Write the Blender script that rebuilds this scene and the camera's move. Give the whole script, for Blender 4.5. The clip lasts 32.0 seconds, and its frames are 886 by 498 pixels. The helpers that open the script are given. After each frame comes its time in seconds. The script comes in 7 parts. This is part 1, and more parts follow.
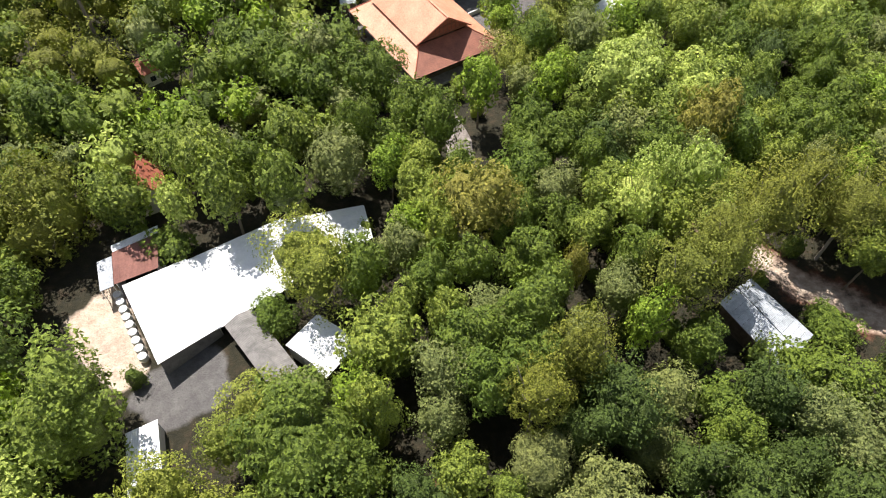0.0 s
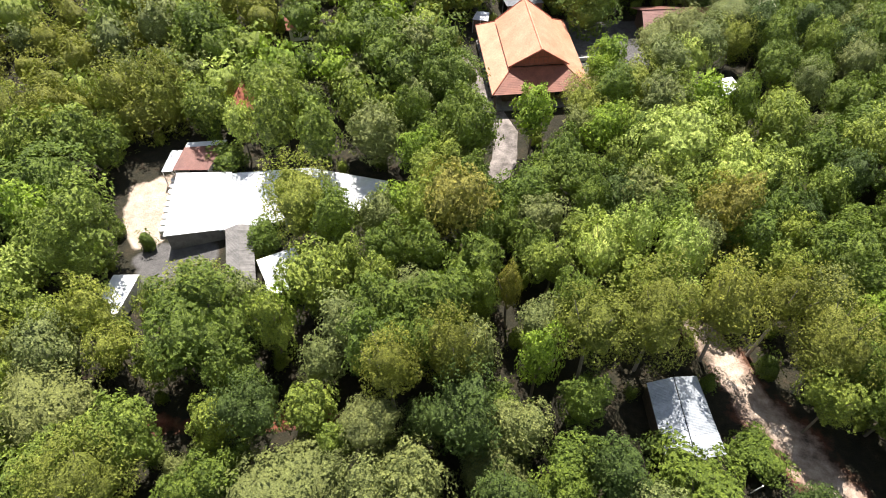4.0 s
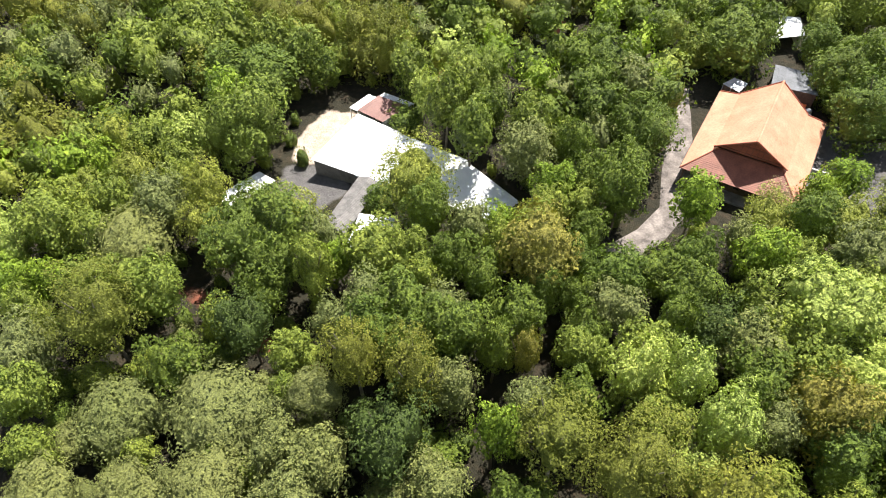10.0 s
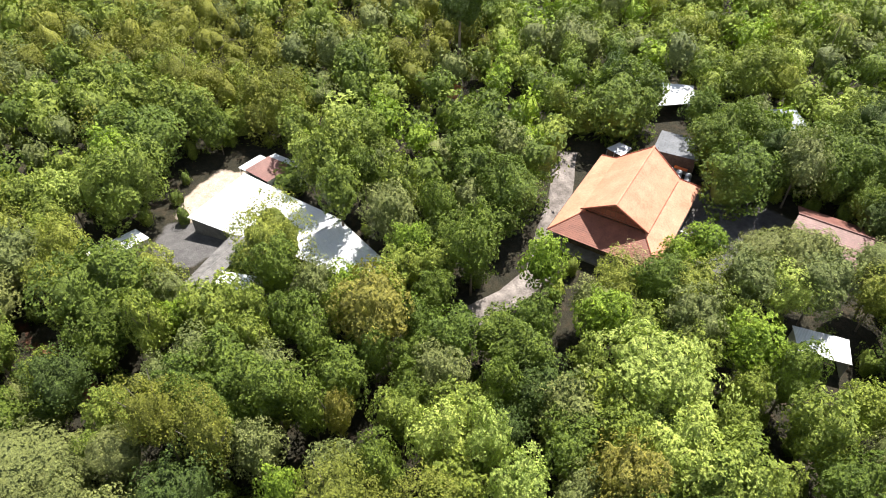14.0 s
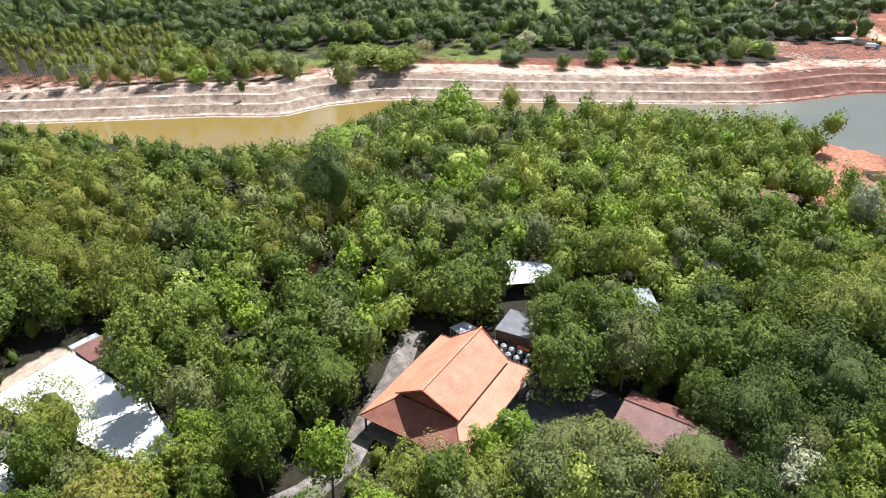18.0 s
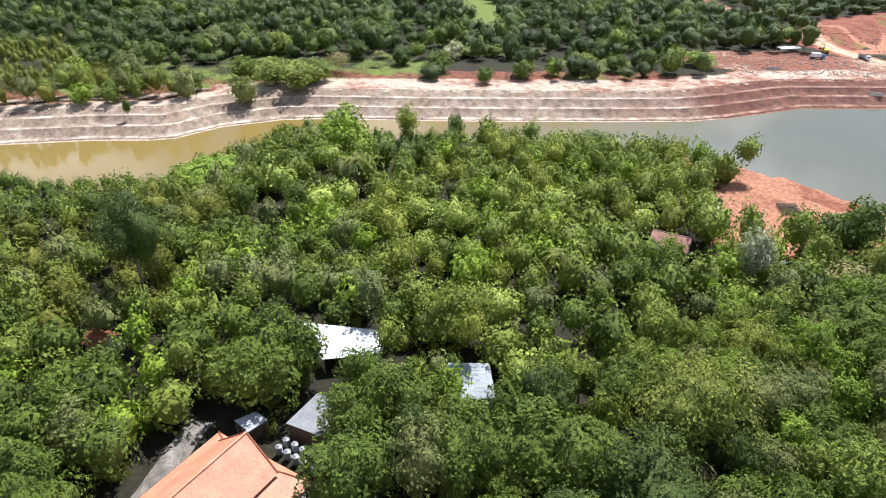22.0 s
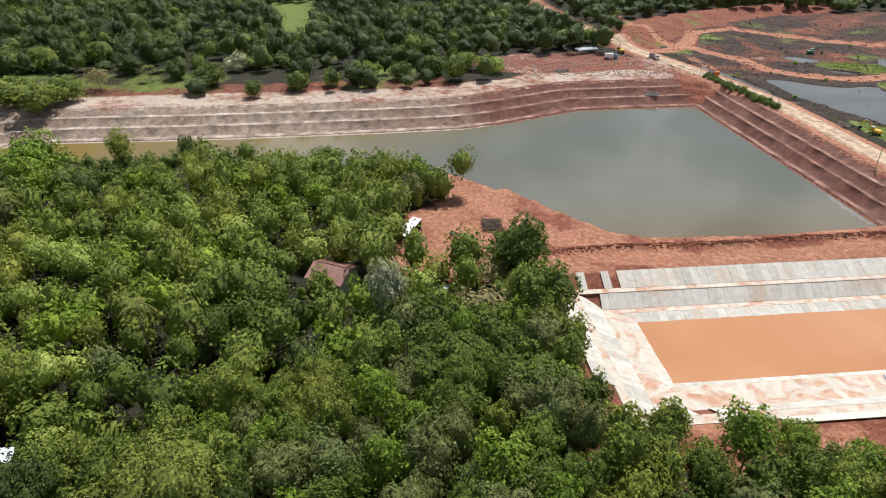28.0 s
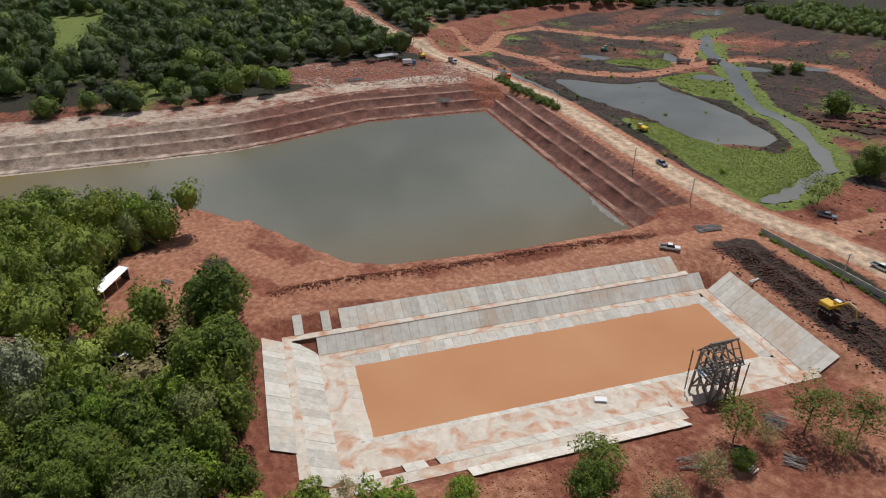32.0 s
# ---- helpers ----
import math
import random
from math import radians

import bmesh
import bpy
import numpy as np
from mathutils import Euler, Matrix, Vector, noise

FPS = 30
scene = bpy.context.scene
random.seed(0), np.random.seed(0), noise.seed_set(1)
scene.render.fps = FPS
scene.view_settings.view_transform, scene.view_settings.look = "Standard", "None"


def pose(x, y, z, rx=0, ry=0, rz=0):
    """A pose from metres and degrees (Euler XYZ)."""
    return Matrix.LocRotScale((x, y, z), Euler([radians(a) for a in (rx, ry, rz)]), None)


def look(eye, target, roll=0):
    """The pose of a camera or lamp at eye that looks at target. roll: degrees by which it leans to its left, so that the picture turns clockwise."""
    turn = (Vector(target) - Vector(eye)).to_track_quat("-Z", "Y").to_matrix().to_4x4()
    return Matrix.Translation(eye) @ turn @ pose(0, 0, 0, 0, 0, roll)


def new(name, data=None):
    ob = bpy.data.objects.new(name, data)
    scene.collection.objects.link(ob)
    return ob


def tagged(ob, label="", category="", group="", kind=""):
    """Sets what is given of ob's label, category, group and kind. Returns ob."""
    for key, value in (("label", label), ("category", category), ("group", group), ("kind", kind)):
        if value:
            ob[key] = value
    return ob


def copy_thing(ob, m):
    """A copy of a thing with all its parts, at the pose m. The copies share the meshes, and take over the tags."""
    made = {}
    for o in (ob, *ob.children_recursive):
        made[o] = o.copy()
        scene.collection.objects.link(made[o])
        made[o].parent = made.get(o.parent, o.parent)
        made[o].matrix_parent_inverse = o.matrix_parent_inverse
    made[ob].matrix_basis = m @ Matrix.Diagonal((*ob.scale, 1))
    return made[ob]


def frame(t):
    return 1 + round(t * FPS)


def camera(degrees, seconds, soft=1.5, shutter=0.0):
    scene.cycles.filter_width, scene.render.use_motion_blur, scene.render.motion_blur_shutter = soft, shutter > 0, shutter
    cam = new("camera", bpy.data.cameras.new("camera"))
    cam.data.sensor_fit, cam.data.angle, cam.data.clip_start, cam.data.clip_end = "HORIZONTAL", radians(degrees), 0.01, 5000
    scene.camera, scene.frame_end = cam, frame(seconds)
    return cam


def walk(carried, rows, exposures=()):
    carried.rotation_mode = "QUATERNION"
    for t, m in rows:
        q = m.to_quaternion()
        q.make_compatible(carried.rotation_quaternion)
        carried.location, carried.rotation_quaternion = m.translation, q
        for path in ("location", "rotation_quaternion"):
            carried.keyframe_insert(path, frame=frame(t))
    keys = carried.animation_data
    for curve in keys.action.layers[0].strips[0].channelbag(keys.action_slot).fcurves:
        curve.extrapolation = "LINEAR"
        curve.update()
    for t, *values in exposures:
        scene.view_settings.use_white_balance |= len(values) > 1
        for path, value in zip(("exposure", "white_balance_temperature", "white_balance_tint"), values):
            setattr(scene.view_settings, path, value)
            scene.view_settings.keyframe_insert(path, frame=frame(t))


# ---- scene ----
cam = camera(68.8, 32.0, soft=1.0)
METRES, EYE, TILT, LEAN, TURN = 290.0, 85.3, -53.6, 0.0, 0.0
ROWS = [
    (0.0, 0.0, 0.0, 0.0, 0.0, 0.0, -0.0),
    (0.5, 0.0158, -0.0018, -0.0021, 0.78, 1.1, -1.05),
    (1.0, 0.032, -0.0032, -0.0044, 1.56, 2.41, -2.08),
    (1.5, 0.0484, -0.0043, -0.0059, 2.34, 3.59, -3.11),
    (2.0, 0.0649, -0.005, -0.0074, 3.22, 3.86, -4.31),
    (2.5, 0.0809, -0.0053, -0.0082, 6.26, 3.54, -8.39),
    (3.0, 0.097, -0.0053, -0.0085, 9.77, 2.91, -12.85),
    (3.5, 0.1115, -0.005, -0.0086, 13.32, 2.0, -17.25),
    (4.0, 0.1244, -0.0037, -0.0071, 17.04, 0.76, -21.54),
    (4.5, 0.1351, -0.0008, -0.003, 20.98, -0.85, -25.76),
    (6.5, 0.1609, 0.0206, 0.0264, 34.76, -8.28, -37.38),
    (7.0, 0.1654, 0.0251, 0.0325, 35.17, -8.52, -37.72),
    (7.5, 0.1695, 0.029, 0.038, 37.31, -9.87, -39.18),
    (8.0, 0.1737, 0.0328, 0.0429, 40.46, -11.84, -41.12),
    (8.5, 0.1776, 0.0364, 0.0476, 43.72, -14.02, -42.92),
    (9.0, 0.1811, 0.0399, 0.0525, 46.8, -16.18, -44.41),
    (9.5, 0.1847, 0.0432, 0.0566, 48.53, -17.33, -45.27),
    (10.0, 0.1882, 0.0467, 0.0611, 50.12, -18.45, -45.95),
    (10.5, 0.1918, 0.0504, 0.0663, 51.06, -19.14, -46.32),
    (11.0, 0.1957, 0.0548, 0.0722, 51.07, -19.14, -46.32),
    (11.5, 0.2002, 0.0599, 0.079, 51.03, -19.1, -46.34),
    (12.0, 0.2052, 0.0658, 0.0872, 51.14, -19.18, -46.38),
    (12.5, 0.2106, 0.0723, 0.0961, 51.18, -19.2, -46.43),
    (13.0, 0.2159, 0.0791, 0.1059, 51.19, -18.56, -46.42),
    (13.5, 0.2216, 0.0858, 0.1153, 51.08, -16.16, -46.48),
    (14.0, 0.2272, 0.0925, 0.1248, 51.06, -13.91, -46.46),
    (14.5, 0.233, 0.0996, 0.1342, 51.0, -11.46, -46.53),
    (16.5, 0.2569, 0.1297, 0.176, 51.01, -2.11, -46.62),
    (17.0, 0.2609, 0.1388, 0.1882, 50.99, 0.19, -46.64),
    (17.5, 0.263, 0.1484, 0.2014, 51.0, 0.72, -46.62),
    (18.0, 0.2633, 0.1584, 0.215, 51.0, 0.73, -46.63),
    (18.5, 0.2621, 0.1687, 0.2295, 51.01, 0.71, -46.62),
    (19.0, 0.2599, 0.1794, 0.2443, 51.02, 0.7, -46.61),
    (19.5, 0.2569, 0.1904, 0.2594, 50.89, 0.8, -46.56),
    (20.0, 0.2529, 0.2014, 0.2748, 50.44, 1.13, -46.37),
    (20.5, 0.2483, 0.2127, 0.2905, 49.97, 1.48, -46.19),
    (21.0, 0.2434, 0.2242, 0.3063, 49.74, 1.66, -46.08),
    (21.5, 0.2392, 0.2357, 0.3224, 49.75, 1.66, -46.07),
    (22.0, 0.2373, 0.2473, 0.3384, 49.77, 1.65, -46.07),
    (22.5, 0.2374, 0.2589, 0.3545, 49.8, 1.62, -46.04),
    (23.0, 0.2393, 0.2705, 0.3702, 49.81, 1.64, -46.06),
    (23.5, 0.2428, 0.2822, 0.3859, 49.83, 1.64, -46.05),
    (24.0, 0.2472, 0.2938, 0.4017, 49.84, 1.64, -46.04),
    (24.5, 0.2525, 0.3055, 0.4175, 49.83, 1.66, -46.03),
    (26.5, 0.2788, 0.3534, 0.4795, 48.11, 2.99, -45.28),
    (27.0, 0.2867, 0.3647, 0.4949, 46.85, 3.89, -44.73),
    (27.5, 0.295, 0.376, 0.51, 44.12, 5.81, -43.42),
    (28.0, 0.3035, 0.3875, 0.5251, 41.47, 7.61, -41.99),
    (28.5, 0.3126, 0.3985, 0.5399, 38.97, 9.28, -40.57),
    (29.0, 0.322, 0.4095, 0.5544, 37.4, 10.3, -39.62),
    (29.5, 0.3301, 0.4206, 0.5694, 37.34, 10.34, -39.6),
    (30.0, 0.3362, 0.432, 0.5847, 37.31, 10.36, -39.6),
    (30.5, 0.3408, 0.4435, 0.6004, 37.24, 10.4, -39.57),
    (31.0, 0.3441, 0.455, 0.6164, 35.64, 11.42, -38.51),
    (31.5, 0.3464, 0.4669, 0.6325, 33.17, 12.95, -36.74),
    (32.0, 0.3477, 0.4785, 0.6484, 30.79, 14.37, -34.96),
]
walk(cam, [(t, pose(0, 0, EYE, TILT, LEAN, TURN) @ pose(METRES * x, METRES * y, METRES * z, 90 + pitch, roll, yaw)) for t, x, y, z, yaw, pitch, roll in ROWS],
     exposures=[(0.0, 0.88, 6500, 13), (4.0, 1.08, 6500, 13), (10.0, 1.12, 6500, 12), (14.5, 1.07, 6450, 12), (19.0, 0.68, 5950, 11), (24.0, 0.64, 5950, 11), (28.0, -0.02, 6200, 11), (32.0, -0.60, 6250, 12)])

# ---------------------------------------------------------------- world, sun
SUN_AZ, SUN_EL = math.atan2(-0.53, 0.85), radians(61.0)
SUN_DIR = Vector((math.sin(SUN_AZ) * math.cos(SUN_EL), math.cos(SUN_AZ) * math.cos(SUN_EL), math.sin(SUN_EL)))
world = bpy.data.worlds.new("sky")
world.use_nodes = True
scene.world = world
wn, wl = world.node_tree.nodes, world.node_tree.links
wn.clear()
sky = wn.new("ShaderNodeTexSky")
sky.sky_type, sky.sun_disc = "NISHITA", False
sky.sun_elevation, sky.sun_rotation = SUN_EL, SUN_AZ
bg = wn.new("ShaderNodeBackground")
bg.inputs["Strength"].default_value = 0.057
# broken white cloud over the blue, seen in the water
wco = wn.new("ShaderNodeTexCoord")
wsp = wn.new("ShaderNodeMapping")
wsp.inputs["Scale"].default_value = (1.0, 1.0, 1.6)
wnz = wn.new("ShaderNodeTexNoise")
wnz.inputs["Scale"].default_value, wnz.inputs["Detail"].default_value = 3.6, 7.0
wrp = wn.new("ShaderNodeValToRGB")
wrp.color_ramp.elements[0].position, wrp.color_ramp.elements[1].position = 0.47, 0.58
wmx = wn.new("ShaderNodeMix")
wmx.data_type = "RGBA"
wmx.inputs[7].default_value = (15.0, 15.4, 16.2, 1)
wl.new(wco.outputs["Generated"], wsp.inputs["Vector"])
wl.new(wsp.outputs["Vector"], wnz.inputs["Vector"])
wl.new(wnz.outputs["Fac"], wrp.inputs["Fac"])
# thicker banks of it towards the horizon
wxyz, wlow, wmul = wn.new("ShaderNodeSeparateXYZ"), wn.new("ShaderNodeMapRange"), wn.new("ShaderNodeMath")
wl.new(wco.outputs["Generated"], wxyz.inputs[0])
wl.new(wxyz.outputs["Z"], wlow.inputs["Value"])
wlow.inputs["From Min"].default_value, wlow.inputs["From Max"].default_value = 0.45, 0.85
wlow.inputs["To Min"].default_value, wlow.inputs["To Max"].default_value = 1.0, 0.16
wmul.operation = "MULTIPLY"
wl.new(wrp.outputs["Color"], wmul.inputs[0])
wl.new(wlow.outputs["Result"], wmul.inputs[1])
wl.new(wmul.outputs[0], wmx.inputs[0])
wl.new(sky.outputs["Color"], wmx.inputs[6])
wl.new(wmx.outputs[2], bg.inputs["Color"])
wl.new(bg.outputs["Background"], wn.new("ShaderNodeOutputWorld").inputs["Surface"])
sun = new("sun", bpy.data.lights.new("sun", "SUN"))
sun.data.energy, sun.data.angle, sun.data.color = 5.0, radians(0.6), (1.0, 0.95, 0.87)
sun.matrix_world = look(SUN_DIR * 300, (0, 0, 0))


# ---------------------------------------------------------------- materials
def material(name):
    m = bpy.data.materials.new(name)
    m.use_nodes = True
    n, l = m.node_tree.nodes, m.node_tree.links
    return m, n, l, n["Principled BSDF"]


def noise_node(n, l, scale, detail=4.0, rough=0.55, coord=None):
    t = n.new("ShaderNodeTexNoise")
    t.inputs["Scale"].default_value, t.inputs["Detail"].default_value, t.inputs["Roughness"].default_value = scale, detail, rough
    if coord:
        l.new(coord, t.inputs["Vector"])
    return t.outputs["Fac"]


def ramp(n, l, fac, stops):
    r = n.new("ShaderNodeValToRGB")
    e = r.color_ramp.elements
    while len(e) < len(stops):
        e.new(0.5)
    for k, (p, c) in enumerate(stops):
        e[k].position, e[k].color = p, (*c, 1) if len(c) == 3 else c
    l.new(fac, r.inputs["Fac"])
    return r.outputs["Color"]


def mix(n, l, fac, a, b, mode="MIX"):
    m = n.new("ShaderNodeMix")
    m.data_type, m.blend_type = "RGBA", mode
    for s, v in ((0, fac), (6, a), (7, b)):
        if isinstance(v, bpy.types.NodeSocket):
            l.new(v, m.inputs[s])
        else:
            m.inputs[s].default_value = v if s == 0 else (*v, 1)
    return m.outputs[2]


def bump(n, l, height, bsdf, strength=0.4, distance=0.1):
    b = n.new("ShaderNodeBump")
    b.inputs["Strength"].default_value, b.inputs["Distance"].default_value = strength, distance
    l.new(height, b.inputs["Height"])
    l.new(b.outputs["Normal"], bsdf.inputs["Normal"])


def coords(n, kind="Object"):
    return n.new("ShaderNodeTexCoord").outputs[kind]


def plain(name, a, b, scale, rough=0.8, metal=0.0, bump_s=0.2, fine=8.0, kind="Object"):
    """Two-tone surface with broad stains and fine grain."""
    m, n, l, p = material(name)
    c = coords(n, kind)
    col = ramp(n, l, noise_node(n, l, scale, 5, 0.6, c), [(0.3, a), (0.7, b)])
    g = noise_node(n, l, scale * fine, 3, 0.6, c)
    col = mix(n, l, 0.35, col, ramp(n, l, g, [(0.3, (0.35, 0.35, 0.35)), (0.7, (0.75, 0.75, 0.75))]), "OVERLAY")
    rnd = n.new("ShaderNodeObjectInfo").outputs["Random"]
    col = mix(n, l, 0.25, col, ramp(n, l, rnd, [(0.0, (0.35, 0.35, 0.35)), (1.0, (0.68, 0.68, 0.68))]), "OVERLAY")
    l.new(col, p.inputs["Base Color"])
    p.inputs["Roughness"].default_value, p.inputs["Metallic"].default_value = rough, metal
    bump(n, l, g, p, bump_s, 0.05)
    return m


def leaf(name, dark, light, rough=0.5, through_light=0.16):
    m, n, l, p = material(name)
    dark, light = (0.77 * dark[0], 0.76 * dark[1], 0.95 * dark[2]), (1.14 * light[0], 1.07 * light[1], 1.22 * light[2])
    isl = n.new("ShaderNodeNewGeometry").outputs["Random Per Island"]
    rnd = n.new("ShaderNodeObjectInfo").outputs["Random"]
    mean = tuple((a + b) / 2 for a, b in zip(dark, light))
    col = ramp(n, l, isl, [(0.0, tuple(0.6 * a + 0.4 * b for a, b in zip(dark, mean))), (0.5, mean), (1.0, tuple(0.65 * a + 0.35 * b for a, b in zip(light, mean)))])
    col = mix(n, l, 0.5, col, ramp(n, l, rnd, [(0.0, (0.36, 0.42, 0.40)), (0.5, (0.5, 0.5, 0.5)), (1.0, (0.58, 0.57, 0.48))]), "OVERLAY")
    big = noise_node(n, l, 1.1, 3, 0.6, n.new("ShaderNodeNewGeometry").outputs["Position"])
    col = mix(n, l, 0.4, col, ramp(n, l, big, [(0.35, (0.38, 0.40, 0.40)), (0.65, (0.62, 0.60, 0.52))]), "OVERLAY")
    # single leaves inside a spray
    fine = noise_node(n, l, 4.5, 3, 0.7, n.new("ShaderNodeNewGeometry").outputs["Position"])
    col = mix(n, l, 0.6, col, ramp(n, l, fine, [(0.36, (0.24, 0.26, 0.26)), (0.50, (0.56, 0.56, 0.50)), (0.64, (0.88, 0.88, 0.74))]), "OVERLAY")
    l.new(col, p.inputs["Base Color"])
    p.inputs["Roughness"].default_value, p.inputs["Specular IOR Level"].default_value = rough, 0.3
    bump(n, l, fine, p, 1.0, 0.35)
    t = n.new("ShaderNodeBsdfTranslucent")
    l.new(mix(n, l, 1.0, col, (1.0, 1.15, 0.55), "MULTIPLY"), t.inputs["Color"])
    s = n.new("ShaderNodeMixShader")
    s.inputs[0].default_value = through_light
    l.new(p.outputs[0], s.inputs[1])
    l.new(t.outputs[0], s.inputs[2])
    l.new(s.outputs[0], n["Material Output"].inputs["Surface"])
    return m


LEAF = {
    "D": leaf("leaf_deep_green", (0.050, 0.090, 0.014), (0.190, 0.270, 0.036)),
    "L": leaf("leaf_mid_green", (0.085, 0.140, 0.020), (0.310, 0.385, 0.060)),
    "V": leaf("leaf_vivid_green", (0.105, 0.195, 0.018), (0.310, 0.440, 0.045)),
    "Y": leaf("leaf_olive_yellow", (0.130, 0.152, 0.018), (0.265, 0.290, 0.044)),
    "P": leaf("leaf_pale_lime", (0.190, 0.270, 0.040), (0.520, 0.640, 0.150)),
    "B": leaf("leaf_bronze_green", (0.150, 0.165, 0.026), (0.370, 0.345, 0.066)),
    "G": leaf("leaf_grey_green", (0.085, 0.125, 0.032), (0.280, 0.320, 0.100)),
    "F": leaf("leaf_feathery", (0.135, 0.185, 0.024), (0.370, 0.415, 0.072)),
    "M": leaf("leaf_mango", (0.115, 0.140, 0.036), (0.250, 0.285, 0.085)),
    "O": leaf("leaf_open", (0.075, 0.115, 0.020), (0.230, 0.300, 0.050)),
    "K": leaf("leaf_dark", (0.030, 0.058, 0.012), (0.120, 0.180, 0.034)),
    "E": leaf("leaf_far_wood", (0.022, 0.044, 0.009), (0.090, 0.140, 0.026)),
    "S": leaf("leaf_silver", (0.250, 0.290, 0.150), (0.600, 0.620, 0.400)),
    "N": leaf("leaf_sparse", (0.190, 0.170, 0.070), (0.430, 0.380, 0.170)),
    "U": leaf("leaf_umbrella", (0.085, 0.165, 0.018), (0.270, 0.400, 0.040)),
    "C": leaf("leaf_palm", (0.090, 0.130, 0.020), (0.320, 0.340, 0.075), 0.4),
}
BARK = plain("bark", (0.10, 0.075, 0.05), (0.26, 0.22, 0.17), 3.0, 0.9)
PALE_BARK = plain("pale_bark", (0.18, 0.16, 0.13), (0.34, 0.30, 0.25), 3.0, 0.85)
WHITE_METAL = plain("white_sheet_metal", (0.70, 0.72, 0.74), (0.84, 0.85, 0.86), 0.25, 0.35, 0.0, 0.1)
# sheet metal with tree shade put into its colour, for the back kitchen
SHADED_METAL = plain("shaded_sheet_metal", (0.14, 0.15, 0.16), (0.24, 0.25, 0.27), 0.3, 0.5, 0.1, 0.1)
GREY_METAL = plain("grey_sheet_metal", (0.31, 0.34, 0.37), (0.48, 0.51, 0.55), 0.3, 0.4, 0.2, 0.1)
BROWN_METAL = plain("brown_sheet_metal", (0.15, 0.062, 0.048), (0.24, 0.11, 0.088), 0.4, 0.5, 0.0, 0.1)
FADED_METAL = plain("faded_red_sheet_metal", (0.25, 0.115, 0.09), (0.36, 0.18, 0.145), 0.4, 0.5, 0.0, 0.1)
ORANGE_TILE = plain("orange_roof_tile", (0.46, 0.185, 0.105), (0.60, 0.28, 0.175), 0.35, 0.6, 0.0, 0.3)
DARK_RED_TILE = plain("dark_red_tile", (0.17, 0.058, 0.035), (0.27, 0.10, 0.06), 0.5, 0.65, 0.0, 0.3)
RED_TILE = plain("red_roof_tile", (0.23, 0.062, 0.036), (0.34, 0.115, 0.065), 0.5, 0.65, 0.0, 0.3)
# fibre-cement grey; also the colour of a wall and plinth in shade
FIBRE_AND_SHADE = plain("grey_fibre_cement_and_shade", (0.12, 0.115, 0.11), (0.22, 0.21, 0.20), 0.8, 0.85)
WALL = plain("plaster_wall", (0.55, 0.52, 0.46), (0.72, 0.68, 0.60), 0.6, 0.85)
# dark timber; also the colour of walls that stand in shade
DARK_WOOD_AND_SHADE = plain("dark_wood_and_shade", (0.06, 0.04, 0.03), (0.14, 0.10, 0.07), 1.5, 0.75)
TOWER_WOOD = plain("grey_scaffold_timber", (0.12, 0.105, 0.09), (0.27, 0.245, 0.215), 1.5, 0.8)
BRUSH_WOOD = plain("dead_brushwood", (0.10, 0.07, 0.05), (0.24, 0.18, 0.14), 1.5, 0.85)
GREY_WOOD = plain("weathered_timber", (0.16, 0.15, 0.14), (0.34, 0.32, 0.30), 1.5, 0.8)
CONCRETE = plain("concrete", (0.46, 0.46, 0.43), (0.68, 0.67, 0.63), 0.35, 0.85, 0.0, 0.2, 10.0, "Object")


def cast_slab(name, a, c2, clay_share):
    """Cast concrete, streaked with washed-down red clay over the whole bank."""
    m, n, l, p = material(name)
    pos = n.new("ShaderNodeNewGeometry").outputs["Position"]
    f = noise_node(n, l, 0.8, 5, 0.6, pos)
    g = noise_node(n, l, 6.0, 3, 0.6, pos)
    col = ramp(n, l, f, [(0.3, a), (0.7, c2)])
    rnd = n.new("ShaderNodeObjectInfo").outputs["Random"]
    col = mix(n, l, 0.45, col, ramp(n, l, rnd, [(0.0, (0.32, 0.33, 0.33)), (1.0, (0.70, 0.69, 0.66))]), "OVERLAY")
    w = noise_node(n, l, 0.11, 6, 0.62, pos)
    col = mix(n, l, ramp(n, l, w, [(0.62 - clay_share, (0, 0, 0)), (0.80 - clay_share, (0.75, 0.75, 0.75))]), col, (0.60, 0.43, 0.30))
    col = mix(n, l, 0.3, col, ramp(n, l, g, [(0.3, (0.35, 0.35, 0.35)), (0.7, (0.68, 0.68, 0.68))]), "OVERLAY")
    l.new(col, p.inputs["Base Color"])
    p.inputs["Roughness"].default_value = 0.85
    bump(n, l, g, p, 0.3, 0.05)
    return m


SLAB = cast_slab("cast_slab", (0.46, 0.44, 0.395), (0.64, 0.61, 0.55), 0.11)
# lighter base standing in for sunlight on the slopes, with slightly more clay
SLAB_BRIGHTENED = cast_slab("cast_slab_brightened", (0.58, 0.55, 0.49), (0.74, 0.71, 0.64), 0.14)
OLD_CONCRETE = plain("stained_concrete", (0.33, 0.34, 0.31), (0.54, 0.53, 0.48), 0.5, 0.85, 0.0, 0.2, 10.0)
GLASS = plain("dark_glass", (0.02, 0.025, 0.03), (0.03, 0.035, 0.04), 1.0, 0.08)
RUBBER = plain("rubber", (0.015, 0.015, 0.015), (0.03, 0.03, 0.03), 3.0, 0.85)
WHITE_PAINT = plain("white_car_paint", (0.74, 0.75, 0.76), (0.80, 0.80, 0.80), 1.0, 0.25, 0.0, 0.0)
GREY_PAINT = plain("grey_car_paint", (0.22, 0.26, 0.30), (0.28, 0.32, 0.36), 1.0, 0.25, 0.3, 0.0)
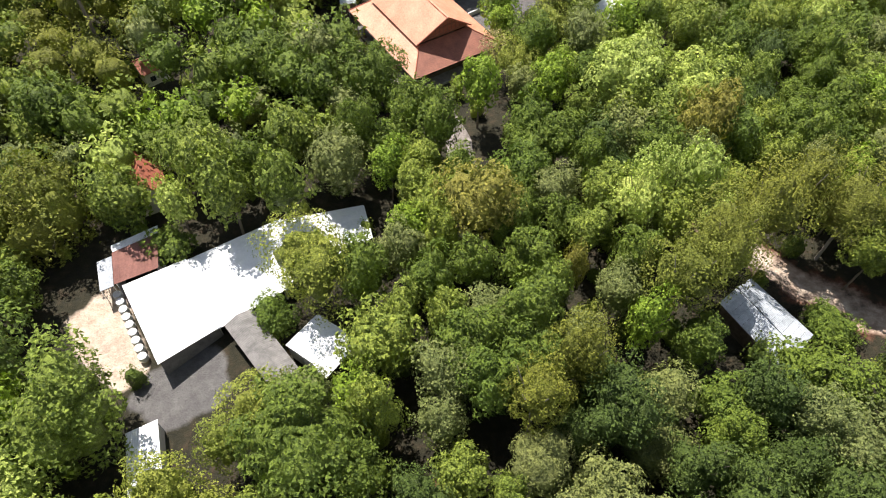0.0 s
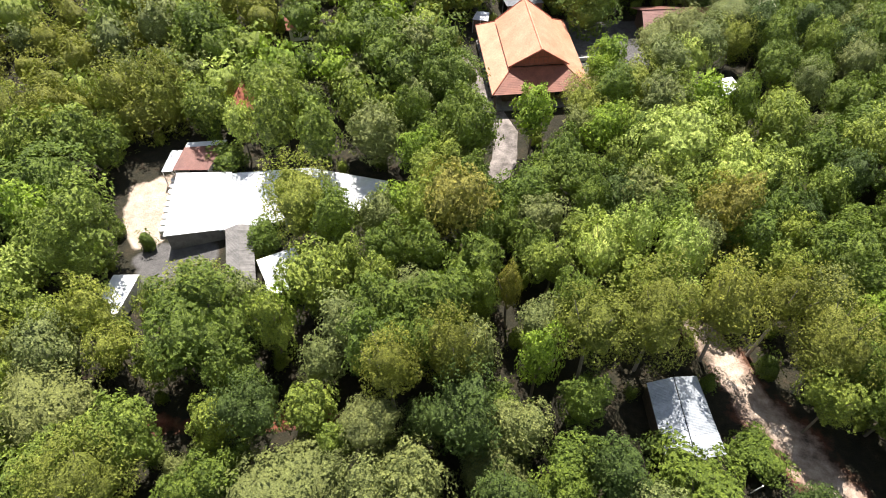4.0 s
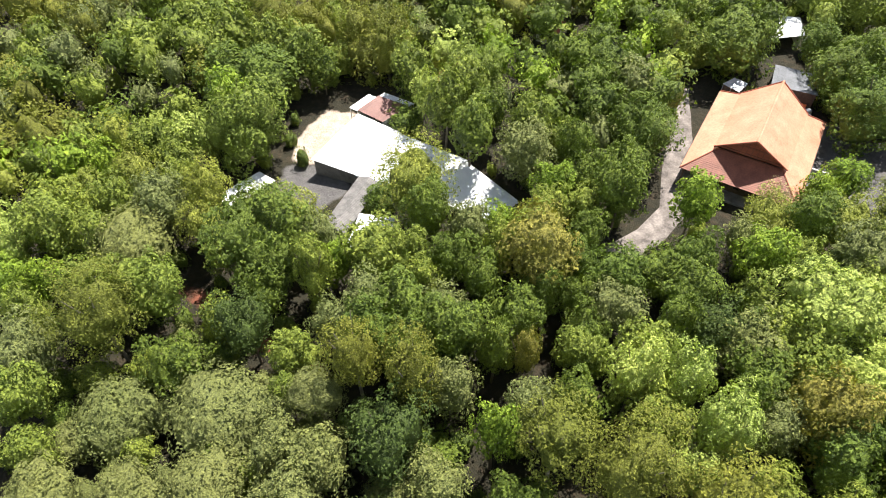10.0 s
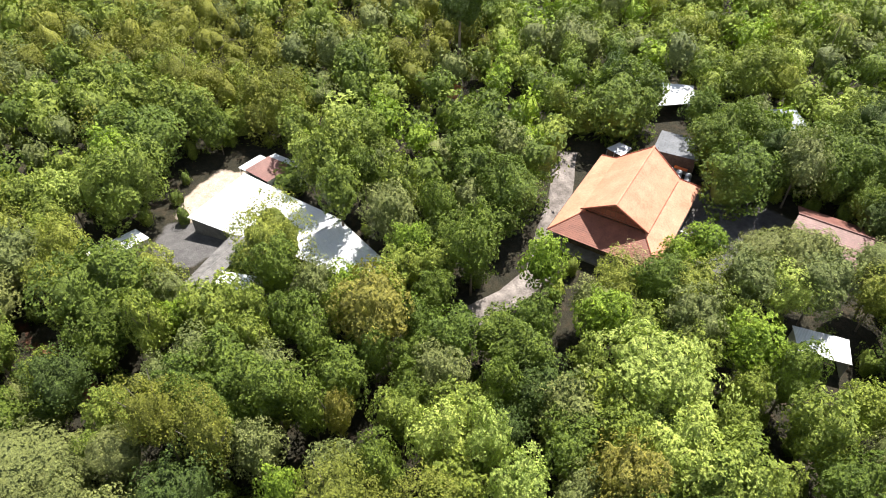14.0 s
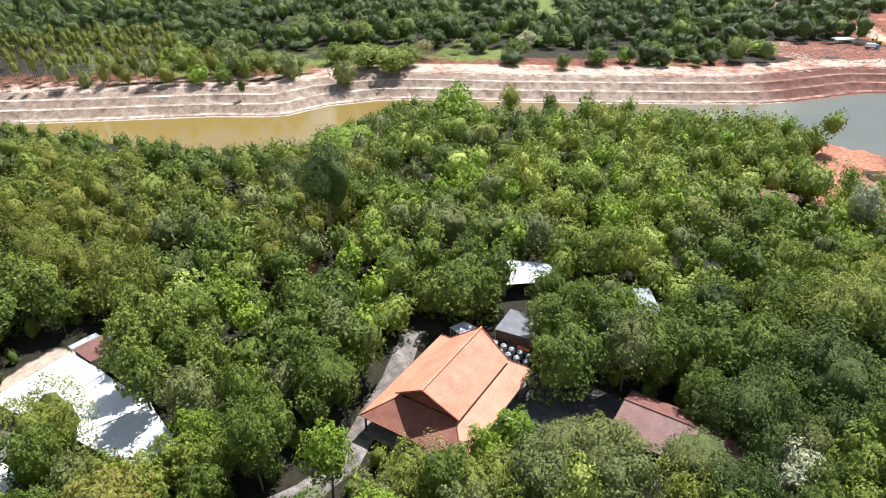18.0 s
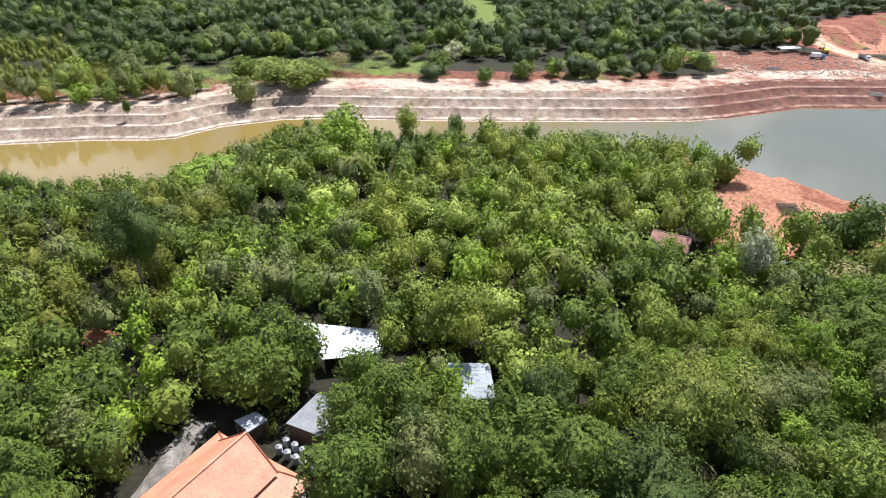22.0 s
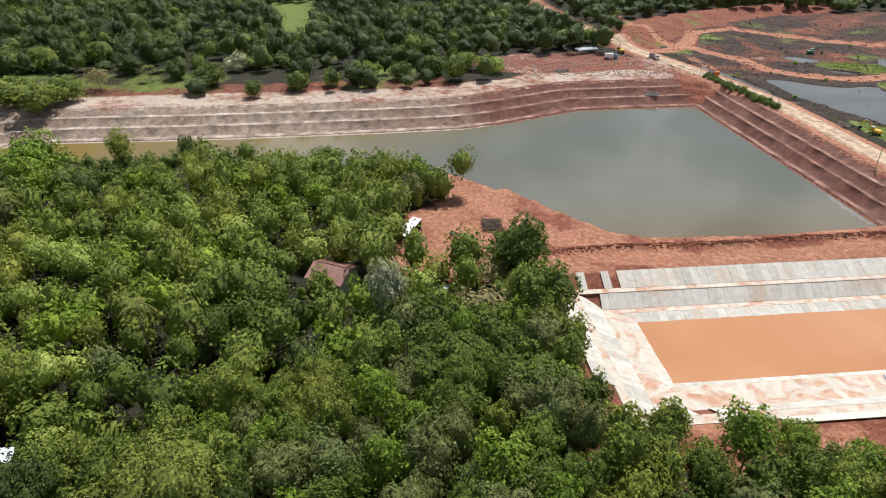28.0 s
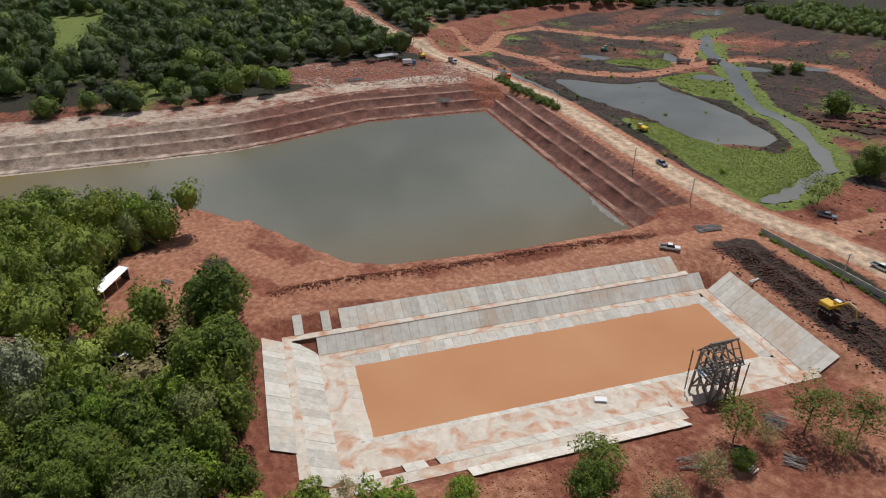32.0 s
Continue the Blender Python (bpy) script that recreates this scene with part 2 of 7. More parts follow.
YELLOW_PAINT = plain("yellow_machine_paint", (0.60, 0.36, 0.03), (0.75, 0.48, 0.05), 1.0, 0.45, 0.0, 0.1)
BLUE_PAINT = plain("blue_paint", (0.10, 0.20, 0.36), (0.14, 0.26, 0.42), 1.0, 0.35)
ORANGE_PAINT = plain("orange_paint", (0.75, 0.16, 0.03), (0.85, 0.24, 0.05), 1.0, 0.5)
STEEL = plain("galvanised_steel", (0.50, 0.52, 0.54), (0.66, 0.68, 0.70), 1.2, 0.3, 0.7, 0.05)
RED_SOIL = plain("red_soil", (0.15, 0.046, 0.024), (0.27, 0.10, 0.055), 0.5, 0.95, 0.0, 0.5)
DARK_SOIL = plain("dark_turned_soil", (0.045, 0.020, 0.014), (0.115, 0.050, 0.034), 0.7, 0.95, 0.0, 0.6)


def water_material(name, deep, tint, scale, rough=0.06, silt=None):
    m, n, l, p = material(name)
    c = coords(n)
    col = ramp(n, l, noise_node(n, l, scale, 3, 0.5, c), [(0.3, deep), (0.7, tint)])
    if silt:
        # ochre silt in the narrow western arm, and a little along the southern shallows
        sep = n.new("ShaderNodeSeparateXYZ")
        l.new(c, sep.inputs[0])
        reach = n.new("ShaderNodeMapRange")
        l.new(sep.outputs["X"], reach.inputs["Value"])
        reach.inputs["From Min"].default_value, reach.inputs["From Max"].default_value = -105.0, -185.0
        col = mix(n, l, reach.outputs["Result"], col, silt)
        dot = n.new("ShaderNodeVectorMath")
        dot.operation = "DOT_PRODUCT"
        l.new(c, dot.inputs[0])
        dot.inputs[1].default_value = (0.879, -0.476, 0.0)
        shallow = n.new("ShaderNodeMapRange")
        l.new(dot.outputs["Value"], shallow.inputs["Value"])
        shallow.inputs["From Min"].default_value, shallow.inputs["From Max"].default_value = -205.0, -158.0
        shallow.inputs["To Max"].default_value = 0.6
        col = mix(n, l, shallow.outputs["Result"], col, (0.20, 0.125, 0.05))
    l.new(col, p.inputs["Base Color"])
    p.inputs["Roughness"].default_value, p.inputs["IOR"].default_value = rough, 1.33
    bump(n, l, noise_node(n, l, 1.3, 3, 0.5, c), p, 0.04, 0.05)
    return m


LAKE_WATER = water_material("lake_water", (0.125, 0.130, 0.102), (0.160, 0.162, 0.130), 0.012, silt=(0.23, 0.165, 0.055))
CLAY_WATER = water_material("clay_water", (0.45, 0.21, 0.10), (0.54, 0.285, 0.15), 0.03, 0.03)
SWAMP_WATER = water_material("swamp_water", (0.13, 0.135, 0.12), (0.19, 0.19, 0.17), 0.03, 0.03)


def ground_material():
    """Forest soil, red earth, pale gravel, grass and dark mud, laid out by the ground's own soil map."""
    m, n, l, p = material("ground")
    c = coords(n, "Object")
    f1, f2, f3 = noise_node(n, l, 0.09, 6, 0.6, c), noise_node(n, l, 0.7, 5, 0.65, c), noise_node(n, l, 4.0, 4, 0.7, c)
    a1, a2 = n.new("ShaderNodeAttribute"), n.new("ShaderNodeAttribute")
    a1.attribute_name, a2.attribute_name = "soil", "cover"
    s1, s2 = n.new("ShaderNodeSeparateColor"), n.new("ShaderNodeSeparateColor")
    l.new(a1.outputs["Color"], s1.inputs["Color"])
    l.new(a2.outputs["Color"], s2.inputs["Color"])
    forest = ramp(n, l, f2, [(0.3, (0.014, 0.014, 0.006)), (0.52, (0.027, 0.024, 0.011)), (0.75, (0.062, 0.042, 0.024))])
    red = ramp(n, l, f2, [(0.25, (0.125, 0.036, 0.020)), (0.5, (0.245, 0.080, 0.045)), (0.78, (0.40, 0.18, 0.11))])
    pale = ramp(n, l, f2, [(0.25, (0.38, 0.28, 0.21)), (0.55, (0.56, 0.46, 0.37)), (0.8, (0.72, 0.64, 0.55))])
    grass = ramp(n, l, f2, [(0.3, (0.080, 0.115, 0.022)), (0.55, (0.165, 0.215, 0.040)), (0.8, (0.29, 0.29, 0.085))])
    mud = ramp(n, l, f2, [(0.3, (0.016, 0.011, 0.009)), (0.52, (0.048, 0.030, 0.022)), (0.78, (0.15, 0.095, 0.070))])
    orange = ramp(n, l, f2, [(0.28, (0.24, 0.092, 0.052)), (0.5, (0.42, 0.185, 0.105)), (0.74, (0.60, 0.345, 0.235))])
    # asphalt grey, lowered further to stand in for tree shade over the courts
    asphalt = ramp(n, l, f2, [(0.3, (0.095, 0.09, 0.09)), (0.7, (0.165, 0.16, 0.155))])

    fe = noise_node(n, l, 0.22, 8, 0.66, c)

    def edge(mask, width=0.24):
        r = n.new("ShaderNodeMath")
        r.operation = "MULTIPLY_ADD"
        l.new(fe, r.inputs[0])
        r.inputs[1].default_value = 0.9
        l.new(mask, r.inputs[2])
        q = n.new("ShaderNodeMapRange")
        l.new(r.outputs[0], q.inputs["Value"])
        q.inputs["From Min"].default_value, q.inputs["From Max"].default_value = 0.95 - width / 2, 0.95 + width / 2
        return q.outputs["Result"]

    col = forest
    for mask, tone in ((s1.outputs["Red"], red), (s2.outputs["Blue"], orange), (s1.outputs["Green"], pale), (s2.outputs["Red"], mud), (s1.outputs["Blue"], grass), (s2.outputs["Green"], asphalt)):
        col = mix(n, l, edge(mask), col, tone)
    col = mix(n, l, 0.45, col, ramp(n, l, f1, [(0.3, (0.36, 0.36, 0.37)), (0.7, (0.64, 0.63, 0.60))]), "OVERLAY")
    col = mix(n, l, 0.4, col, ramp(n, l, f3, [(0.3, (0.34, 0.34, 0.34)), (0.7, (0.66, 0.66, 0.66))]), "OVERLAY")
    l.new(col, p.inputs["Base Color"])
    p.inputs["Roughness"].default_value = 0.95
    add = n.new("ShaderNodeMath")
    l.new(f2, add.inputs[0])
    l.new(f3, add.inputs[1])
    bump(n, l, add.outputs[0], p, 0.8, 0.45)
    return m


GROUND = ground_material()


def strip_material(name, low, high, low_two, high_two, scale):
    """Two earths, each in two tones, laid along a strip by its own map (second earth, paler share)."""
    m, n, l, p = material(name)
    c = coords(n)
    at, sep = n.new("ShaderNodeAttribute"), n.new("ShaderNodeSeparateColor")
    at.attribute_name = "tone"
    l.new(at.outputs["Color"], sep.inputs["Color"])
    f, g = noise_node(n, l, scale, 6, 0.65, c), noise_node(n, l, scale * 5, 4, 0.7, c)
    a = mix(n, l, sep.outputs["Green"], low, high)
    b = mix(n, l, sep.outputs["Green"], low_two, high_two)
    col = mix(n, l, sep.outputs["Red"], a, b)
    col = mix(n, l, 0.85, col, ramp(n, l, f, [(0.34, (0.26, 0.25, 0.24)), (0.66, (0.76, 0.75, 0.73))]), "OVERLAY")
    col = mix(n, l, 0.6, col, ramp(n, l, g, [(0.34, (0.30, 0.30, 0.30)), (0.66, (0.70, 0.70, 0.70))]), "OVERLAY")
    l.new(col, p.inputs["Base Color"])
    p.inputs["Roughness"].default_value = 0.95
    bump(n, l, g, p, 0.8, 0.25)
    return m


TERRACE = strip_material("terraced_bank", (0.105, 0.036, 0.025), (0.34, 0.20, 0.15), (0.225, 0.165, 0.125), (0.52, 0.45, 0.38), 0.32)
GRAVEL = strip_material("gravel_road", (0.37, 0.255, 0.17), (0.52, 0.395, 0.285), (0.37, 0.255, 0.17), (0.52, 0.395, 0.285), 0.35)


# ---------------------------------------------------------------- mesh helpers
def part(name, bm, mat, parent=None, label=""):
    """Links a bmesh as one mesh object, under a thing or a part."""
    me = bpy.data.meshes.new(name)
    bm.to_mesh(me)
    bm.free()
    me.materials.append(mat)
    ob = new(name, me)
    if parent:
        ob.parent = parent
    if label:
        ob["label"] = label
    return ob


def raw(name, verts, faces, mats, parent=None, index=None, smooth=False):
    """A mesh straight from arrays of vertices (n, 3) and faces (m, k)."""
    me = bpy.data.meshes.new(name)
    verts, faces = np.asarray(verts, np.float32), np.asarray(faces, np.int32)
    k = faces.shape[1]
    me.vertices.add(len(verts))
    me.vertices.foreach_set("co", verts.ravel())
    me.loops.add(faces.size)
    me.loops.foreach_set("vertex_index", faces.ravel())
    me.polygons.add(len(faces))
    me.polygons.foreach_set("loop_start", np.arange(0, faces.size, k, dtype=np.int32))
    me.polygons.foreach_set("loop_total", np.full(len(faces), k, np.int32))
    for mt in mats:
        me.materials.append(mt)
    if index is not None:
        me.polygons.foreach_set("material_index", np.asarray(index, np.int32))
    if smooth:
        me.polygons.foreach_set("use_smooth", np.ones(len(faces), bool))
    me.update(calc_edges=True)
    ob = new(name, me)
    if parent:
        ob.parent = parent
    return ob


def empty(name, m, label="", category="", group="", kind=""):
    ob = new(name)
    ob.matrix_world = m
    return tagged(ob, label, category, group, kind)


def box(bm, cx, cy, cz, sx, sy, sz, m=None, bevel=0.0):
    """A box of full size sx, sy, sz centred at cx, cy, cz."""
    r = bmesh.ops.create_cube(bm, size=1.0, matrix=(m or Matrix()) @ Matrix.Translation((cx, cy, cz)) @ Matrix.Diagonal((sx, sy, sz, 1)))
    if bevel:
        bmesh.ops.bevel(bm, geom=list({e for v in r["verts"] for e in v.link_edges}), offset=bevel, segments=1, affect="EDGES")
    return r["verts"]


def tube(bm, a, b, r1, r2=None, sides=8):
    """A tapered round bar from a to b."""
    a, b = Vector(a), Vector(b)
    d = b - a
    m = Matrix.Translation((a + b) / 2) @ d.to_track_quat("Z", "Y").to_matrix().to_4x4()
    bmesh.ops.create_cone(bm, cap_ends=True, segments=sides, radius1=r1, radius2=r1 if r2 is None else r2, depth=d.length, matrix=m)


def slab(bm, pts, thick):
    """A plate with the corners pts as its upper face, thick downwards."""
    top = [bm.verts.new(p) for p in pts]
    low = [bm.verts.new((p[0], p[1], p[2] - thick)) for p in pts]
    bm.faces.new(top)
    bm.faces.new(low[::-1])
    for i in range(len(pts)):
        j = (i + 1) % len(pts)
        bm.faces.new((top[j], top[i], low[i], low[j]))


def one_box(*a, **k):
    bm = bmesh.new()
    box(bm, *a, **k)
    return bm


# ---------------------------------------------------------------- the lie of the land
WATER_Z = -7.2
FAR_SHORE = [(-262, -120), (-270, -40), (-258, 0), (-246, 32), (-235, 65), (-222, 105), (-211, 128), (-209, 137), (-215, 157), (-213, 183), (-207, 198), (-183, 240), (-168, 268), (-145, 313), (-130, 345), (-126, 362), (-121, 406), (-95, 456)]
NEAR_SHORE = [(18, 399), (17, 389), (2, 358), (-16, 328), (-21, 324), (-39, 321), (-61, 318), (-77, 314), (-95, 306), (-112, 282), (-135, 247), (-163, 208), (-187, 188), (-184, 173), (-174, 160), (-161, 130), (-156, 115), (-161, 104), (-178, 82), (-228, 32), (-242, 0), (-250, -40), (-246, -120)]
LAKE = FAR_SHORE + NEAR_SHORE
# the basin's own axes: u along its north edge, v across it
BU, BV, BO = np.array((0.476, 0.879)), np.array((0.879, -0.476)), np.array((-8.0, 295.0))
ROAD = [(-420, 610), (-330, 562), (-238, 521), (-172, 497), (-120, 487), (-66, 471), (5, 434), (43, 419), (74, 418), (140, 380), (220, 330)]


def in_poly(x, y, poly):
    inside = np.zeros(np.shape(x), bool)
    n = len(poly)
    for i in range(n):
        (x0, y0), (x1, y1) = poly[i], poly[(i + 1) % n]
        if y0 == y1:
            continue
        hit = ((y0 > y) != (y1 > y)) & (x < (x1 - x0) * (y - y0) / (y1 - y0) + x0)
        inside ^= hit
    return inside


def line_dist(x, y, pts, closed=False):
    """Distance to a line of points, and how far along it (0..n)."""
    best, where = np.full(np.shape(x), 1e9), np.zeros(np.shape(x))
    n = len(pts)
    for i in range(n if closed else n - 1):
        (x0, y0), (x1, y1) = pts[i], pts[(i + 1) % n]
        dx, dy = x1 - x0, y1 - y0
        t = np.clip(((x - x0) * dx + (y - y0) * dy) / (dx * dx + dy * dy), 0, 1)
        d = np.hypot(x - x0 - t * dx, y - y0 - t * dy)
        near = d < best
        best, where = np.where(near, d, best), np.where(near, i + t, where)
    return best, where


def smooth(v, a, b):
    t = np.clip((v - a) / (b - a), 0, 1)
    return t * t * (3 - 2 * t)


def wobble(x, y, s, k=0.0):
    return np.sin(x / s + 1.7 * np.sin(y / s * 0.7 + k)) * np.cos(y / s * 1.1 + 1.3 * np.sin(x / s * 0.6 - k))


POOLS = {
    "long_pool": [(-98, 506), (-60, 487), (-30, 486), (-8, 473), (11, 473), (25, 487), (19, 500), (4, 510), (-8, 519), (-46, 532), (-55, 541), (-60, 526), (-77, 514)],
    "stream": [(47, 438), (39, 431), (42, 446), (43, 462), (45, 477), (34, 493), (15, 519), (-3, 525), (-25, 562), (-45, 594), (-69, 614), (-95, 672), (-89, 675), (-63, 618), (-39, 599), (-20, 567), (2, 531), (19, 526), (38, 498), (50, 480), (48, 462), (48, 448)],
    "far_pool": [(-149, 756), (-128, 778), (-110, 752), (-132, 733)],
    "roadside_ditch": [(-128, 500), (-88, 488), (-60, 477), (-62, 480), (-92, 493), (-126, 503)],
    "puddle_a": [(-118, 558), (-104, 569), (-97, 566), (-97, 557), (-106, 555)],
    "puddle_b": [(-168, 556), (-160, 556), (-158, 562), (-166, 562)],
    "puddle_d": [(-36, 592), (-20, 598), (-22, 606), (-38, 602)],
    "puddle_e": [(-14, 614), (2, 622), (-2, 630), (-18, 622)],
    "shallow_pool": [(-84, 601), (-74, 598), (-66, 588), (-69, 580), (-78, 588)],
    "roadside_pool": [(-86, 548), (-70, 551), (-68, 556), (-84, 553)],
    "small_pool": [(-48, 556), (-32, 560), (-30, 570), (-44, 572)],
}


def rounded(pts, times=2):
    """The outline with its corners cut off, again and again."""
    for _ in range(times):
        out = []
        for i in range(len(pts)):
            (ax, ay), (bx, by) = pts[i], pts[(i + 1) % len(pts)]
            out += [(ax * 0.75 + bx * 0.25, ay * 0.75 + by * 0.25), (ax * 0.25 + bx * 0.75, ay * 0.25 + by * 0.75)]
        pts = out
    return pts


POOLS = {k: [(x + 0.9 * math.sin(y * 0.9 + x), y + 0.9 * math.cos(x * 0.8 - y)) for x, y in rounded(v)] for k, v in POOLS.items()}


def basin_uv(x, y):
    return (x - BO[0]) * BU[0] + (y - BO[1]) * BU[1], (x - BO[0]) * BV[0] + (y - BO[1]) * BV[1]


N_LINE = ([0.0, 4.8, 6.2, 9.6, 12.6, 14.4], [0.0, -2.2, -2.3, -5.0, -5.2, -7.6])
S_LINE = ([35.0, 37.0, 44.5, 49.0, 51.0, 54.6], [-7.6, -5.2, -5.0, -2.2, -2.1, 0.0])
W_LINE = ([-8.0, -3.6, -2.0, 3.4, 9.0, 11.0], [0.0, -2.2, -2.3, -5.0, -5.2, -7.6])
E_LINE = ([97.0, 98.6, 102.0, 107.5], [-7.6, -5.3, -5.0, -0.4])


def basin_z(u, v):
    z = np.maximum(np.interp(v, *N_LINE), np.interp(v, *S_LINE))
    return np.maximum(z, np.maximum(np.interp(u, *W_LINE), np.interp(u, *E_LINE)))


def bank_profile(d, width):
    """Three earth steps between the water and the field, d metres from the water's edge."""
    t = np.clip(d / width, 0, 1)
    return np.interp(t, [0, 0.06, 0.24, 0.38, 0.55, 0.68, 0.84, 1.0], [0, 0.08, 0.11, 0.42, 0.45, 0.75, 0.78, 1.0])


def height(x, y):
    x, y = np.asarray(x, float), np.asarray(y, float)
    z = -2.2 * np.exp(-((x + 47) ** 2 + (y - 52) ** 2) / 1800.0) + 0.25 * wobble(x, y, 17.0)
    d, w = line_dist(x, y, LAKE, True)
    nf = len(FAR_SHORE)
    width = np.where(w < nf - 1, 24.0, np.where(w < nf, 18.0, 6.0))
    width = np.where((w > nf + 6) & (w < len(LAKE) - 0.5), 9.0, width)
    inside = in_poly(x, y, LAKE)
    bank = WATER_Z + (0 - WATER_Z) * bank_profile(d, width) + 0.16 * wobble(x, y, 3.1) * smooth(d, 0, 3)
    z = np.where(d < width, np.minimum(bank, z + 0.4), z)
    z = np.where(inside, WATER_Z - np.minimum(d * 0.35, 2.0), z)
    u, v = basin_uv(x, y)
    bz = basin_z(u, v) - 0.28
    z = np.where((u > -9.5) & (u < 108) & (v > -0.5) & (v < 56), np.minimum(z, bz), z)
    # earth ridge between the shore and the track above the basin, ditch and spoil heap east of it
    z = z + 1.0 * np.exp(-((v + 11.5) / 1.3) ** 2) * smooth(u, -6, 4) * (1 - smooth(u, 92, 104)) * (0.85 + 0.3 * wobble(x, y, 1.9))
    z = z + 2.2 * np.exp(-((u - 115) / 3.0) ** 2) * smooth(v, -2, 6) * (1 - smooth(v, 60, 75)) * (0.8 + 0.4 * wobble(x, y, 2.2))
    z = z - 1.2 * np.exp(-((u - 121) / 2.2) ** 2) * smooth(v, 0, 8) * (1 - smooth(v, 60, 75))
    rd, _ = line_dist(x, y, ROAD)
    z = np.where(~inside & (d > 16), z + (0.45 - z) * (1 - smooth(rd, 4.5, 8.0)), z)
    low = in_poly(x, y, WORKS)
    z = np.where(low & (rd > 8), np.maximum(z - 0.6 + 0.7 * wobble(x, y, 6.0) * smooth(rd, 8, 20) + 0.35 * wobble(x, y, 2.3, 1.0), -0.74), z)
    md, _ = line_dist(x, y, MOUND)
    z = z + 4.0 * np.exp(-(md / 11.0) ** 2) * (1 + 0.12 * wobble(x, y, 5.0))
    for outline in POOLS.values():
        z = np.where(in_poly(x, y, outline), np.minimum(z, -1.5), z)
    return z


HAUL = [[(-172, 498), (-160, 520), (-170, 545), (-188, 574), (-182, 606), (-131, 616), (-106, 630), (-87, 644), (-61, 663), (-34, 691)],
        [(-170, 532), (-144, 532), (-127, 533), (-104, 524), (-84, 529), (-66, 544), (-60, 566), (-64, 588), (-84, 639)],
        [(-60, 570), (-51, 599), (-42, 617), (-23, 623), (-14, 632), (9, 621), (33, 595), (70, 560)], [(62, 424), (74, 450), (90, 480), (120, 520)]]
MOUND = [(-192, 512), (-204, 543), (-216, 577), (-219, 610), (-216, 665), (-200, 731)]
WORKS = [(-250, 560), (-190, 512), (-118, 494), (-60, 476), (8, 442), (48, 428), (90, 424), (170, 390), (320, 420), (320, 760), (-120, 820), (-230, 640)]


# ---------------------------------------------------------------- ground
GRASS_FLATS = [(-35, 479), (-7, 477), (15, 471), (28, 479), (33, 499), (42, 481), (46, 458), (41, 431), (20, 441), (1, 451), (-18, 464)]
GREEN_TWO = [(-57, 546), (-45, 576), (-32, 566), (-19, 546), (-14, 529), (-34, 532), (-46, 540)]
GREEN_THREE = [(-96, 556), (-70, 558), (-62, 574), (-74, 586), (-88, 572)]
MEADOW = [(-310, 95), (-266, 100), (-254, 150), (-244, 200), (-236, 245), (-262, 262), (-290, 215), (-300, 150)]
PADDY = [(-440, 378), (-440, 420), (-380, 394), (-300, 354), (-308, 334), (-338, 345)]
YARD = [(-62, 276), (-58, 296), (-42, 312), (-22, 310), (-8, 296), (-12, 280), (-28, 262), (-40, 256), (-50, 268)]
SAND = [(-59, 50), (-53, 58), (-43, 43), (-46, 38), (-53, 42)]
FORECOURT = [(-46, 37), (-42, 43), (-33, 47), (-30, 38), (-38, 32)]
TRACK = [(45, 67), (52, 59.5), (57, 55.5), (63, 52), (69, 47), (75, 39), (79, 30)]
TRACK_TWO = [(-34, 6), (-20, 14), (-8, 20), (2, 27), (14, 33)]
HALL_PATH = [(-29, 121), (-16, 111), (-8, 103), (0, 96), (3, 88), (4, 79)]
COURT = [(-2, 124), (-6, 140), (12, 150), (30, 146), (20, 130), (8, 116)]
SHORE_TRACK = [(-84, 294), (-64, 296), (-51, 299), (-36, 301), (-21, 304), (-10, 308), (0, 318), (12, 337), (26, 366), (35, 386), (44, 407)]
CLEARED = [(-205, 395), (-160, 410), (-118, 470), (-110, 490), (-150, 495), (-182, 470), (-205, 430)]
SOUTH_YARD = [(30, 270), (44, 282), (60, 296), (76, 322), (88, 345), (100, 372), (130, 360), (110, 318), (78, 290), (46, 266)]


def spaced(lo, fine_lo, fine_hi, hi, step, far):
    mid = np.arange(fine_lo, fine_hi + 0.01, step)
    out, d, p = [], step, fine_hi
    while p < hi:
        d = min(d * 1.16, far)
        p += d
        out.append(p)
    low, d, p = [], step, fine_lo
    while p > lo:
        d = min(d * 1.16, far)
        p -= d
        low.append(p)
    return np.concatenate([low[::-1], mid, out])


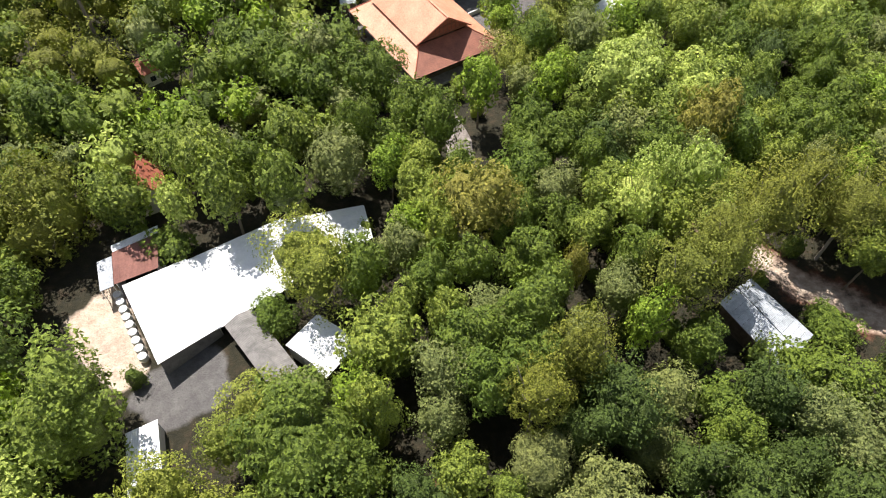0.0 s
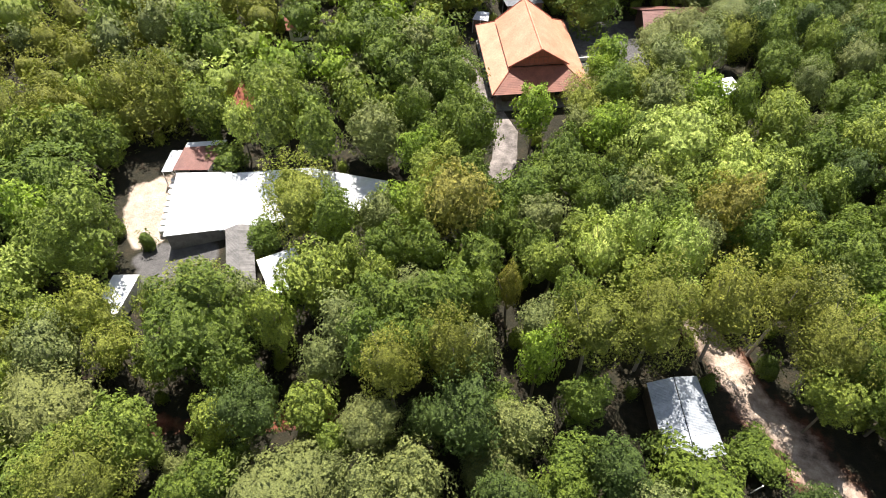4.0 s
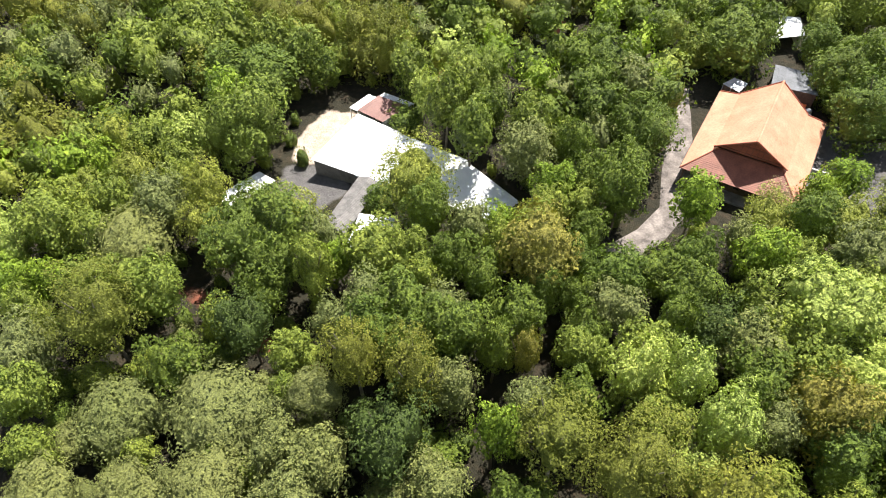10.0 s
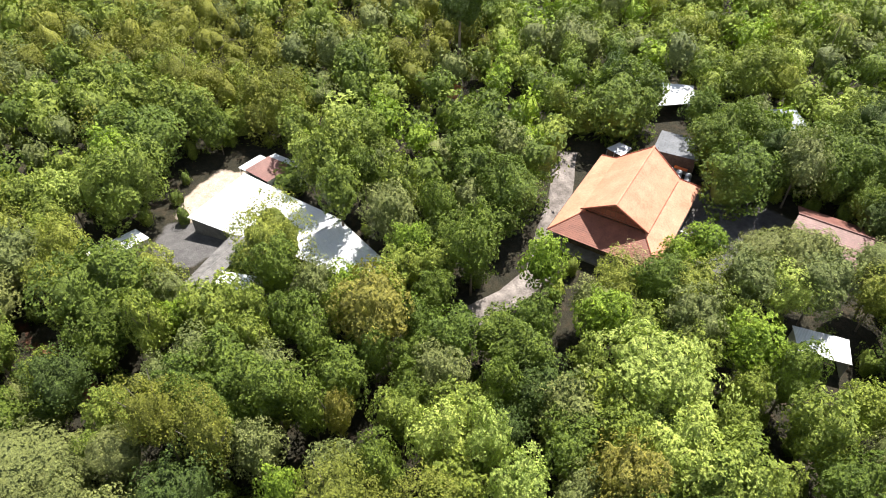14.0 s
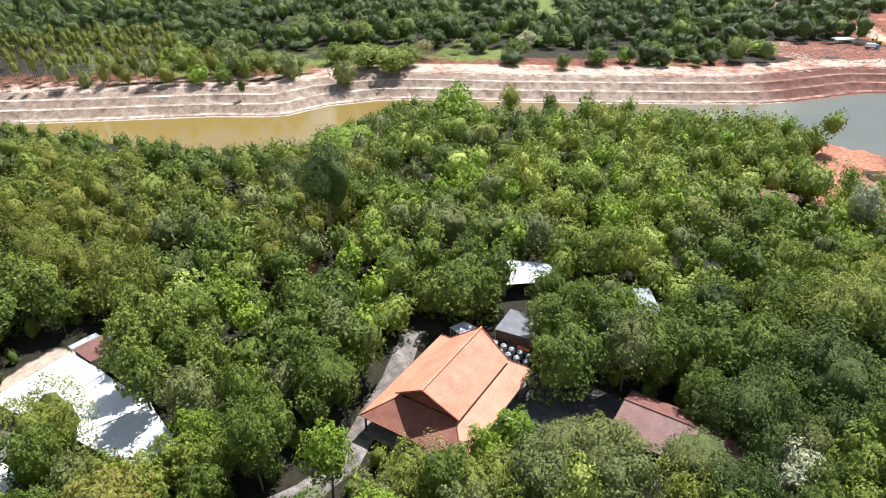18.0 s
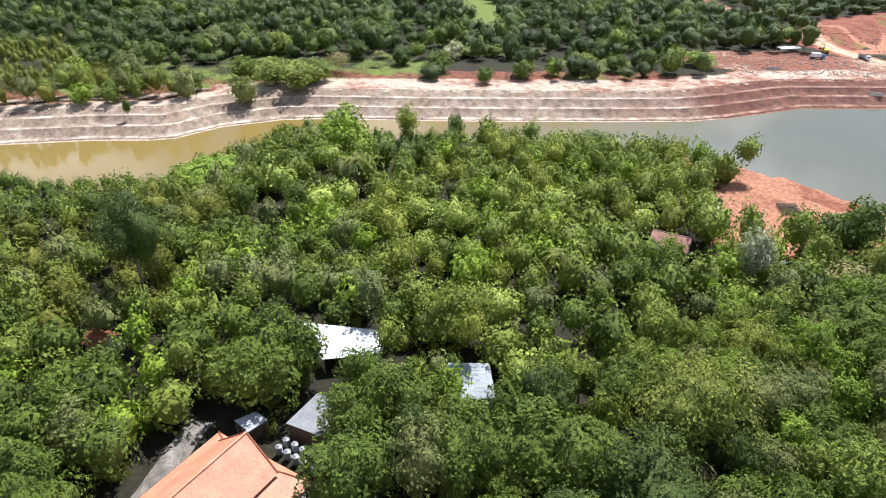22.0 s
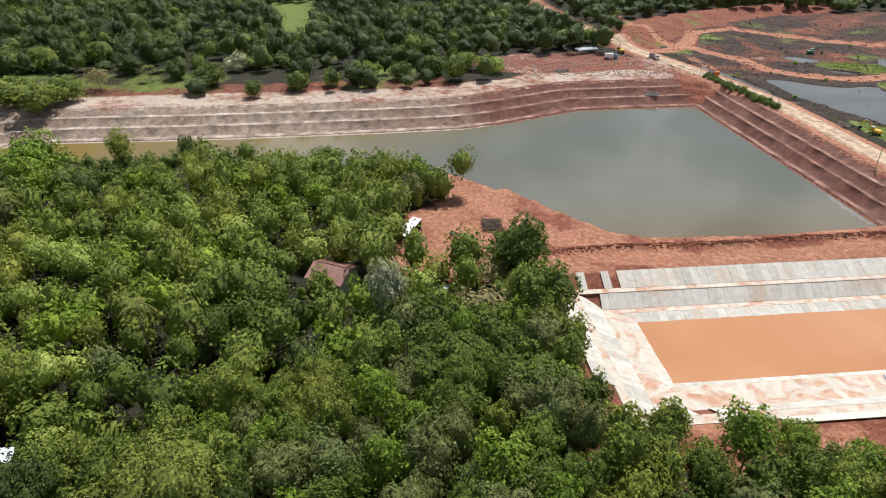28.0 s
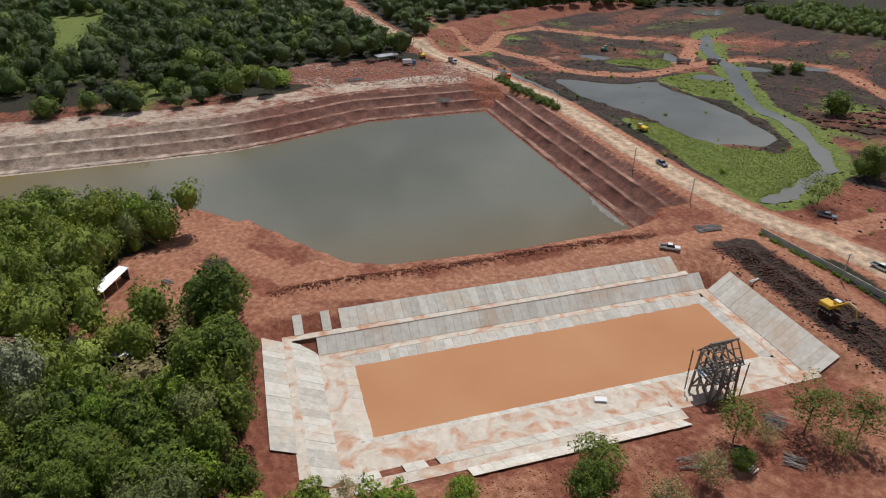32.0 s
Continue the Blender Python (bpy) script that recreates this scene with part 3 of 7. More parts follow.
def build_ground():
    xs = spaced(-3500, -265, 125, 3500, 1.5, 260)
    ys = spaced(-2500, 20, 600, 4200, 1.5, 260)
    gx, gy = np.meshgrid(xs, ys)
    gz = height(gx, gy)
    bd, bw = line_dist(gx, gy, LAKE, True)
    gz = gz - 0.45 * smooth(bd, 0.5, 2.0) * ((bw < len(FAR_SHORE)) & (bw > 1.5) & (bd < np.where(bw < len(FAR_SHORE) - 1, 22.0, 16.0)) & ~in_poly(gx, gy, LAKE))
    nx, ny = len(xs), len(ys)
    i = np.arange(ny - 1)[:, None] * nx + np.arange(nx - 1)[None, :]
    faces = np.stack([i, i + 1, i + nx + 1, i + nx], -1).reshape(-1, 4)
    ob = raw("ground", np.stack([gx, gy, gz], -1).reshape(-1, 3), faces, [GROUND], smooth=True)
    tagged(ob, "uneven earth with red soil, pale gravel banks, grass and mud", "ground", kind="structure")
    x, y = gx.ravel(), gy.ravel()
    d, w = line_dist(x, y, LAKE, True)
    nf = len(FAR_SHORE)
    rd, _ = line_dist(x, y, ROAD)
    u, v = basin_uv(x, y)
    wob = wobble(x, y, 9.0) * 2.5
    width = np.where(w < nf - 1, 24.0, 18.0)
    along = d / width + 0.012 * wobble(x, y, 4.0)
    ledge = ((along > 0.09) & (along < 0.23)) | ((along > 0.43) & (along < 0.55)) | ((along > 0.72) & (along < 0.84))
    far_bank = (w < nf) & (along < 1.35)
    chalk = np.clip((15.6 + 0.5 * wobble(x, y, 15.0) - w) / 3.2, 0, 1)
    red = np.where(far_bank, 1.0, 0.0)
    pale = np.where(far_bank, 0.55 * chalk + np.where(ledge, 0.42 + 0.1 * chalk, 0.0), 0.0)
    pale = np.where((w < nf - 1) & (along > 0.03) & (along < 0.13), 0.6 + 0.5 * chalk, pale)
    pale = np.where(far_bank & (along > 1.0) & (along < 1.3), 0.55 * chalk + 0.1, pale)
    mudface = np.where(far_bank & ~ledge & (along > 0.15) & (chalk < 0.5), 0.22 + 0.14 * wobble(x, y, 5.0), 0.0)
    near = (w >= nf) & (w < nf + 7.5) & (d < 30)
    red = np.where(near, 1.0, red)
    shore = (w >= nf + 7.5) & (d < 7)
    red = np.where(shore, 0.8, red)
    pale = np.where(shore & (d < 4), 0.5, pale)
    around = (u > -16) & (u < 132) & (v > -16) & (v < 64)
    red = np.where(around, 1.0, red)
    for poly in (YARD, CLEARED, SOUTH_YARD):
        red = np.where(in_poly(x + wob, y - wob, poly), 1.0, red)
    pale = np.where(in_poly(x, y, CLEARED), 0.34 + 0.12 * wobble(x, y, 11.0), pale)
    td, _ = line_dist(x, y, TRACK)
    td2, _ = line_dist(x, y, TRACK_TWO)
    red = np.where((td2 < 1.6) & (x < 4), 0.8, red)
    pale = np.where(td < 5, 0.74 - 0.11 * td, pale)
    red = np.where(td < 7, 0.6 - 0.05 * td, red)
    works = in_poly(x, y, WORKS)
    patch = 0.5 * wobble(x, y, 13.0) + 0.35 * wobble(x + 40, y, 5.3) + 0.3 * wobble(x, y + 70, 29.0)
    mud = np.where(works, 0.58 + 0.5 * patch, mudface)
    red = np.where(works, 0.55 + 0.3 * wobble(x, y, 26.0), red)
    pale = np.where(works, 0.25 * wobble(x + 9, y + 31, 9.0) + 0.14, pale)
    red = np.where(works & (x > 30) & (y < 520), 0.9, red)
    mud = np.where(works & (x > 48) & (y < 470), 0.25, mud)
    haul = HAUL
    for k in haul:
        hd, _ = line_dist(x, y, k)
        mud, red = np.where(hd < 4.5, 0.0, mud), np.where(hd < 4.5, 0.9, red)
        pale = np.where(hd < 3, 0.3, pale)
    cone, _ = line_dist(x, y, MOUND)
    mud = np.where(cone < 22, 0.22 + 0.12 * wobble(x, y, 7.0), mud)
    red = np.where(cone < 22, 1.0, red)
    pale = np.where(cone < 22, 0.0, pale)
    ridge = (np.abs(v + 11.2) < 2.0) & (u > -6) & (u < 100)
    mud = np.where(ridge, 0.42 + 0.2 * wobble(x, y, 4.0), mud)
    spoil = (u > 109) & (u < 127) & (v > -4) & (v < 62)
    mud = np.where(spoil & (np.abs(u - 118) < 7.0), 0.85, mud)
    pale = np.where(rd < 5.2, 0.56, pale)
    red = np.where(rd < 8.5, 1.0, red)
    mud = np.where(rd < 6.5, 0.0, mud)
    grass = np.where(works & (y > 490), 0.16 + 0.36 * wobble(x + 17, y, 17.0) + 0.25 * wobble(x, y + 11, 6.0), 0.0)
    for poly in (GRASS_FLATS, GREEN_TWO, GREEN_THREE):
        grass = np.where(in_poly(x + wob, y + wob, poly), 1.0, grass)
    grass = np.where(in_poly(x + 2 * wob, y + 2 * wob, MEADOW), 0.52 + 0.25 * wobble(x, y, 7.0), grass)
    grass = np.where(in_poly(x, y, PADDY), 1.0, grass)
    sd, _ = line_dist(x, y, POOLS["stream"], True)
    grass = np.where(works & (sd < 5.5), 0.9, grass)
    beyond = (w < nf - 3) & (d > 34) & ~in_poly(x, y, LAKE) & (x < -100)
    grass = np.where(beyond, np.maximum(grass, 0.30 + 0.30 * wobble(x, y, 21.0) + 0.2 * wobble(x, y, 6.5)), grass)
    red = np.where(beyond & (d < 60), 0.55, red)
    pale = np.where(beyond & (d < 44), 0.5, pale)
    for poly in (SAND,):
        pale = np.where(in_poly(x + 0.3 * wob, y, poly), 1.1, pale)
    rim_strip = (w > 8) & (w < nf - 1) & (d > 22) & (d < 42 + 1.2 * wob) & ~in_poly(x, y, LAKE)
    grass = np.where(rim_strip, 0.12 + 0.2 * wobble(x, y, 5.0), grass)
    red, pale = np.where(rim_strip, 0.9, red), np.where(rim_strip, 0.56 + 0.12 * wobble(x, y, 8.0), pale)
    asphalt = np.zeros_like(x)
    for poly in (FORECOURT, COURT):
        asphalt = np.where(in_poly(x, y, poly), 1.0, asphalt)
    hd, _ = line_dist(x, y, HALL_PATH)
    pale = np.where(hd < 3.6, 0.3, pale)
    orange = np.where((u > -16) & (u < 128) & (v > -9.0) & (v < 1.0), 0.88, 0.0)
    orange = np.where(in_poly(x + 0.6 * wob, y, YARD), 0.66 + 0.2 * wobble(x, y, 8.0), orange)
    orange = np.where((u > -13) & (u < 112) & (v > 55) & (v < 80), 0.55 + 0.22 * wobble(x, y, 7.0), orange)
    orange = np.where(in_poly(x + wob, y, SOUTH_YARD), 0.52 + 0.22 * wobble(x, y, 7.0), orange)
    orange = np.where(near & (d > 4), 0.48 + 0.25 * wobble(x, y, 6.0), orange)
    orange = np.where((u > 104) & (u < 112) & (v > 4) & (v < 60), 0.7, orange)
    orange = np.where((u > 124) & (u < 131), 0.7, orange)
    for k in haul:
        hd, _ = line_dist(x, y, k)
        orange = np.where(hd < 4.5, 0.95, orange)
        grass = np.where(hd < 4.5, 0.0, grass)
    orange = np.where((rd < 10) & (u > 96) & (u < 150), 0.6, orange)
    orange = np.where(rd < 5.4, 0.95, orange)
    orange = np.where(td < 6, 0.36 - 0.02 * td, orange)
    sd, _ = line_dist(x, y, SHORE_TRACK)
    orange = np.where(sd < 3.4, 1.0, orange)
    mud = np.where(sd < 2.6, 0.0, mud)
    pale = np.where((sd < 2.2) & (sd > 0.5), 0.42, pale)
    one = np.ones_like(x)

    def soft(a):
        a = np.pad(a.reshape(ny, nx), 1, mode="edge")
        a = (a[:-2] + 2 * a[1:-1] + a[2:]) / 4
        return ((a[:, :-2] + 2 * a[:, 1:-1] + a[:, 2:]) / 4).ravel()

    red, pale, grass, mud, asphalt, orange = (soft(k) for k in (red, pale, grass, mud, asphalt, orange))
    for name, chans in (("soil", (red, pale, grass)), ("cover", (mud, asphalt, orange))):
        at = ob.data.color_attributes.new(name, "FLOAT_COLOR", "POINT")
        at.data.foreach_set("color", np.stack([*chans, one], -1).astype(np.float32).ravel())
    return ob


build_ground()


def ribbon(name, line, offsets, level, tones, mat, step, label, closed_in=0.0):
    """A strip of ground along a line: rows at the given offsets to its left, heights and two tones a row."""
    n = len(line)
    P = [Vector(p) for p in line]
    mit = []
    for i in range(n):
        a = (P[i] - P[i - 1]).normalized() if i else (P[1] - P[0]).normalized()
        b = (P[i + 1] - P[i]).normalized() if i < n - 1 else a
        e = (a + b).normalized()
        mit.append(Vector((-e.y, e.x)) / max(0.5, e.dot(a)))
    pts, nor, at = [], [], []
    for i in range(n - 1):
        k = max(1, round((P[i + 1] - P[i]).length / step))
        for j in range(k + (i == n - 2)):
            pts.append(P[i].lerp(P[i + 1], j / k)), nor.append(mit[i].lerp(mit[i + 1], j / k)), at.append(i + j / k)
    pts, nor, at = np.array(pts), np.array(nor), np.array(at)
    vs, cols = [], []
    for r, off in enumerate(offsets(at)):
        q = pts + nor * (off + 0.22 * wobble(pts[:, 0] + 31 * r, pts[:, 1], 2.7) * (off > 0.5))[:, None]
        vs.append(np.column_stack([q, level(q, off, at)]))
        cols.append(np.column_stack([tones(r, q, at), np.zeros(len(q)), np.ones(len(q))]))
    m, k = len(pts), len(vs)
    i = (np.arange(k - 1)[:, None] * m + np.arange(m - 1)[None]).ravel()
    ob = raw(name, np.concatenate(vs), np.stack([i, i + 1, i + 1 + m, i + m], -1), [mat], smooth=True)
    c = ob.data.color_attributes.new("tone", "FLOAT_COLOR", "POINT")
    c.data.foreach_set("color", np.concatenate(cols).astype(np.float32).ravel())
    return tagged(ob, label, name, kind="structure")


# three earth steps above the far shore, pale on the ledges
STEPS = [0.0, 0.05, 0.06, 0.15, 0.16, 0.24, 0.37, 0.38, 0.39, 0.46, 0.47, 0.55, 0.67, 0.68, 0.69, 0.76, 0.77, 0.84, 0.98, 1.0, 1.01, 1.06]
PALE_ROWS = (2, 3, 8, 9, 14, 15, 20, 21)
BANK_LINE = FAR_SHORE[2:] + [NEAR_SHORE[0]]


def bank_width(at):
    return np.where(at < len(BANK_LINE) - 2, 24.0, 18.0)


def bank_level(q, off, at):
    z = WATER_Z * (1 - bank_profile(off, bank_width(at)))
    return z + 0.10 * wobble(q[:, 0], q[:, 1], 3.1) + np.where(off < 0.3, -0.3, 0.0)


def bank_tone(r, q, at):
    chalk = np.clip((13.6 + 0.5 * wobble(q[:, 0], q[:, 1], 15.0) - at) / 3.2, 0, 1)
    share = (0.60 + 0.45 * wobble(q[:, 0], q[:, 1], 4.0)) if r in PALE_ROWS else 0.12 + 0.12 * wobble(q[:, 0], q[:, 1], 6.0)
    return np.column_stack([chalk, np.clip(share * np.ones(len(q)), 0, 1)])


ribbon("bank_terraces", BANK_LINE, lambda at: [s * bank_width(at) for s in STEPS], bank_level, bank_tone, TERRACE, 1.6, "stepped earth bank with pale ledges above red and tan faces")
TRACKS = [-4.6, -3.6, -2.6, -1.5, -0.5, 0.5, 1.5, 2.6, 3.6, 4.6]
road_line = rounded(ROAD, 1)[3:-5]
ribbon("road", road_line, lambda at: [s * np.ones(len(at)) for s in TRACKS], lambda q, off, at: height(q[:, 0], q[:, 1]) + 0.10 - 0.12 * (np.abs(off) > 4.0),
       lambda r, q, at: np.column_stack([np.zeros(len(q)), np.full(len(q), (0.2, 0.5, 1.0, 1.0, 0.5, 0.5, 1.0, 1.0, 0.5, 0.2)[r])]), GRAVEL, 3.0, "tan gravel road with pale wheel tracks along the site")


# worn concrete tones, kept low with the trees' shade put into them
PAVING = strip_material("worn_concrete_paving", (0.13, 0.115, 0.105), (0.235, 0.21, 0.195), (0.13, 0.115, 0.105), (0.235, 0.21, 0.195), 0.5)
WAYS = [-2.5, -2.3, -1.2, 0.0, 1.2, 2.3, 2.5]
ribbon("pavement", HALL_PATH, lambda at: [k * np.ones(len(at)) for k in WAYS], lambda q, off, at: height(q[:, 0], q[:, 1]) + 0.12 - 0.2 * (np.abs(off) > 2.4),
       lambda r, q, at: np.column_stack([np.zeros(len(q)), np.clip(0.6 + 0.4 * wobble(q[:, 0], q[:, 1], 2.0), 0, 1)]), PAVING, 1.5, "worn pinkish concrete path leading to the hall")


def water(name, pts, z, mat, label):
    bm = bmesh.new()
    f = bm.faces.new([bm.verts.new((x, y, z)) for x, y in pts])
    if f.normal.z < 0:
        f.normal_flip()
    bmesh.ops.triangulate(bm, faces=[f])
    return tagged(part(name, bm, mat), label, "water", kind="structure")




def grown(pts, k):
    """The outline pushed out so that the water runs under the bank."""
    out, n = [], len(pts)
    for i in range(n):
        a, b, c = Vector(pts[i - 1]), Vector(pts[i]), Vector(pts[(i + 1) % n])
        e = ((b - a).normalized() + (c - b).normalized()).normalized()
        out.append((b.x - e.y * k, b.y + e.x * k))
    return out


water("water_lake", grown(LAKE, 1.2), WATER_Z, LAKE_WATER, "still grey-green lake water mirroring the clouds")


def bpt(u, v, z):
    p = BO + BU * u + BV * v
    return (p[0], p[1], z)


rim = random.Random(12)
scum = [(-6 + 20 * k / 14 + rim.uniform(-0.6, 0.6), 411.2 - 10.2 * k / 14 - 0.6) for k in range(15)]
scum += [(x - 1.5 * math.sin(max(0.0, k) / 15 * math.pi) - 0.3, y - (1.1 + rim.uniform(-0.7, 0.9)) * math.sin(k / 15 * math.pi) - 0.5) for k, (x, y) in list(enumerate(scum))[::-1]]
water("water_scum", scum, WATER_Z + 0.012, plain("pale_scum", (0.11, 0.105, 0.09), (0.21, 0.20, 0.18), 0.4, 0.5), "pale scum floating against the bank")
water("water_pond", [bpt(*c, 0)[:2] for c in ((10.2, 13.8), (10.2, 36.5), (97.8, 36.5), (97.8, 13.8))], -5.7, CLAY_WATER, "opaque orange clay water in the new basin")
for pool, outline in POOLS.items():
    water("water_" + pool, outline, -0.85, SWAMP_WATER, "shallow grey swamp water among mud and grass")

# ---------------------------------------------------------------- the concrete basin
basin = empty("basin_lining", Matrix(), "stepped concrete lining of a new water basin, stained with red clay", "basin", kind="structure")


def panels(row, side, a, b, width, outer, inner, z0, z1, mat, skip=()):
    """A row of cast slope panels from a to b along the side, sharing one mesh."""
    n = max(1, round((b - a) / width))
    w = (b - a) / n
    along_u = side in "NS"

    def at(k, e, z):
        return Vector(bpt(k, e, z) if along_u else bpt(e, k, z))

    p = [at(a + 0.02, outer, z0), at(a + w - 0.02, outer, z0), at(a + w - 0.02, inner, z1), at(a + 0.02, inner, z1)]
    bm = bmesh.new()
    slab(bm, [v - p[0] for v in p], 0.16)
    bmesh.ops.recalc_face_normals(bm, faces=bm.faces)
    me = bpy.data.meshes.new("slab")
    bm.to_mesh(me)
    bm.free()
    me.materials.append(mat)
    for k in range(n):
        if k in skip:
            continue
        ob = new("slab", me)
        ob.parent = basin
        ob.location = at(a + 0.02 + k * w, outer, z0 + random.uniform(-0.03, 0.03))


panels("upper", "N", -1.0, 97, 2.1, 0.0, 4.8, 0.10, -2.05, SLAB, (1, 2, 4))
# the light this row lacks, facing off the sun, is in its colour
panels("middle", "N", 3.5, 102, 2.1, 6.2, 9.6, -2.1, -4.9, SLAB_BRIGHTENED)
panels("lower", "N", 8.0, 99, 2.1, 11.2, 16.5, -5.0, -6.2, SLAB)
panels("upper", "S", 24, 66, 2.1, 54.6, 51.0, 0.10, -1.95, SLAB_BRIGHTENED)
panels("middle", "S", 3.5, 68, 2.1, 49.0, 44.5, -2.05, -4.85, SLAB, (3, 4, 7))
panels("lower", "S", 8.0, 99, 2.1, 37.9, 34.6, -5.0, -6.2, SLAB)
panels("upper", "W", 6.4, 39.5, 2.1, -8.0, -3.6, 0.10, -2.05, SLAB)
panels("middle", "W", 6.8, 47.0, 2.1, -2.0, 3.4, -2.1, -4.85, SLAB)
panels("lower", "W", 12.6, 37.0, 2.1, 8.0, 12.6, -5.03, -6.23, SLAB)
panels("slope", "E", 10.5, 46.0, 2.1, 107.5, 102.0, -0.25, -4.85, SLAB_BRIGHTENED)
panels("lower", "E", 12.6, 37.0, 2.1, 99.6, 95.4, -5.03, -6.23, SLAB)


# ---------------------------------------------------------------- trees
ICO_V, ICO_F = None, None


def icosahedron():
    bm = bmesh.new()
    bmesh.ops.create_icosphere(bm, subdivisions=1, radius=1.0)
    v = np.array([p.co[:] for p in bm.verts])
    f = np.array([[q.index for q in p.verts] for p in bm.faces])
    bm.free()
    return v, f


ICO_V, ICO_F = icosahedron()


def leaf_tris(pos, nrm, size, r):
    """Small leaf sprays, three-cornered, at pos and facing nrm."""
    n = len(pos)
    t = np.cross(nrm, r.normal(size=(n, 3)))
    t /= np.linalg.norm(t, axis=1, keepdims=True) + 1e-9
    b = np.cross(nrm, t)
    s = (size * r.uniform(0.6, 1.4, n))[:, None]
    w = r.uniform(0.45, 0.75, (n, 1))
    v = np.stack([pos - t * s * 0.6 - b * s * w, pos - t * s * 0.5 + b * s * w - nrm * s * 0.15, pos + t * s * 0.9 - nrm * s * 0.25], 1)
    return v.reshape(-1, 3), np.arange(3 * n).reshape(n, 3)


# form of each kind: boughs, how far they swell, clumps, how far they swell, leaves in all, leaf size, crown height/width, upright streaks, looseness
FORM = {
    "D": (15, 0.42, 70, 0.22, 2800, 0.064, 1.20, 1.0, 0.10), "L": (16, 0.42, 80, 0.21, 2800, 0.066, 1.25, 0.8, 0.12), "V": (13, 0.40, 56, 0.24, 2100, 0.078, 1.30, 0.8, 0.16),
    "Y": (10, 0.40, 80, 0.20, 4600, 0.041, 1.65, 0.45, 0.20), "P": (17, 0.34, 64, 0.28, 3300, 0.058, 1.10, 1.0, 0.10), "B": (18, 0.32, 100, 0.20, 3000, 0.052, 0.95, 1.0, 0.08),
    "G": (15, 0.40, 85, 0.20, 2900, 0.055, 1.20, 0.8, 0.12), "F": (17, 0.40, 100, 0.20, 3800, 0.045, 1.15, 0.7, 0.18), "M": (9, 0.12, 120, 0.24, 3800, 0.038, 0.78, 1.0, 0.03),
    "K": (14, 0.46, 90, 0.22, 3000, 0.050, 1.50, 0.8, 0.14), "S": (13, 0.40, 56, 0.24, 2100, 0.068, 1.05, 0.8, 0.14), "N": (14, 0.46, 50, 0.26, 2000, 0.056, 1.00, 0.8, 0.5),
    "O": (13, 0.46, 50, 0.26, 1500, 0.066, 1.30, 0.8, 0.42),
    "E": (11, 0.60, 70, 0.26, 3200, 0.050, 1.15, 0.9, 0.16),
    "U": (14, 0.20, 70, 0.18, 1900, 0.060, 0.34, 1.0, 0.08),
}


def balls(n):
    bm = bmesh.new()
    bmesh.ops.create_icosphere(bm, subdivisions=n, radius=1.0)
    v = np.array([p.co[:] for p in bm.verts])
    f = np.array([[q.index for q in p.verts] for p in bm.faces])
    bm.free()
    return v, f


BALL = {n: balls(n) for n in (2, 3)}


def strewn(n, r):
    """n directions, evenly strewn over the sphere."""
    i = np.arange(n) + 0.5
    z = 1 - 2 * i / n
    a = i * 2.39996 + r.uniform(0, 6.28)
    p = np.column_stack([np.cos(a) * np.sqrt(1 - z * z), np.sin(a) * np.sqrt(1 - z * z), z]) + r.normal(0, 0.55 / math.sqrt(n), (n, 3))
    return p / np.linalg.norm(p, axis=1, keepdims=True)


def crown_shape(kind, r, detail):
    """The skin of a crown: a swollen dome of boughs, each of them a heap of leaf clumps."""
    nb, ab, nc, ac, _, _, tall, streak, _ = FORM[kind]
    nc = max(14, int(nc * min(1.0, 0.35 + 0.75 * detail)))
    B, C = strewn(nb, r), strewn(nc, r)
    own_b, own_c = r.uniform(0.25, 1.3, nb), r.uniform(0.3, 1.35, nc)
    squeeze = np.array([1, 1, streak])
    ph = r.uniform(0, 6.28, 3)

    def swell(d, centres, own, spread):
        g = np.arccos(np.clip(d @ centres.T, -1, 1)) / spread
        k = np.argmax(own[None] * (1 - 0.5 * g), axis=1)
        near = g[np.arange(len(d)), k]
        return own[k] * np.sqrt(np.clip(1 - near ** 2, 0, 1)), k

    def skin(d):
        e = d * squeeze
        e /= np.linalg.norm(e, axis=1, keepdims=True)
        big, _ = swell(d, B, own_b, 2.5 / math.sqrt(nb))
        fine, k = swell(e, C, own_c, 2.5 / math.sqrt(nc))
        az = np.arctan2(d[:, 1], d[:, 0])
        flat = 1 + 0.10 * np.sin(2 * az + ph[0]) + 0.07 * np.sin(3 * az + ph[1]) + 0.07 * np.sin(2.5 * d[:, 2] + ph[2])
        rad = (1 - ab * 0.8 - ac * 0.8 + ab * big + ac * fine) * flat
        low = np.clip(-d[:, 2], 0, 1)
        return d * (rad * (1 - 0.28 * low))[:, None] * np.array([1, 1, tall]), e - C[k]

    return skin


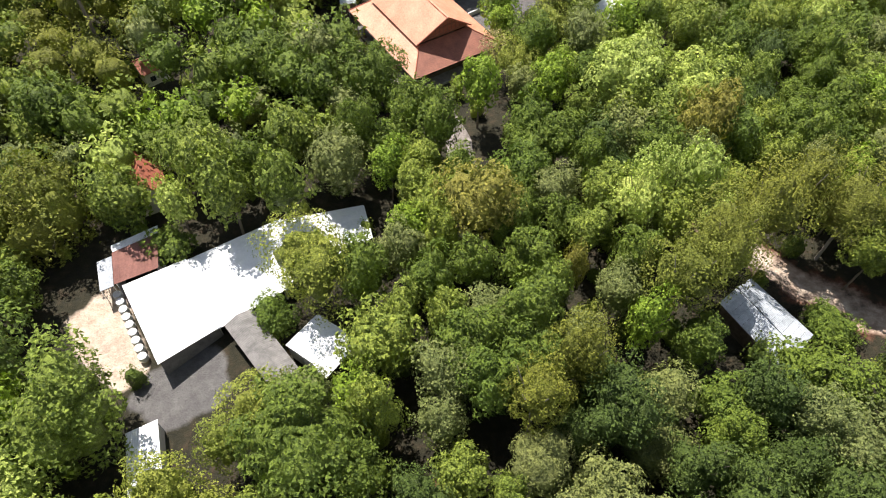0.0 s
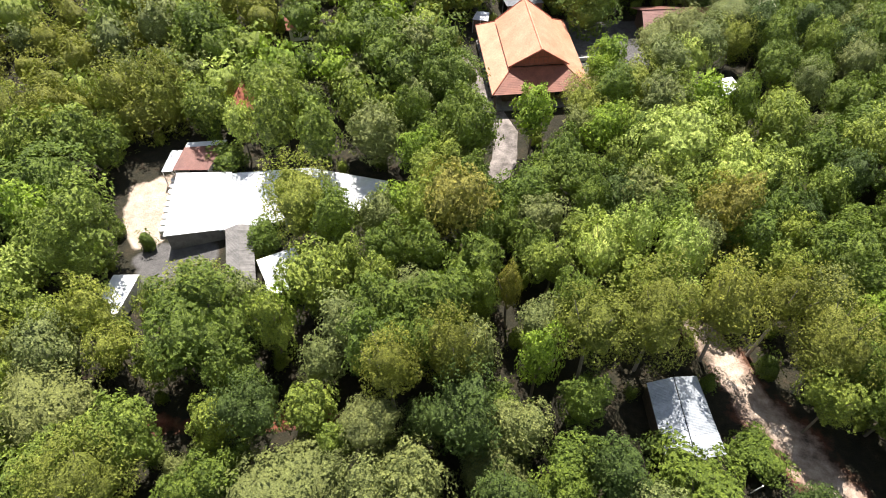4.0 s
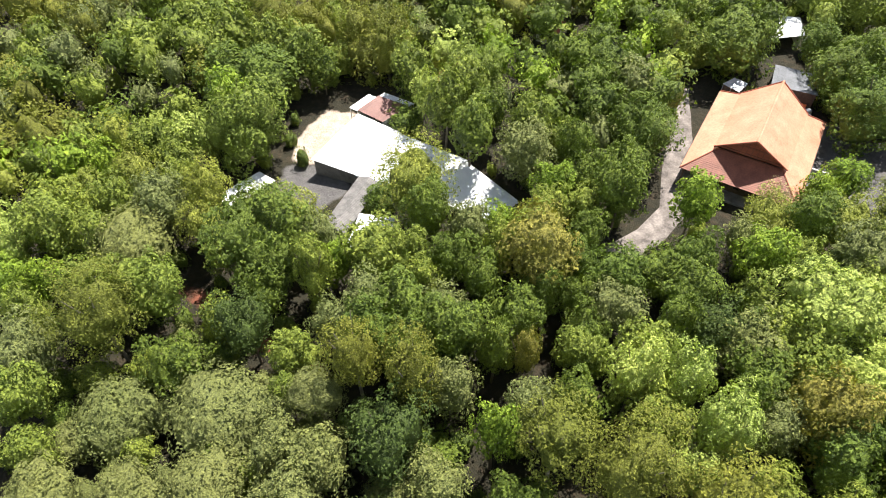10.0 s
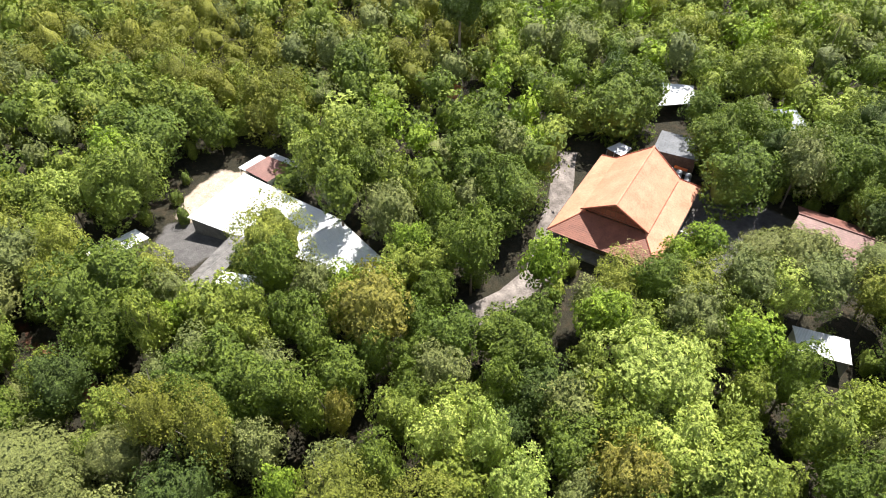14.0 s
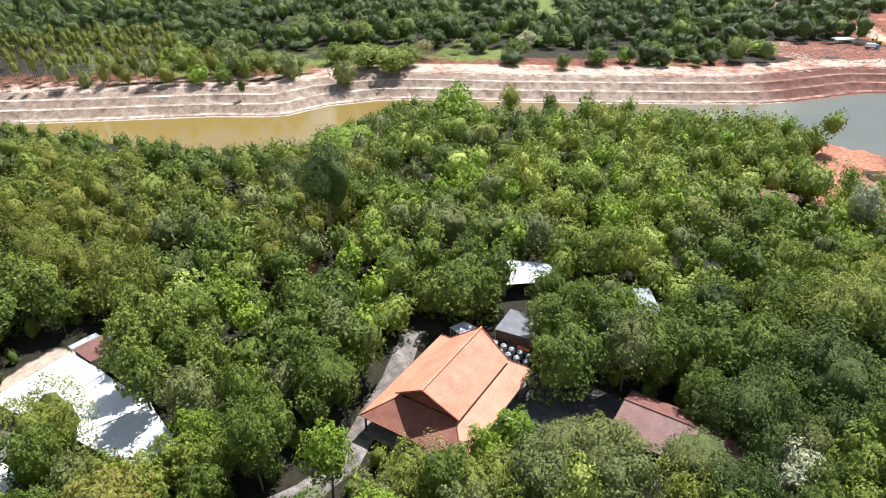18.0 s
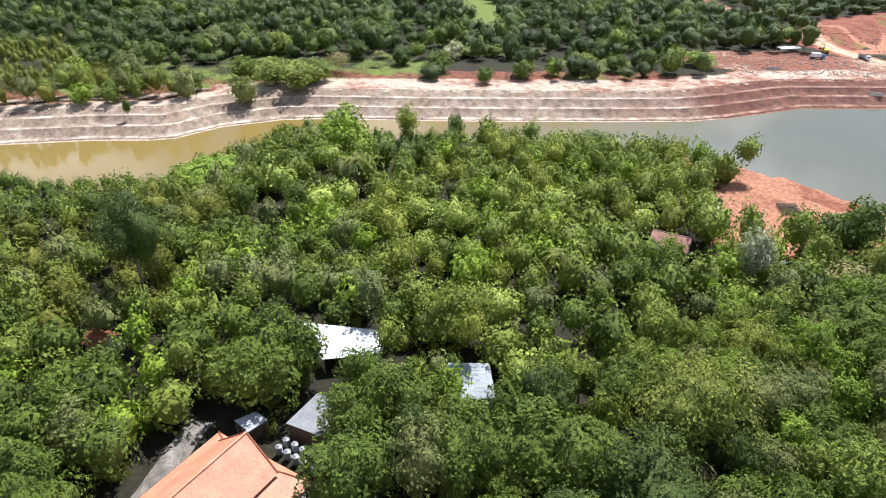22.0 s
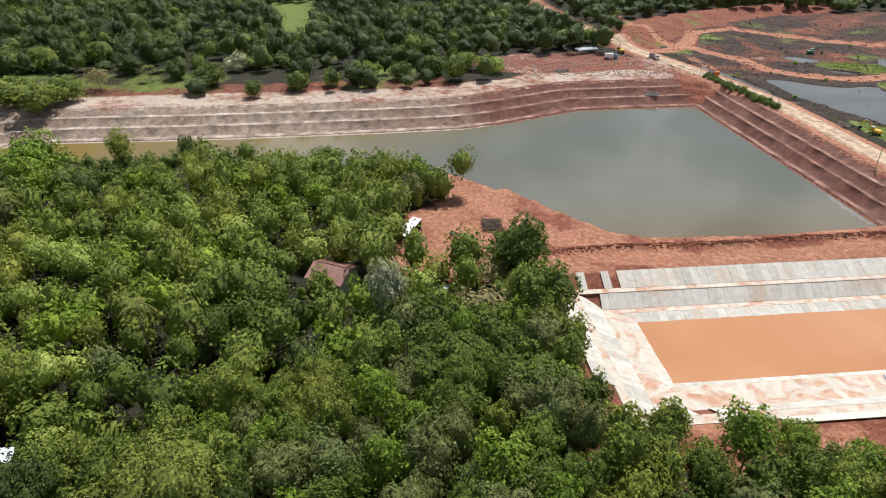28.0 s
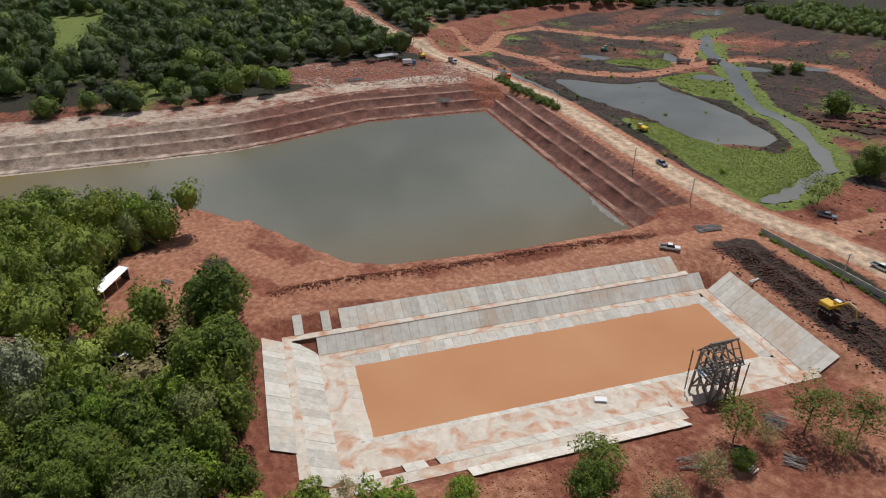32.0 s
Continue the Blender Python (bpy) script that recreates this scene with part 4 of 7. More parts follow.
def full_crown(kind, seed, detail):
    """A crown of radius 1 about its middle: leaf sprays over its skin, and a closed mass of foliage within."""
    r = np.random.default_rng(seed)
    _, _, nc, _, total, ls, tall, streak, loose = FORM[kind]
    skin = crown_shape(kind, r, detail)
    total = int(total * detail)
    ls = 0.92 * ls * (1.0 + 0.75 * (1 - detail) if detail < 1 else detail ** -0.55)
    d = r.normal(size=(total, 3)) + np.array([0, 0, 0.36])
    d /= np.linalg.norm(d, axis=1, keepdims=True)
    pos, off = skin(d)
    pos = pos * (1.03 - (0.05 + loose) * r.beta(1.0, 1.6, total) + (r.random(total) < 0.12) * 0.05)[:, None]
    nrm = d * np.array([1, 1, 1 / tall]) + off * 0.9 * math.sqrt(nc) / 2.5 + (0.2 if kind == "M" else 0.42) * r.normal(size=d.shape) + np.array([0, 0, 0.25])
    nrm /= np.linalg.norm(nrm, axis=1, keepdims=True)
    hv, hf = BALL[3 if detail > 0.3 else 2]
    core = skin(hv)[0]
    wide = np.percentile(np.hypot(pos[:, 0], pos[:, 1]), 96)
    high = np.percentile(pos[:, 2], 99.5) / tall
    fit = np.array([1 / wide, 1 / wide, 1 / high])
    v, f = leaf_tris(pos * fit, nrm, ls, r)
    if kind in "NO":
        return v, f
    core = core * fit * (0.86 if kind in "MU" else 0.62 if kind in "YFV" else 0.74) * r.uniform(0.96, 1.04, (len(core), 1))
    return np.concatenate([v, core]), np.concatenate([f, hf + len(v)])


def mesh_of(name, v, f, mat):
    ob = raw(name, v, f, [mat], smooth=True)
    me = ob.data
    bpy.data.objects.remove(ob)
    return me


def trunk_mesh(kind, seed):
    """Trunk of height 1 (foot at 0) that forks into limbs reaching into the crown."""
    r = random.Random(seed)
    bm = bmesh.new()
    lean = Vector((r.uniform(-0.05, 0.05), r.uniform(-0.05, 0.05), 0))
    fork = Vector((0, 0, 0.52)) + lean
    tube(bm, (0, 0, -0.03), fork, 0.022, 0.015, 7)
    for k in range(5):
        a = k * 1.257 + r.uniform(-0.4, 0.4)
        e = fork + Vector((math.cos(a) * 0.2, math.sin(a) * 0.2, r.uniform(0.18, 0.36)))
        m = fork.lerp(e, 0.5) + Vector((0, 0, -0.03))
        tube(bm, fork, m, 0.012, 0.009, 6)
        tube(bm, m, e, 0.009, 0.003, 5)
    me = bpy.data.meshes.new("trunk")
    bm.to_mesh(me)
    bm.free()
    me.materials.append(PALE_BARK if kind in "YN" else BARK)
    return me


def palm_meshes():
    bm = bmesh.new()
    for k in range(6):
        tube(bm, (0.012 * math.sin(k * 0.5), 0, k / 6), (0.012 * math.sin((k + 1) * 0.5), 0, (k + 1) / 6), 0.018 - 0.001 * k, 0.017 - 0.001 * k, 7)
    trunk = bpy.data.meshes.new("trunk")
    bm.to_mesh(trunk)
    bm.free()
    trunk.materials.append(BARK)
    r = np.random.default_rng(5)
    vs, fs, base = [], [], 0
    for k in range(22):
        a, rise = r.uniform(0, 6.28), r.uniform(-0.1, 0.9)
        d = np.array([math.cos(a), math.sin(a), 0])
        side = np.array([-d[1], d[0], 0])
        for s in range(14):
            t = (s + 1) / 14
            p = d * t + np.array([0, 0, rise * t - 0.95 * t * t])
            for sg in (-1, 1):
                tip = p + side * sg * 0.26 * (1.1 - t * 0.8) + d * 0.1 + np.array([0, 0, -0.09])
                vs += [p - d * 0.03, p + d * 0.05, tip]
                fs.append([base, base + 1, base + 2])
                base += 3
    return trunk, mesh_of("crown", np.array(vs), np.array(fs), LEAF["C"])


VARIANTS = 3
CROWN = {k: [mesh_of("crown", *full_crown(k, 11 * i + ord(k), 1.0), LEAF[k]) for i in range(VARIANTS)] for k in FORM if k != "E"}
FAR_CROWN = {k: [mesh_of("crown", *full_crown(k, 7 * i + ord(k), 0.55), LEAF[k]) for i in range(VARIANTS)] for k in FORM if k != "E"}
BIG_CROWN = {k: [mesh_of("crown", *full_crown(k, 5 * i + ord(k), 1.7), LEAF[k]) for i in range(2)] for k in "DLYFGKP"}
TRUNK = {k: [trunk_mesh(k, i + ord(k)) for i in range(2)] for k in FORM}
PALM_TRUNK, PALM_CROWN = palm_meshes()
LABEL = {
    "D": "tall tree with a dense deep green crown", "L": "broadleaf tree with a full mid-green crown", "V": "young tree with bright vivid green leaves",
    "Y": "slender acacia tree with an olive-yellow feathery crown", "P": "large tree with pale lime-green clustered leaves", "B": "spreading tree with a bronze-tinged flat crown",
    "G": "tree with a soft grey-green crown", "F": "large tree with a light feathery crown", "M": "mango tree with a low dense dome of leaves",
    "K": "very tall dark evergreen tree standing above its neighbours", "S": "small tree with silvery pale leaves", "N": "thin half-bare tree with sparse brownish leaves",
    "U": "flat-topped umbrella tree on the lake shore", "C": "coconut palm with drooping fronds", "O": "slender young tree with an open airy crown on red soil",
}

KIND_NAME = {"D": "shade_tree", "L": "broadleaf_tree", "V": "young_tree", "Y": "acacia_tree", "P": "almond_tree", "B": "rain_tree", "G": "forest_tree", "F": "feathery_tree",
             "M": "mango_tree", "K": "evergreen_tree", "S": "silver_tree", "N": "sparse_tree", "U": "umbrella_tree", "C": "palm_tree", "O": "slender_tree"}


def tree(kind, x, y, radius, top, k=0):
    """A tree whose crown has that radius and that top height above the datum."""
    z = float(height(np.array([x]), np.array([y]))[0])
    h = max(top - z, 2.0)
    radius *= 1.2 if kind == "M" else 1.0
    base = empty(KIND_NAME[kind], pose(x, y, z - 0.1, 0, 0, (k * 137.5) % 360), LABEL[kind], "tree", "grove of " + KIND_NAME[kind] + "s")
    if kind == "C":
        t, c = new("trunk", PALM_TRUNK), new("crown", PALM_CROWN)
        t.scale, c.scale, c.location = (h * 0.5, h * 0.5, h * 0.97), (radius,) * 3, (0, 0, h * 0.95)
    else:
        near = x > -110 and y < 250 and radius > 6.2 and kind in BIG_CROWN
        t, c = new("trunk", TRUNK[kind][k % 2]), new("crown", BIG_CROWN[kind][k % 2] if near else (CROWN if x > -22 and y < 250 or x > -42 and y < 50 or y > 270 and x > 30 else FAR_CROWN)[kind][k % VARIANTS])
        tall = FORM[kind][6]
        half = min(max(radius * tall, h * 0.40), h * 0.56) if kind not in "MUNO" else min(radius * tall * 1.08, h * (0.66 if kind in "MU" else 0.40))
        t.scale = (h * 0.6, h * 0.6, h)
        c.scale = (radius, radius, half / tall)
        c.location = (0, 0, h - half)
    t.parent = c.parent = base
    return base



# groves of single trees: kind, place, crown radius, top
GROVE_A = [('F', -18.9, 53.2, 7.5, 17.8), ('D', -25.3, 49.2, 4.2, 4.8), ('L', -8.3, 41.9, 6.1, 14.8), ('G', 0.5, 37.3, 4.8, 13.9), ('F', -23.3, 33.4, 5.5, 12), ('G', -18.1, 34.6, 4.7, 10.9), ('V', -11.3, 35.2, 4.1, 10.7), ('D', -44.3, 63, 4.3, 4.3), ('G', -6.4, 57, 4.3, 13.8), ('L', -47.8, 32, 8.4, 18), ('Y', -61.7, 66.4, 6.1, 15.9), ('D', -63.5, 52.1, 4.2, 9.6), ('D', -51.8, 68, 4.6, 10.6), ('D', 50.1, 36.8, 7.7, 12.3), ('M', 27.1, 29.1, 4.6, 8.4), ('P', 43.9, 88.3, 7.3, 18.7), ('P', 32.5, 92.6, 8.4, 20)]
GROVE_B = [('D', -68.9, 87, 5.8, 15.7), ('G', 50.9, 28.8, 5.9, 11.3), ('L', -37.5, 72.7, 5.6, 17.7), ('D', 36.1, 33, 4.7, 11.4), ('D', 22.8, 35.7, 4.7, 6.9), ('L', 2.4, 24.6, 4.2, 11.2), ('D', 57, 47.2, 4.3, 4.8), ('Y', 32, 48.4, 5.5, 23.2), ('Y', 38.9, 53.9, 6.3, 23.4), ('Y', 47.3, 60.1, 5.9, 23.3), ('Y', 53.4, 64.3, 4.3, 22.8), ('Y', 60.4, 60.9, 6.5, 22.5), ('G', -32.5, 14, 5.7, 16.2), ('L', 62.5, 55.0, 4.2, 15), ('M', -26.8, 8.5, 5.9, 13.8), ('L', -13.9, 10.2, 4.6, 17), ('D', -3, 9.9, 4.8, 12.4), ('M', 6.3, 14.1, 6.9, 11.1)]
GROVE_C = [('B', 5.6, 62.5, 6.7, 20.5), ('D', -17, 26.8, 8.6, 20.5), ('L', -8.4, 31.5, 3.6, 17.1), ('Y', -12.2, 2.2, 6.6, 22.5), ('M', 0.6, 0.5, 5.5, 10.7), ('L', 8.2, 22.1, 2.8, 10.9), ('G', 9.4, 19.2, 2.8, 10.3), ('Y', 11.4, 31.2, 4.3, 22.8), ('Y', 16.8, 36.4, 4.3, 22.8), ('G', 18.7, 22.3, 5.2, 13.1), ('V', 26.9, 42.8, 3, 18.4), ('P', 28.8, 62.3, 4.3, 19.8), ('P', 32, 67.4, 3.7, 19.6), ('P', 38.8, 67.5, 4.6, 19.9), ('B', 43.7, 79.8, 5.7, 20.2), ('G', 30.6, 80.4, 6, 15.3), ('G', 41.6, 74.6, 3.7, 14.6)]
GROVE_D = [('L', 15.6, 49.3, 2.8, 15.9), ('B', 18.7, 52.4, 2.1, 16.1), ('L', 22.4, 59.7, 4.1, 15.2), ('D', 4.1, 53.6, 3.9, 15.2), ('D', 9.9, 60.4, 3.5, 15), ('G', 17.6, 68, 4.4, 13.8), ('D', 19.5, 79.8, 4.7, 14.4), ('G', -23.3, 103.6, 6, 15.3), ('D', -14.2, 97, 7.2, 16), ('D', -22.7, 93.6, 5.1, 14.5), ('L', -42.7, 79.1, 6.4, 14.9), ('P', -42.1, 66.3, 3.3, 13.5), ('L', -25.6, 67.8, 4.8, 18.2), ('G', -17.8, 74.6, 5.9, 15.3), ('V', -8.8, 74.2, 3.7, 13.6), ('V', 6.5, 91.8, 4.2, 17), ('N', 10.8, 106.9, 4, 10.2), ('F', 20.5, 111, 5.7, 14.7)]
GROVE_E = [('V', 11.9, 121.5, 4.3, 11.8), ('L', -87.3, 31.7, 6.1, 14.8), ('L', -79.4, 37.8, 5.8, 14.8), ('L', -72.6, 44.2, 5.7, 14.7), ('L', -66.6, 49.7, 5.5, 14.7), ('L', -51.3, 67.5, 4.7, 14.4), ('Y', -64.2, 69.4, 5.7, 16.2), ('Y', -70.5, 63.8, 5.8, 16.2), ('Y', -83.5, 48.6, 6.7, 16.5), ('L', 0.8, 44.9, 3.6, 15.1), ('K', -72.5, 116, 8.2, 31.5), ('D', 0.3, 140.2, 9.5, 16.9), ('D', -29.1, 133.3, 10.1, 17), ('D', -30.1, 102.9, 7, 15.1), ('D', -63.8, 35.6, 11.1, 15.3), ('K', 27.5, 160, 8.5, 18.5), ('D', 3.9, 156.7, 8.4, 16.5)]
GROVE_F = [('F', 18.3, 191, 10.2, 24.5), ('C', -28, 197.5, 3.4, 17), ('C', -103, 178.5, 4.8, 15.5), ('U', -134, 142, 14.5, 9.6), ('S', -13, 243, 4.6, 18.5), ('D', -11.8, 279.5, 6.6, 18), ('D', 6.5, 272, 5.6, 17.5), ('N', -16.2, 272.3, 7.5, 7.7), ('D', -147.8, 235.9, 3.9, 6.7), ('D', -109.7, 273.4, 6.2, 6.3), ('D', -94.4, 285.5, 5.2, 6.1), ('D', -72.1, 290.9, 7.2, 7.7), ('D', -11.3, 153.7, 7.8, 15.3), ('D', -10.2, 145.1, 7.3, 15.2), ('D', 3.6, 167.5, 6.3, 14.9), ('D', 29.8, 209.8, 7.3, 14.2), ('L', -27.4, 173.6, 7.7, 16.3), ('M', 21.4, 124.7, 5.0, 15.5)]
GROVE_G = [('M', 24.6, 129.5, 5.3, 17), ('M', 31.8, 140, 4.4, 15.5), ('S', 36.7, 155.9, 5.7, 11.7), ('D', 45, 168.5, 5.9, 14.8), ('K', 26.1, 176.9, 10.7, 20.2), ('D', 12.6, 168.6, 10.3, 18.1), ('M', 13.1, -0.3, 4.8, 10.4), ('M', 16.2, 9.1, 4.9, 10.5), ('G', 22.3, 17.9, 4.5, 13.8), ('G', 15.2, 18.4, 3.8, 12.6), ('D', 45.3, 260.4, 3.3, 11.5), ('D', 54.8, 260.6, 4, 12.2), ('D', 59, 267.3, 4.4, 12.3), ('V', 57.6, 280.4, 2.9, 10), ('L', 66.9, 276.2, 4.5, 12.4), ('D', 72, 280.9, 4.2, 12.3), ('D', 68.6, 297.3, 4.1, 11.2), ('N', 76, 295.4, 4.7, 9.4)]
GROVE_H = [('N', 77.9, 304.3, 3.9, 8.8), ('N', 79.1, 316.2, 3.7, 6.6), ('D', 44.2, 256.2, 2.9, 11.4), ('D', 44.3, 243.9, 5, 13.5), ('D', 30.8, 259.9, 3.5, 11.1), ('V', 53.4, 285.4, 2.6, 5.3), ('O', 78.3, 327.9, 4.3, 10.3), ('O', 86.2, 339.2, 5, 11.5), ('O', 93.4, 344.1, 4.5, 10.3), ('N', 82.3, 331.4, 2.7, 4.3), ('O', 91.7, 337.7, 3, 5.4), ('O', 65.1, 305.8, 4, 6.7), ('D', 81.7, 323.6, 2.4, 4.2), ('D', -18.1, 281.5, 7.8, 11.9), ('D', 1, 273.9, 6.7, 11.6), ('D', 27, 544, 6.5, 10), ('O', 54, 443, 6.5, 10), ('D', 58, 478, 6.0, 10.5), ('D', -11, 605, 4.5, 6), ('D', -18, 599, 3.5, 5)]
GROVE_I = [('V', -179.5, 397.9, 9.3, 8.3), ('D', 8.3, 242.7, 9.3, 14.8), ('N', -2.3, 259.2, 9.2, 10.8), ('D', 21.9, 251.7, 7.6, 14.3), ('D', 14.2, 237.9, 7.9, 14.4), ('N', 39.4, 272.9, 2.4, 3.2), ('V', -147, 190, 8, 18), ('V', -138, 186, 8.5, 16), ('G', -158, 180.8, 6.9, 7.6), ('F', -144.5, 213.8, 5.4, 14.6), ('K', -105, 113.1, 6.4, 14.9), ('L', -134.1, 195.1, 7.9, 7.9), ('V', -251.8, 105.5, 5.9, 9.4), ('D', -230.4, 121.8, 1.9, 6.4), ('D', -251.2, 151.9, 5.8, 9.4), ('G', -298.5, 125.6, 9.3, 12), ('D', -319.6, 141.8, 7.7, 10.8), ('K', -370.3, 141.8, 14.9, 16.2), ('G', -324.9, 176, 12.4, 14.3)]
GROVE_J = [('G', -228.9, 170.4, 6.8, 10.1), ('L', -262.2, 178.9, 8.4, 11.3), ('L', -245.5, 189.2, 11, 13.2), ('L', -232.9, 197, 10, 12.5), ('L', -241.7, 208.2, 9.5, 12.1), ('L', -309.5, 207, 9.7, 12.2), ('K', -364.3, 202.3, 7.8, 10.9), ('G', -348.1, 223.1, 6.1, 9.6), ('D', -313.8, 230.9, 7.7, 10.8), ('N', -254.4, 223.9, 7.2, 10.4), ('K', -276.8, 241.8, 7.8, 10.8), ('C', -256.1, 246.7, 3.7, 7.8), ('D', -304.2, 267.2, 11.3, 13.5), ('K', -253.9, 259.2, 6.8, 10.1), ('D', -231.6, 269.5, 8.3, 11.2), ('S', -252.7, 290.1, 7, 10.3), ('D', -202.2, 280.3, 4.4, 8.3), ('V', -288.9, 102.5, 9.7, 12.3)]
GROVE_K = [('G', -320.4, 99.6, 10.6, 12.9), ('D', -201.1, 301.1, 6.2, 9.7), ('V', -198.9, 317.4, 5.2, 8.9), ('L', -198.6, 335.4, 7.1, 10.4), ('D', -191, 350.7, 6, 9.5), ('D', -189.6, 369.1, 7.4, 10.6), ('L', -189, 389, 6.4, 9.8), ('F', 13.5, 101.4, 4.8, 13.4), ('V', 12, 115.5, 3.5, 10.6), ('F', 34.6, 136.3, 5.2, 14.6), ('G', 15.1, 95.5, 3.9, 11.7)]
GROVE_Z = [('N', 25.2, 186.7, 4.3, 9.5), ('N', 37.0, 210.2, 4.3, 9.5), ('D', -20, 149.5, 4.5, 13), ('D', -29, 141, 5, 15), ('K', -38, 138, 5, 16), ('L', -33.5, 66.4, 5.0, 18.6), ('D', -11.8, 52.4, 4.8, 16.2), ('L', -30.5, 235.5, 3.8, 9.5), ('L', 52, 263, 4.2, 11), ('D', 61, 273.5, 4.6, 11.5), ('V', 65.5, 285, 4.2, 10.5), ('D', 63, 279, 3.8, 11), ('N', 72, 290, 4.5, 8), ('N', 79, 301, 4, 7), ('O', 66.8, 302, 4.3, 11.5), ('L', 48, 257, 4.4, 12)]
GROVES = GROVE_A + GROVE_B + GROVE_C + GROVE_D + GROVE_E + GROVE_F + GROVE_G + GROVE_H + GROVE_I + GROVE_J + GROVE_K + GROVE_Z
GROVES = [g for g in GROVES if not (abs(g[1] + 51.5) < 3 and abs(g[2] - 267) < 3)]

HALL = [(-22, 124), (-5, 99), (14, 112), (-4, 137)]
ROOFS = [HALL, [(-51, 54), (-41, 61), (-28, 54), (-33, 46), (-40, 40)], [(-55, 59), (-47, 66), (-42, 60), (-50, 53)], [(-42, 61), (-27, 68), (-14, 71), (-12, 64), (-25, 54), (-33, 47)],
         [(-23, 44), (-16, 49), (-12, 42), (-18, 38)], [(40, 51), (46, 55), (54, 45), (47, 39)], [(11, 146), (30, 157), (34, 148), (17, 137)], [(-20, 136), (-9, 141), (-32, 156), (-38, 147)],
         [(-44, 242), (-36, 247), (-28, 239), (-33, 233)], [(29, 121), (36, 130), (41, 124), (34, 117)], [(-42, 146), (-35, 162), (-28, 155), (-34, 145)], [(-19, 168), (-12, 177), (-6, 171), (-12, 163)]]

# open places round the buildings, where only the single trees of the groves stand
GLADES = [[(-64, 44), (-60, 66), (-46, 72), (-12, 77), (-6, 68), (-9, 33), (-24, 28), (-50, 30)], [(-30, 122), (-10, 96), (2, 84), (8, 90), (16, 108), (22, 124), (36, 140), (32, 152), (10, 152), (-4, 142), (-24, 140)],
          [(38, 50), (46, 57), (60, 50), (62, 34), (46, 31), (36, 40)], [(-46, 240), (-36, 252), (-20, 240), (-24, 226), (-40, 226)], [(-47, 143), (-36, 163), (-27, 156), (-31, 143)],
          [(-20, 167), (-13, 177), (-4, 170), (-11, 161)], [(28, 122), (36, 132), (48, 126), (42, 112)], [(44, 70), (54, 66), (72, 52), (82, 36), (76, 30), (50, 55)], [(-62, 84), (-44, 80), (-38, 68), (-50, 70)], [(-43, 20), (-43, 34), (-32, 36), (-31, 22)], [(0, 74), (0, 94), (14, 96), (14, 74)], [(46, 46), (48, 64), (62, 60), (62, 44)], [(-8, 160), (-6, 174), (4, 174), (4, 160)],
          [(-14, -8), (-10, 14), (2, 20), (14, 24), (24, 18), (22, -8)]]


def open_ground(x, y, pad=0.0):
    """True where no tree can stand."""
    bad = in_poly(x, y, LAKE)
    d, w = line_dist(x, y, LAKE, True)
    nf = len(FAR_SHORE)
    bad |= (w < nf - 1) & (d < np.where(w > 8, 41.0, 27.0)) | (w >= nf - 1) & (w < nf) & (d < 45) | (w >= nf) & (w < nf + 7) & (d < 20) | (w >= nf + 7) & (d < np.where(y < 235, 33.0, 16.0))
    u, v = basin_uv(x, y)
    bad |= (u > -12) & (u < 140) & (v > -18) & (v < 58)
    for poly in ROOFS + [YARD, PADDY, SAND, FORECOURT, COURT, CLEARED, WORKS, SOUTH_YARD]:
        bad |= in_poly(x, y, poly)
    for line, k in ((TRACK, 3.2), (TRACK_TWO, 2.5), (HALL_PATH, 4.0), (ROAD, 14.0)):
        bad |= line_dist(x, y, line)[0] < k
    return bad


def glade(x, y):
    out = np.zeros(np.shape(x), bool)
    for poly in GLADES:
        out |= in_poly(x, y, poly)
    return out


def scatter(x0, x1, y0, y1, gap, ok, taken, seed):
    """Even random places with gap metres between them (gap may shrink by a third)."""
    r = np.random.default_rng(seed)
    n = int((x1 - x0) * (y1 - y0) / gap ** 2 * 7.0)
    px, py = r.uniform(x0, x1, n), r.uniform(y0, y1, n)
    keep = ok(px, py)
    cell, out = {}, []
    for x, y, q in taken:
        cell.setdefault((int(x // 12), int(y // 12)), []).append((x, y, q))
    for x, y in zip(px[keep], py[keep]):
        g = gap * r.uniform(0.8, 1.15)
        i, j = int(x // 12), int(y // 12)
        if all((x - a) ** 2 + (y - b) ** 2 > max(g, q) ** 2 for di in (-1, 0, 1) for dj in (-1, 0, 1) for a, b, q in cell.get((i + di, j + dj), ())):
            cell.setdefault((i, j), []).append((x, y, g))
            out.append((x, y))
    return out


taken = [(x, y, 0.72 * r) for _, x, y, r, _ in GROVES]
for i, (kind, x, y, r, top) in enumerate(GROVES):
    tree(kind, x, y, r, top, i)


def near_wood(x, y):
    return ~open_ground(x, y) & ~glade(x, y) & (line_dist(x, y, [(0, 30), (40, 45), (70, 60), (60, 110), (50, 180), (60, 260)])[0] < 56)


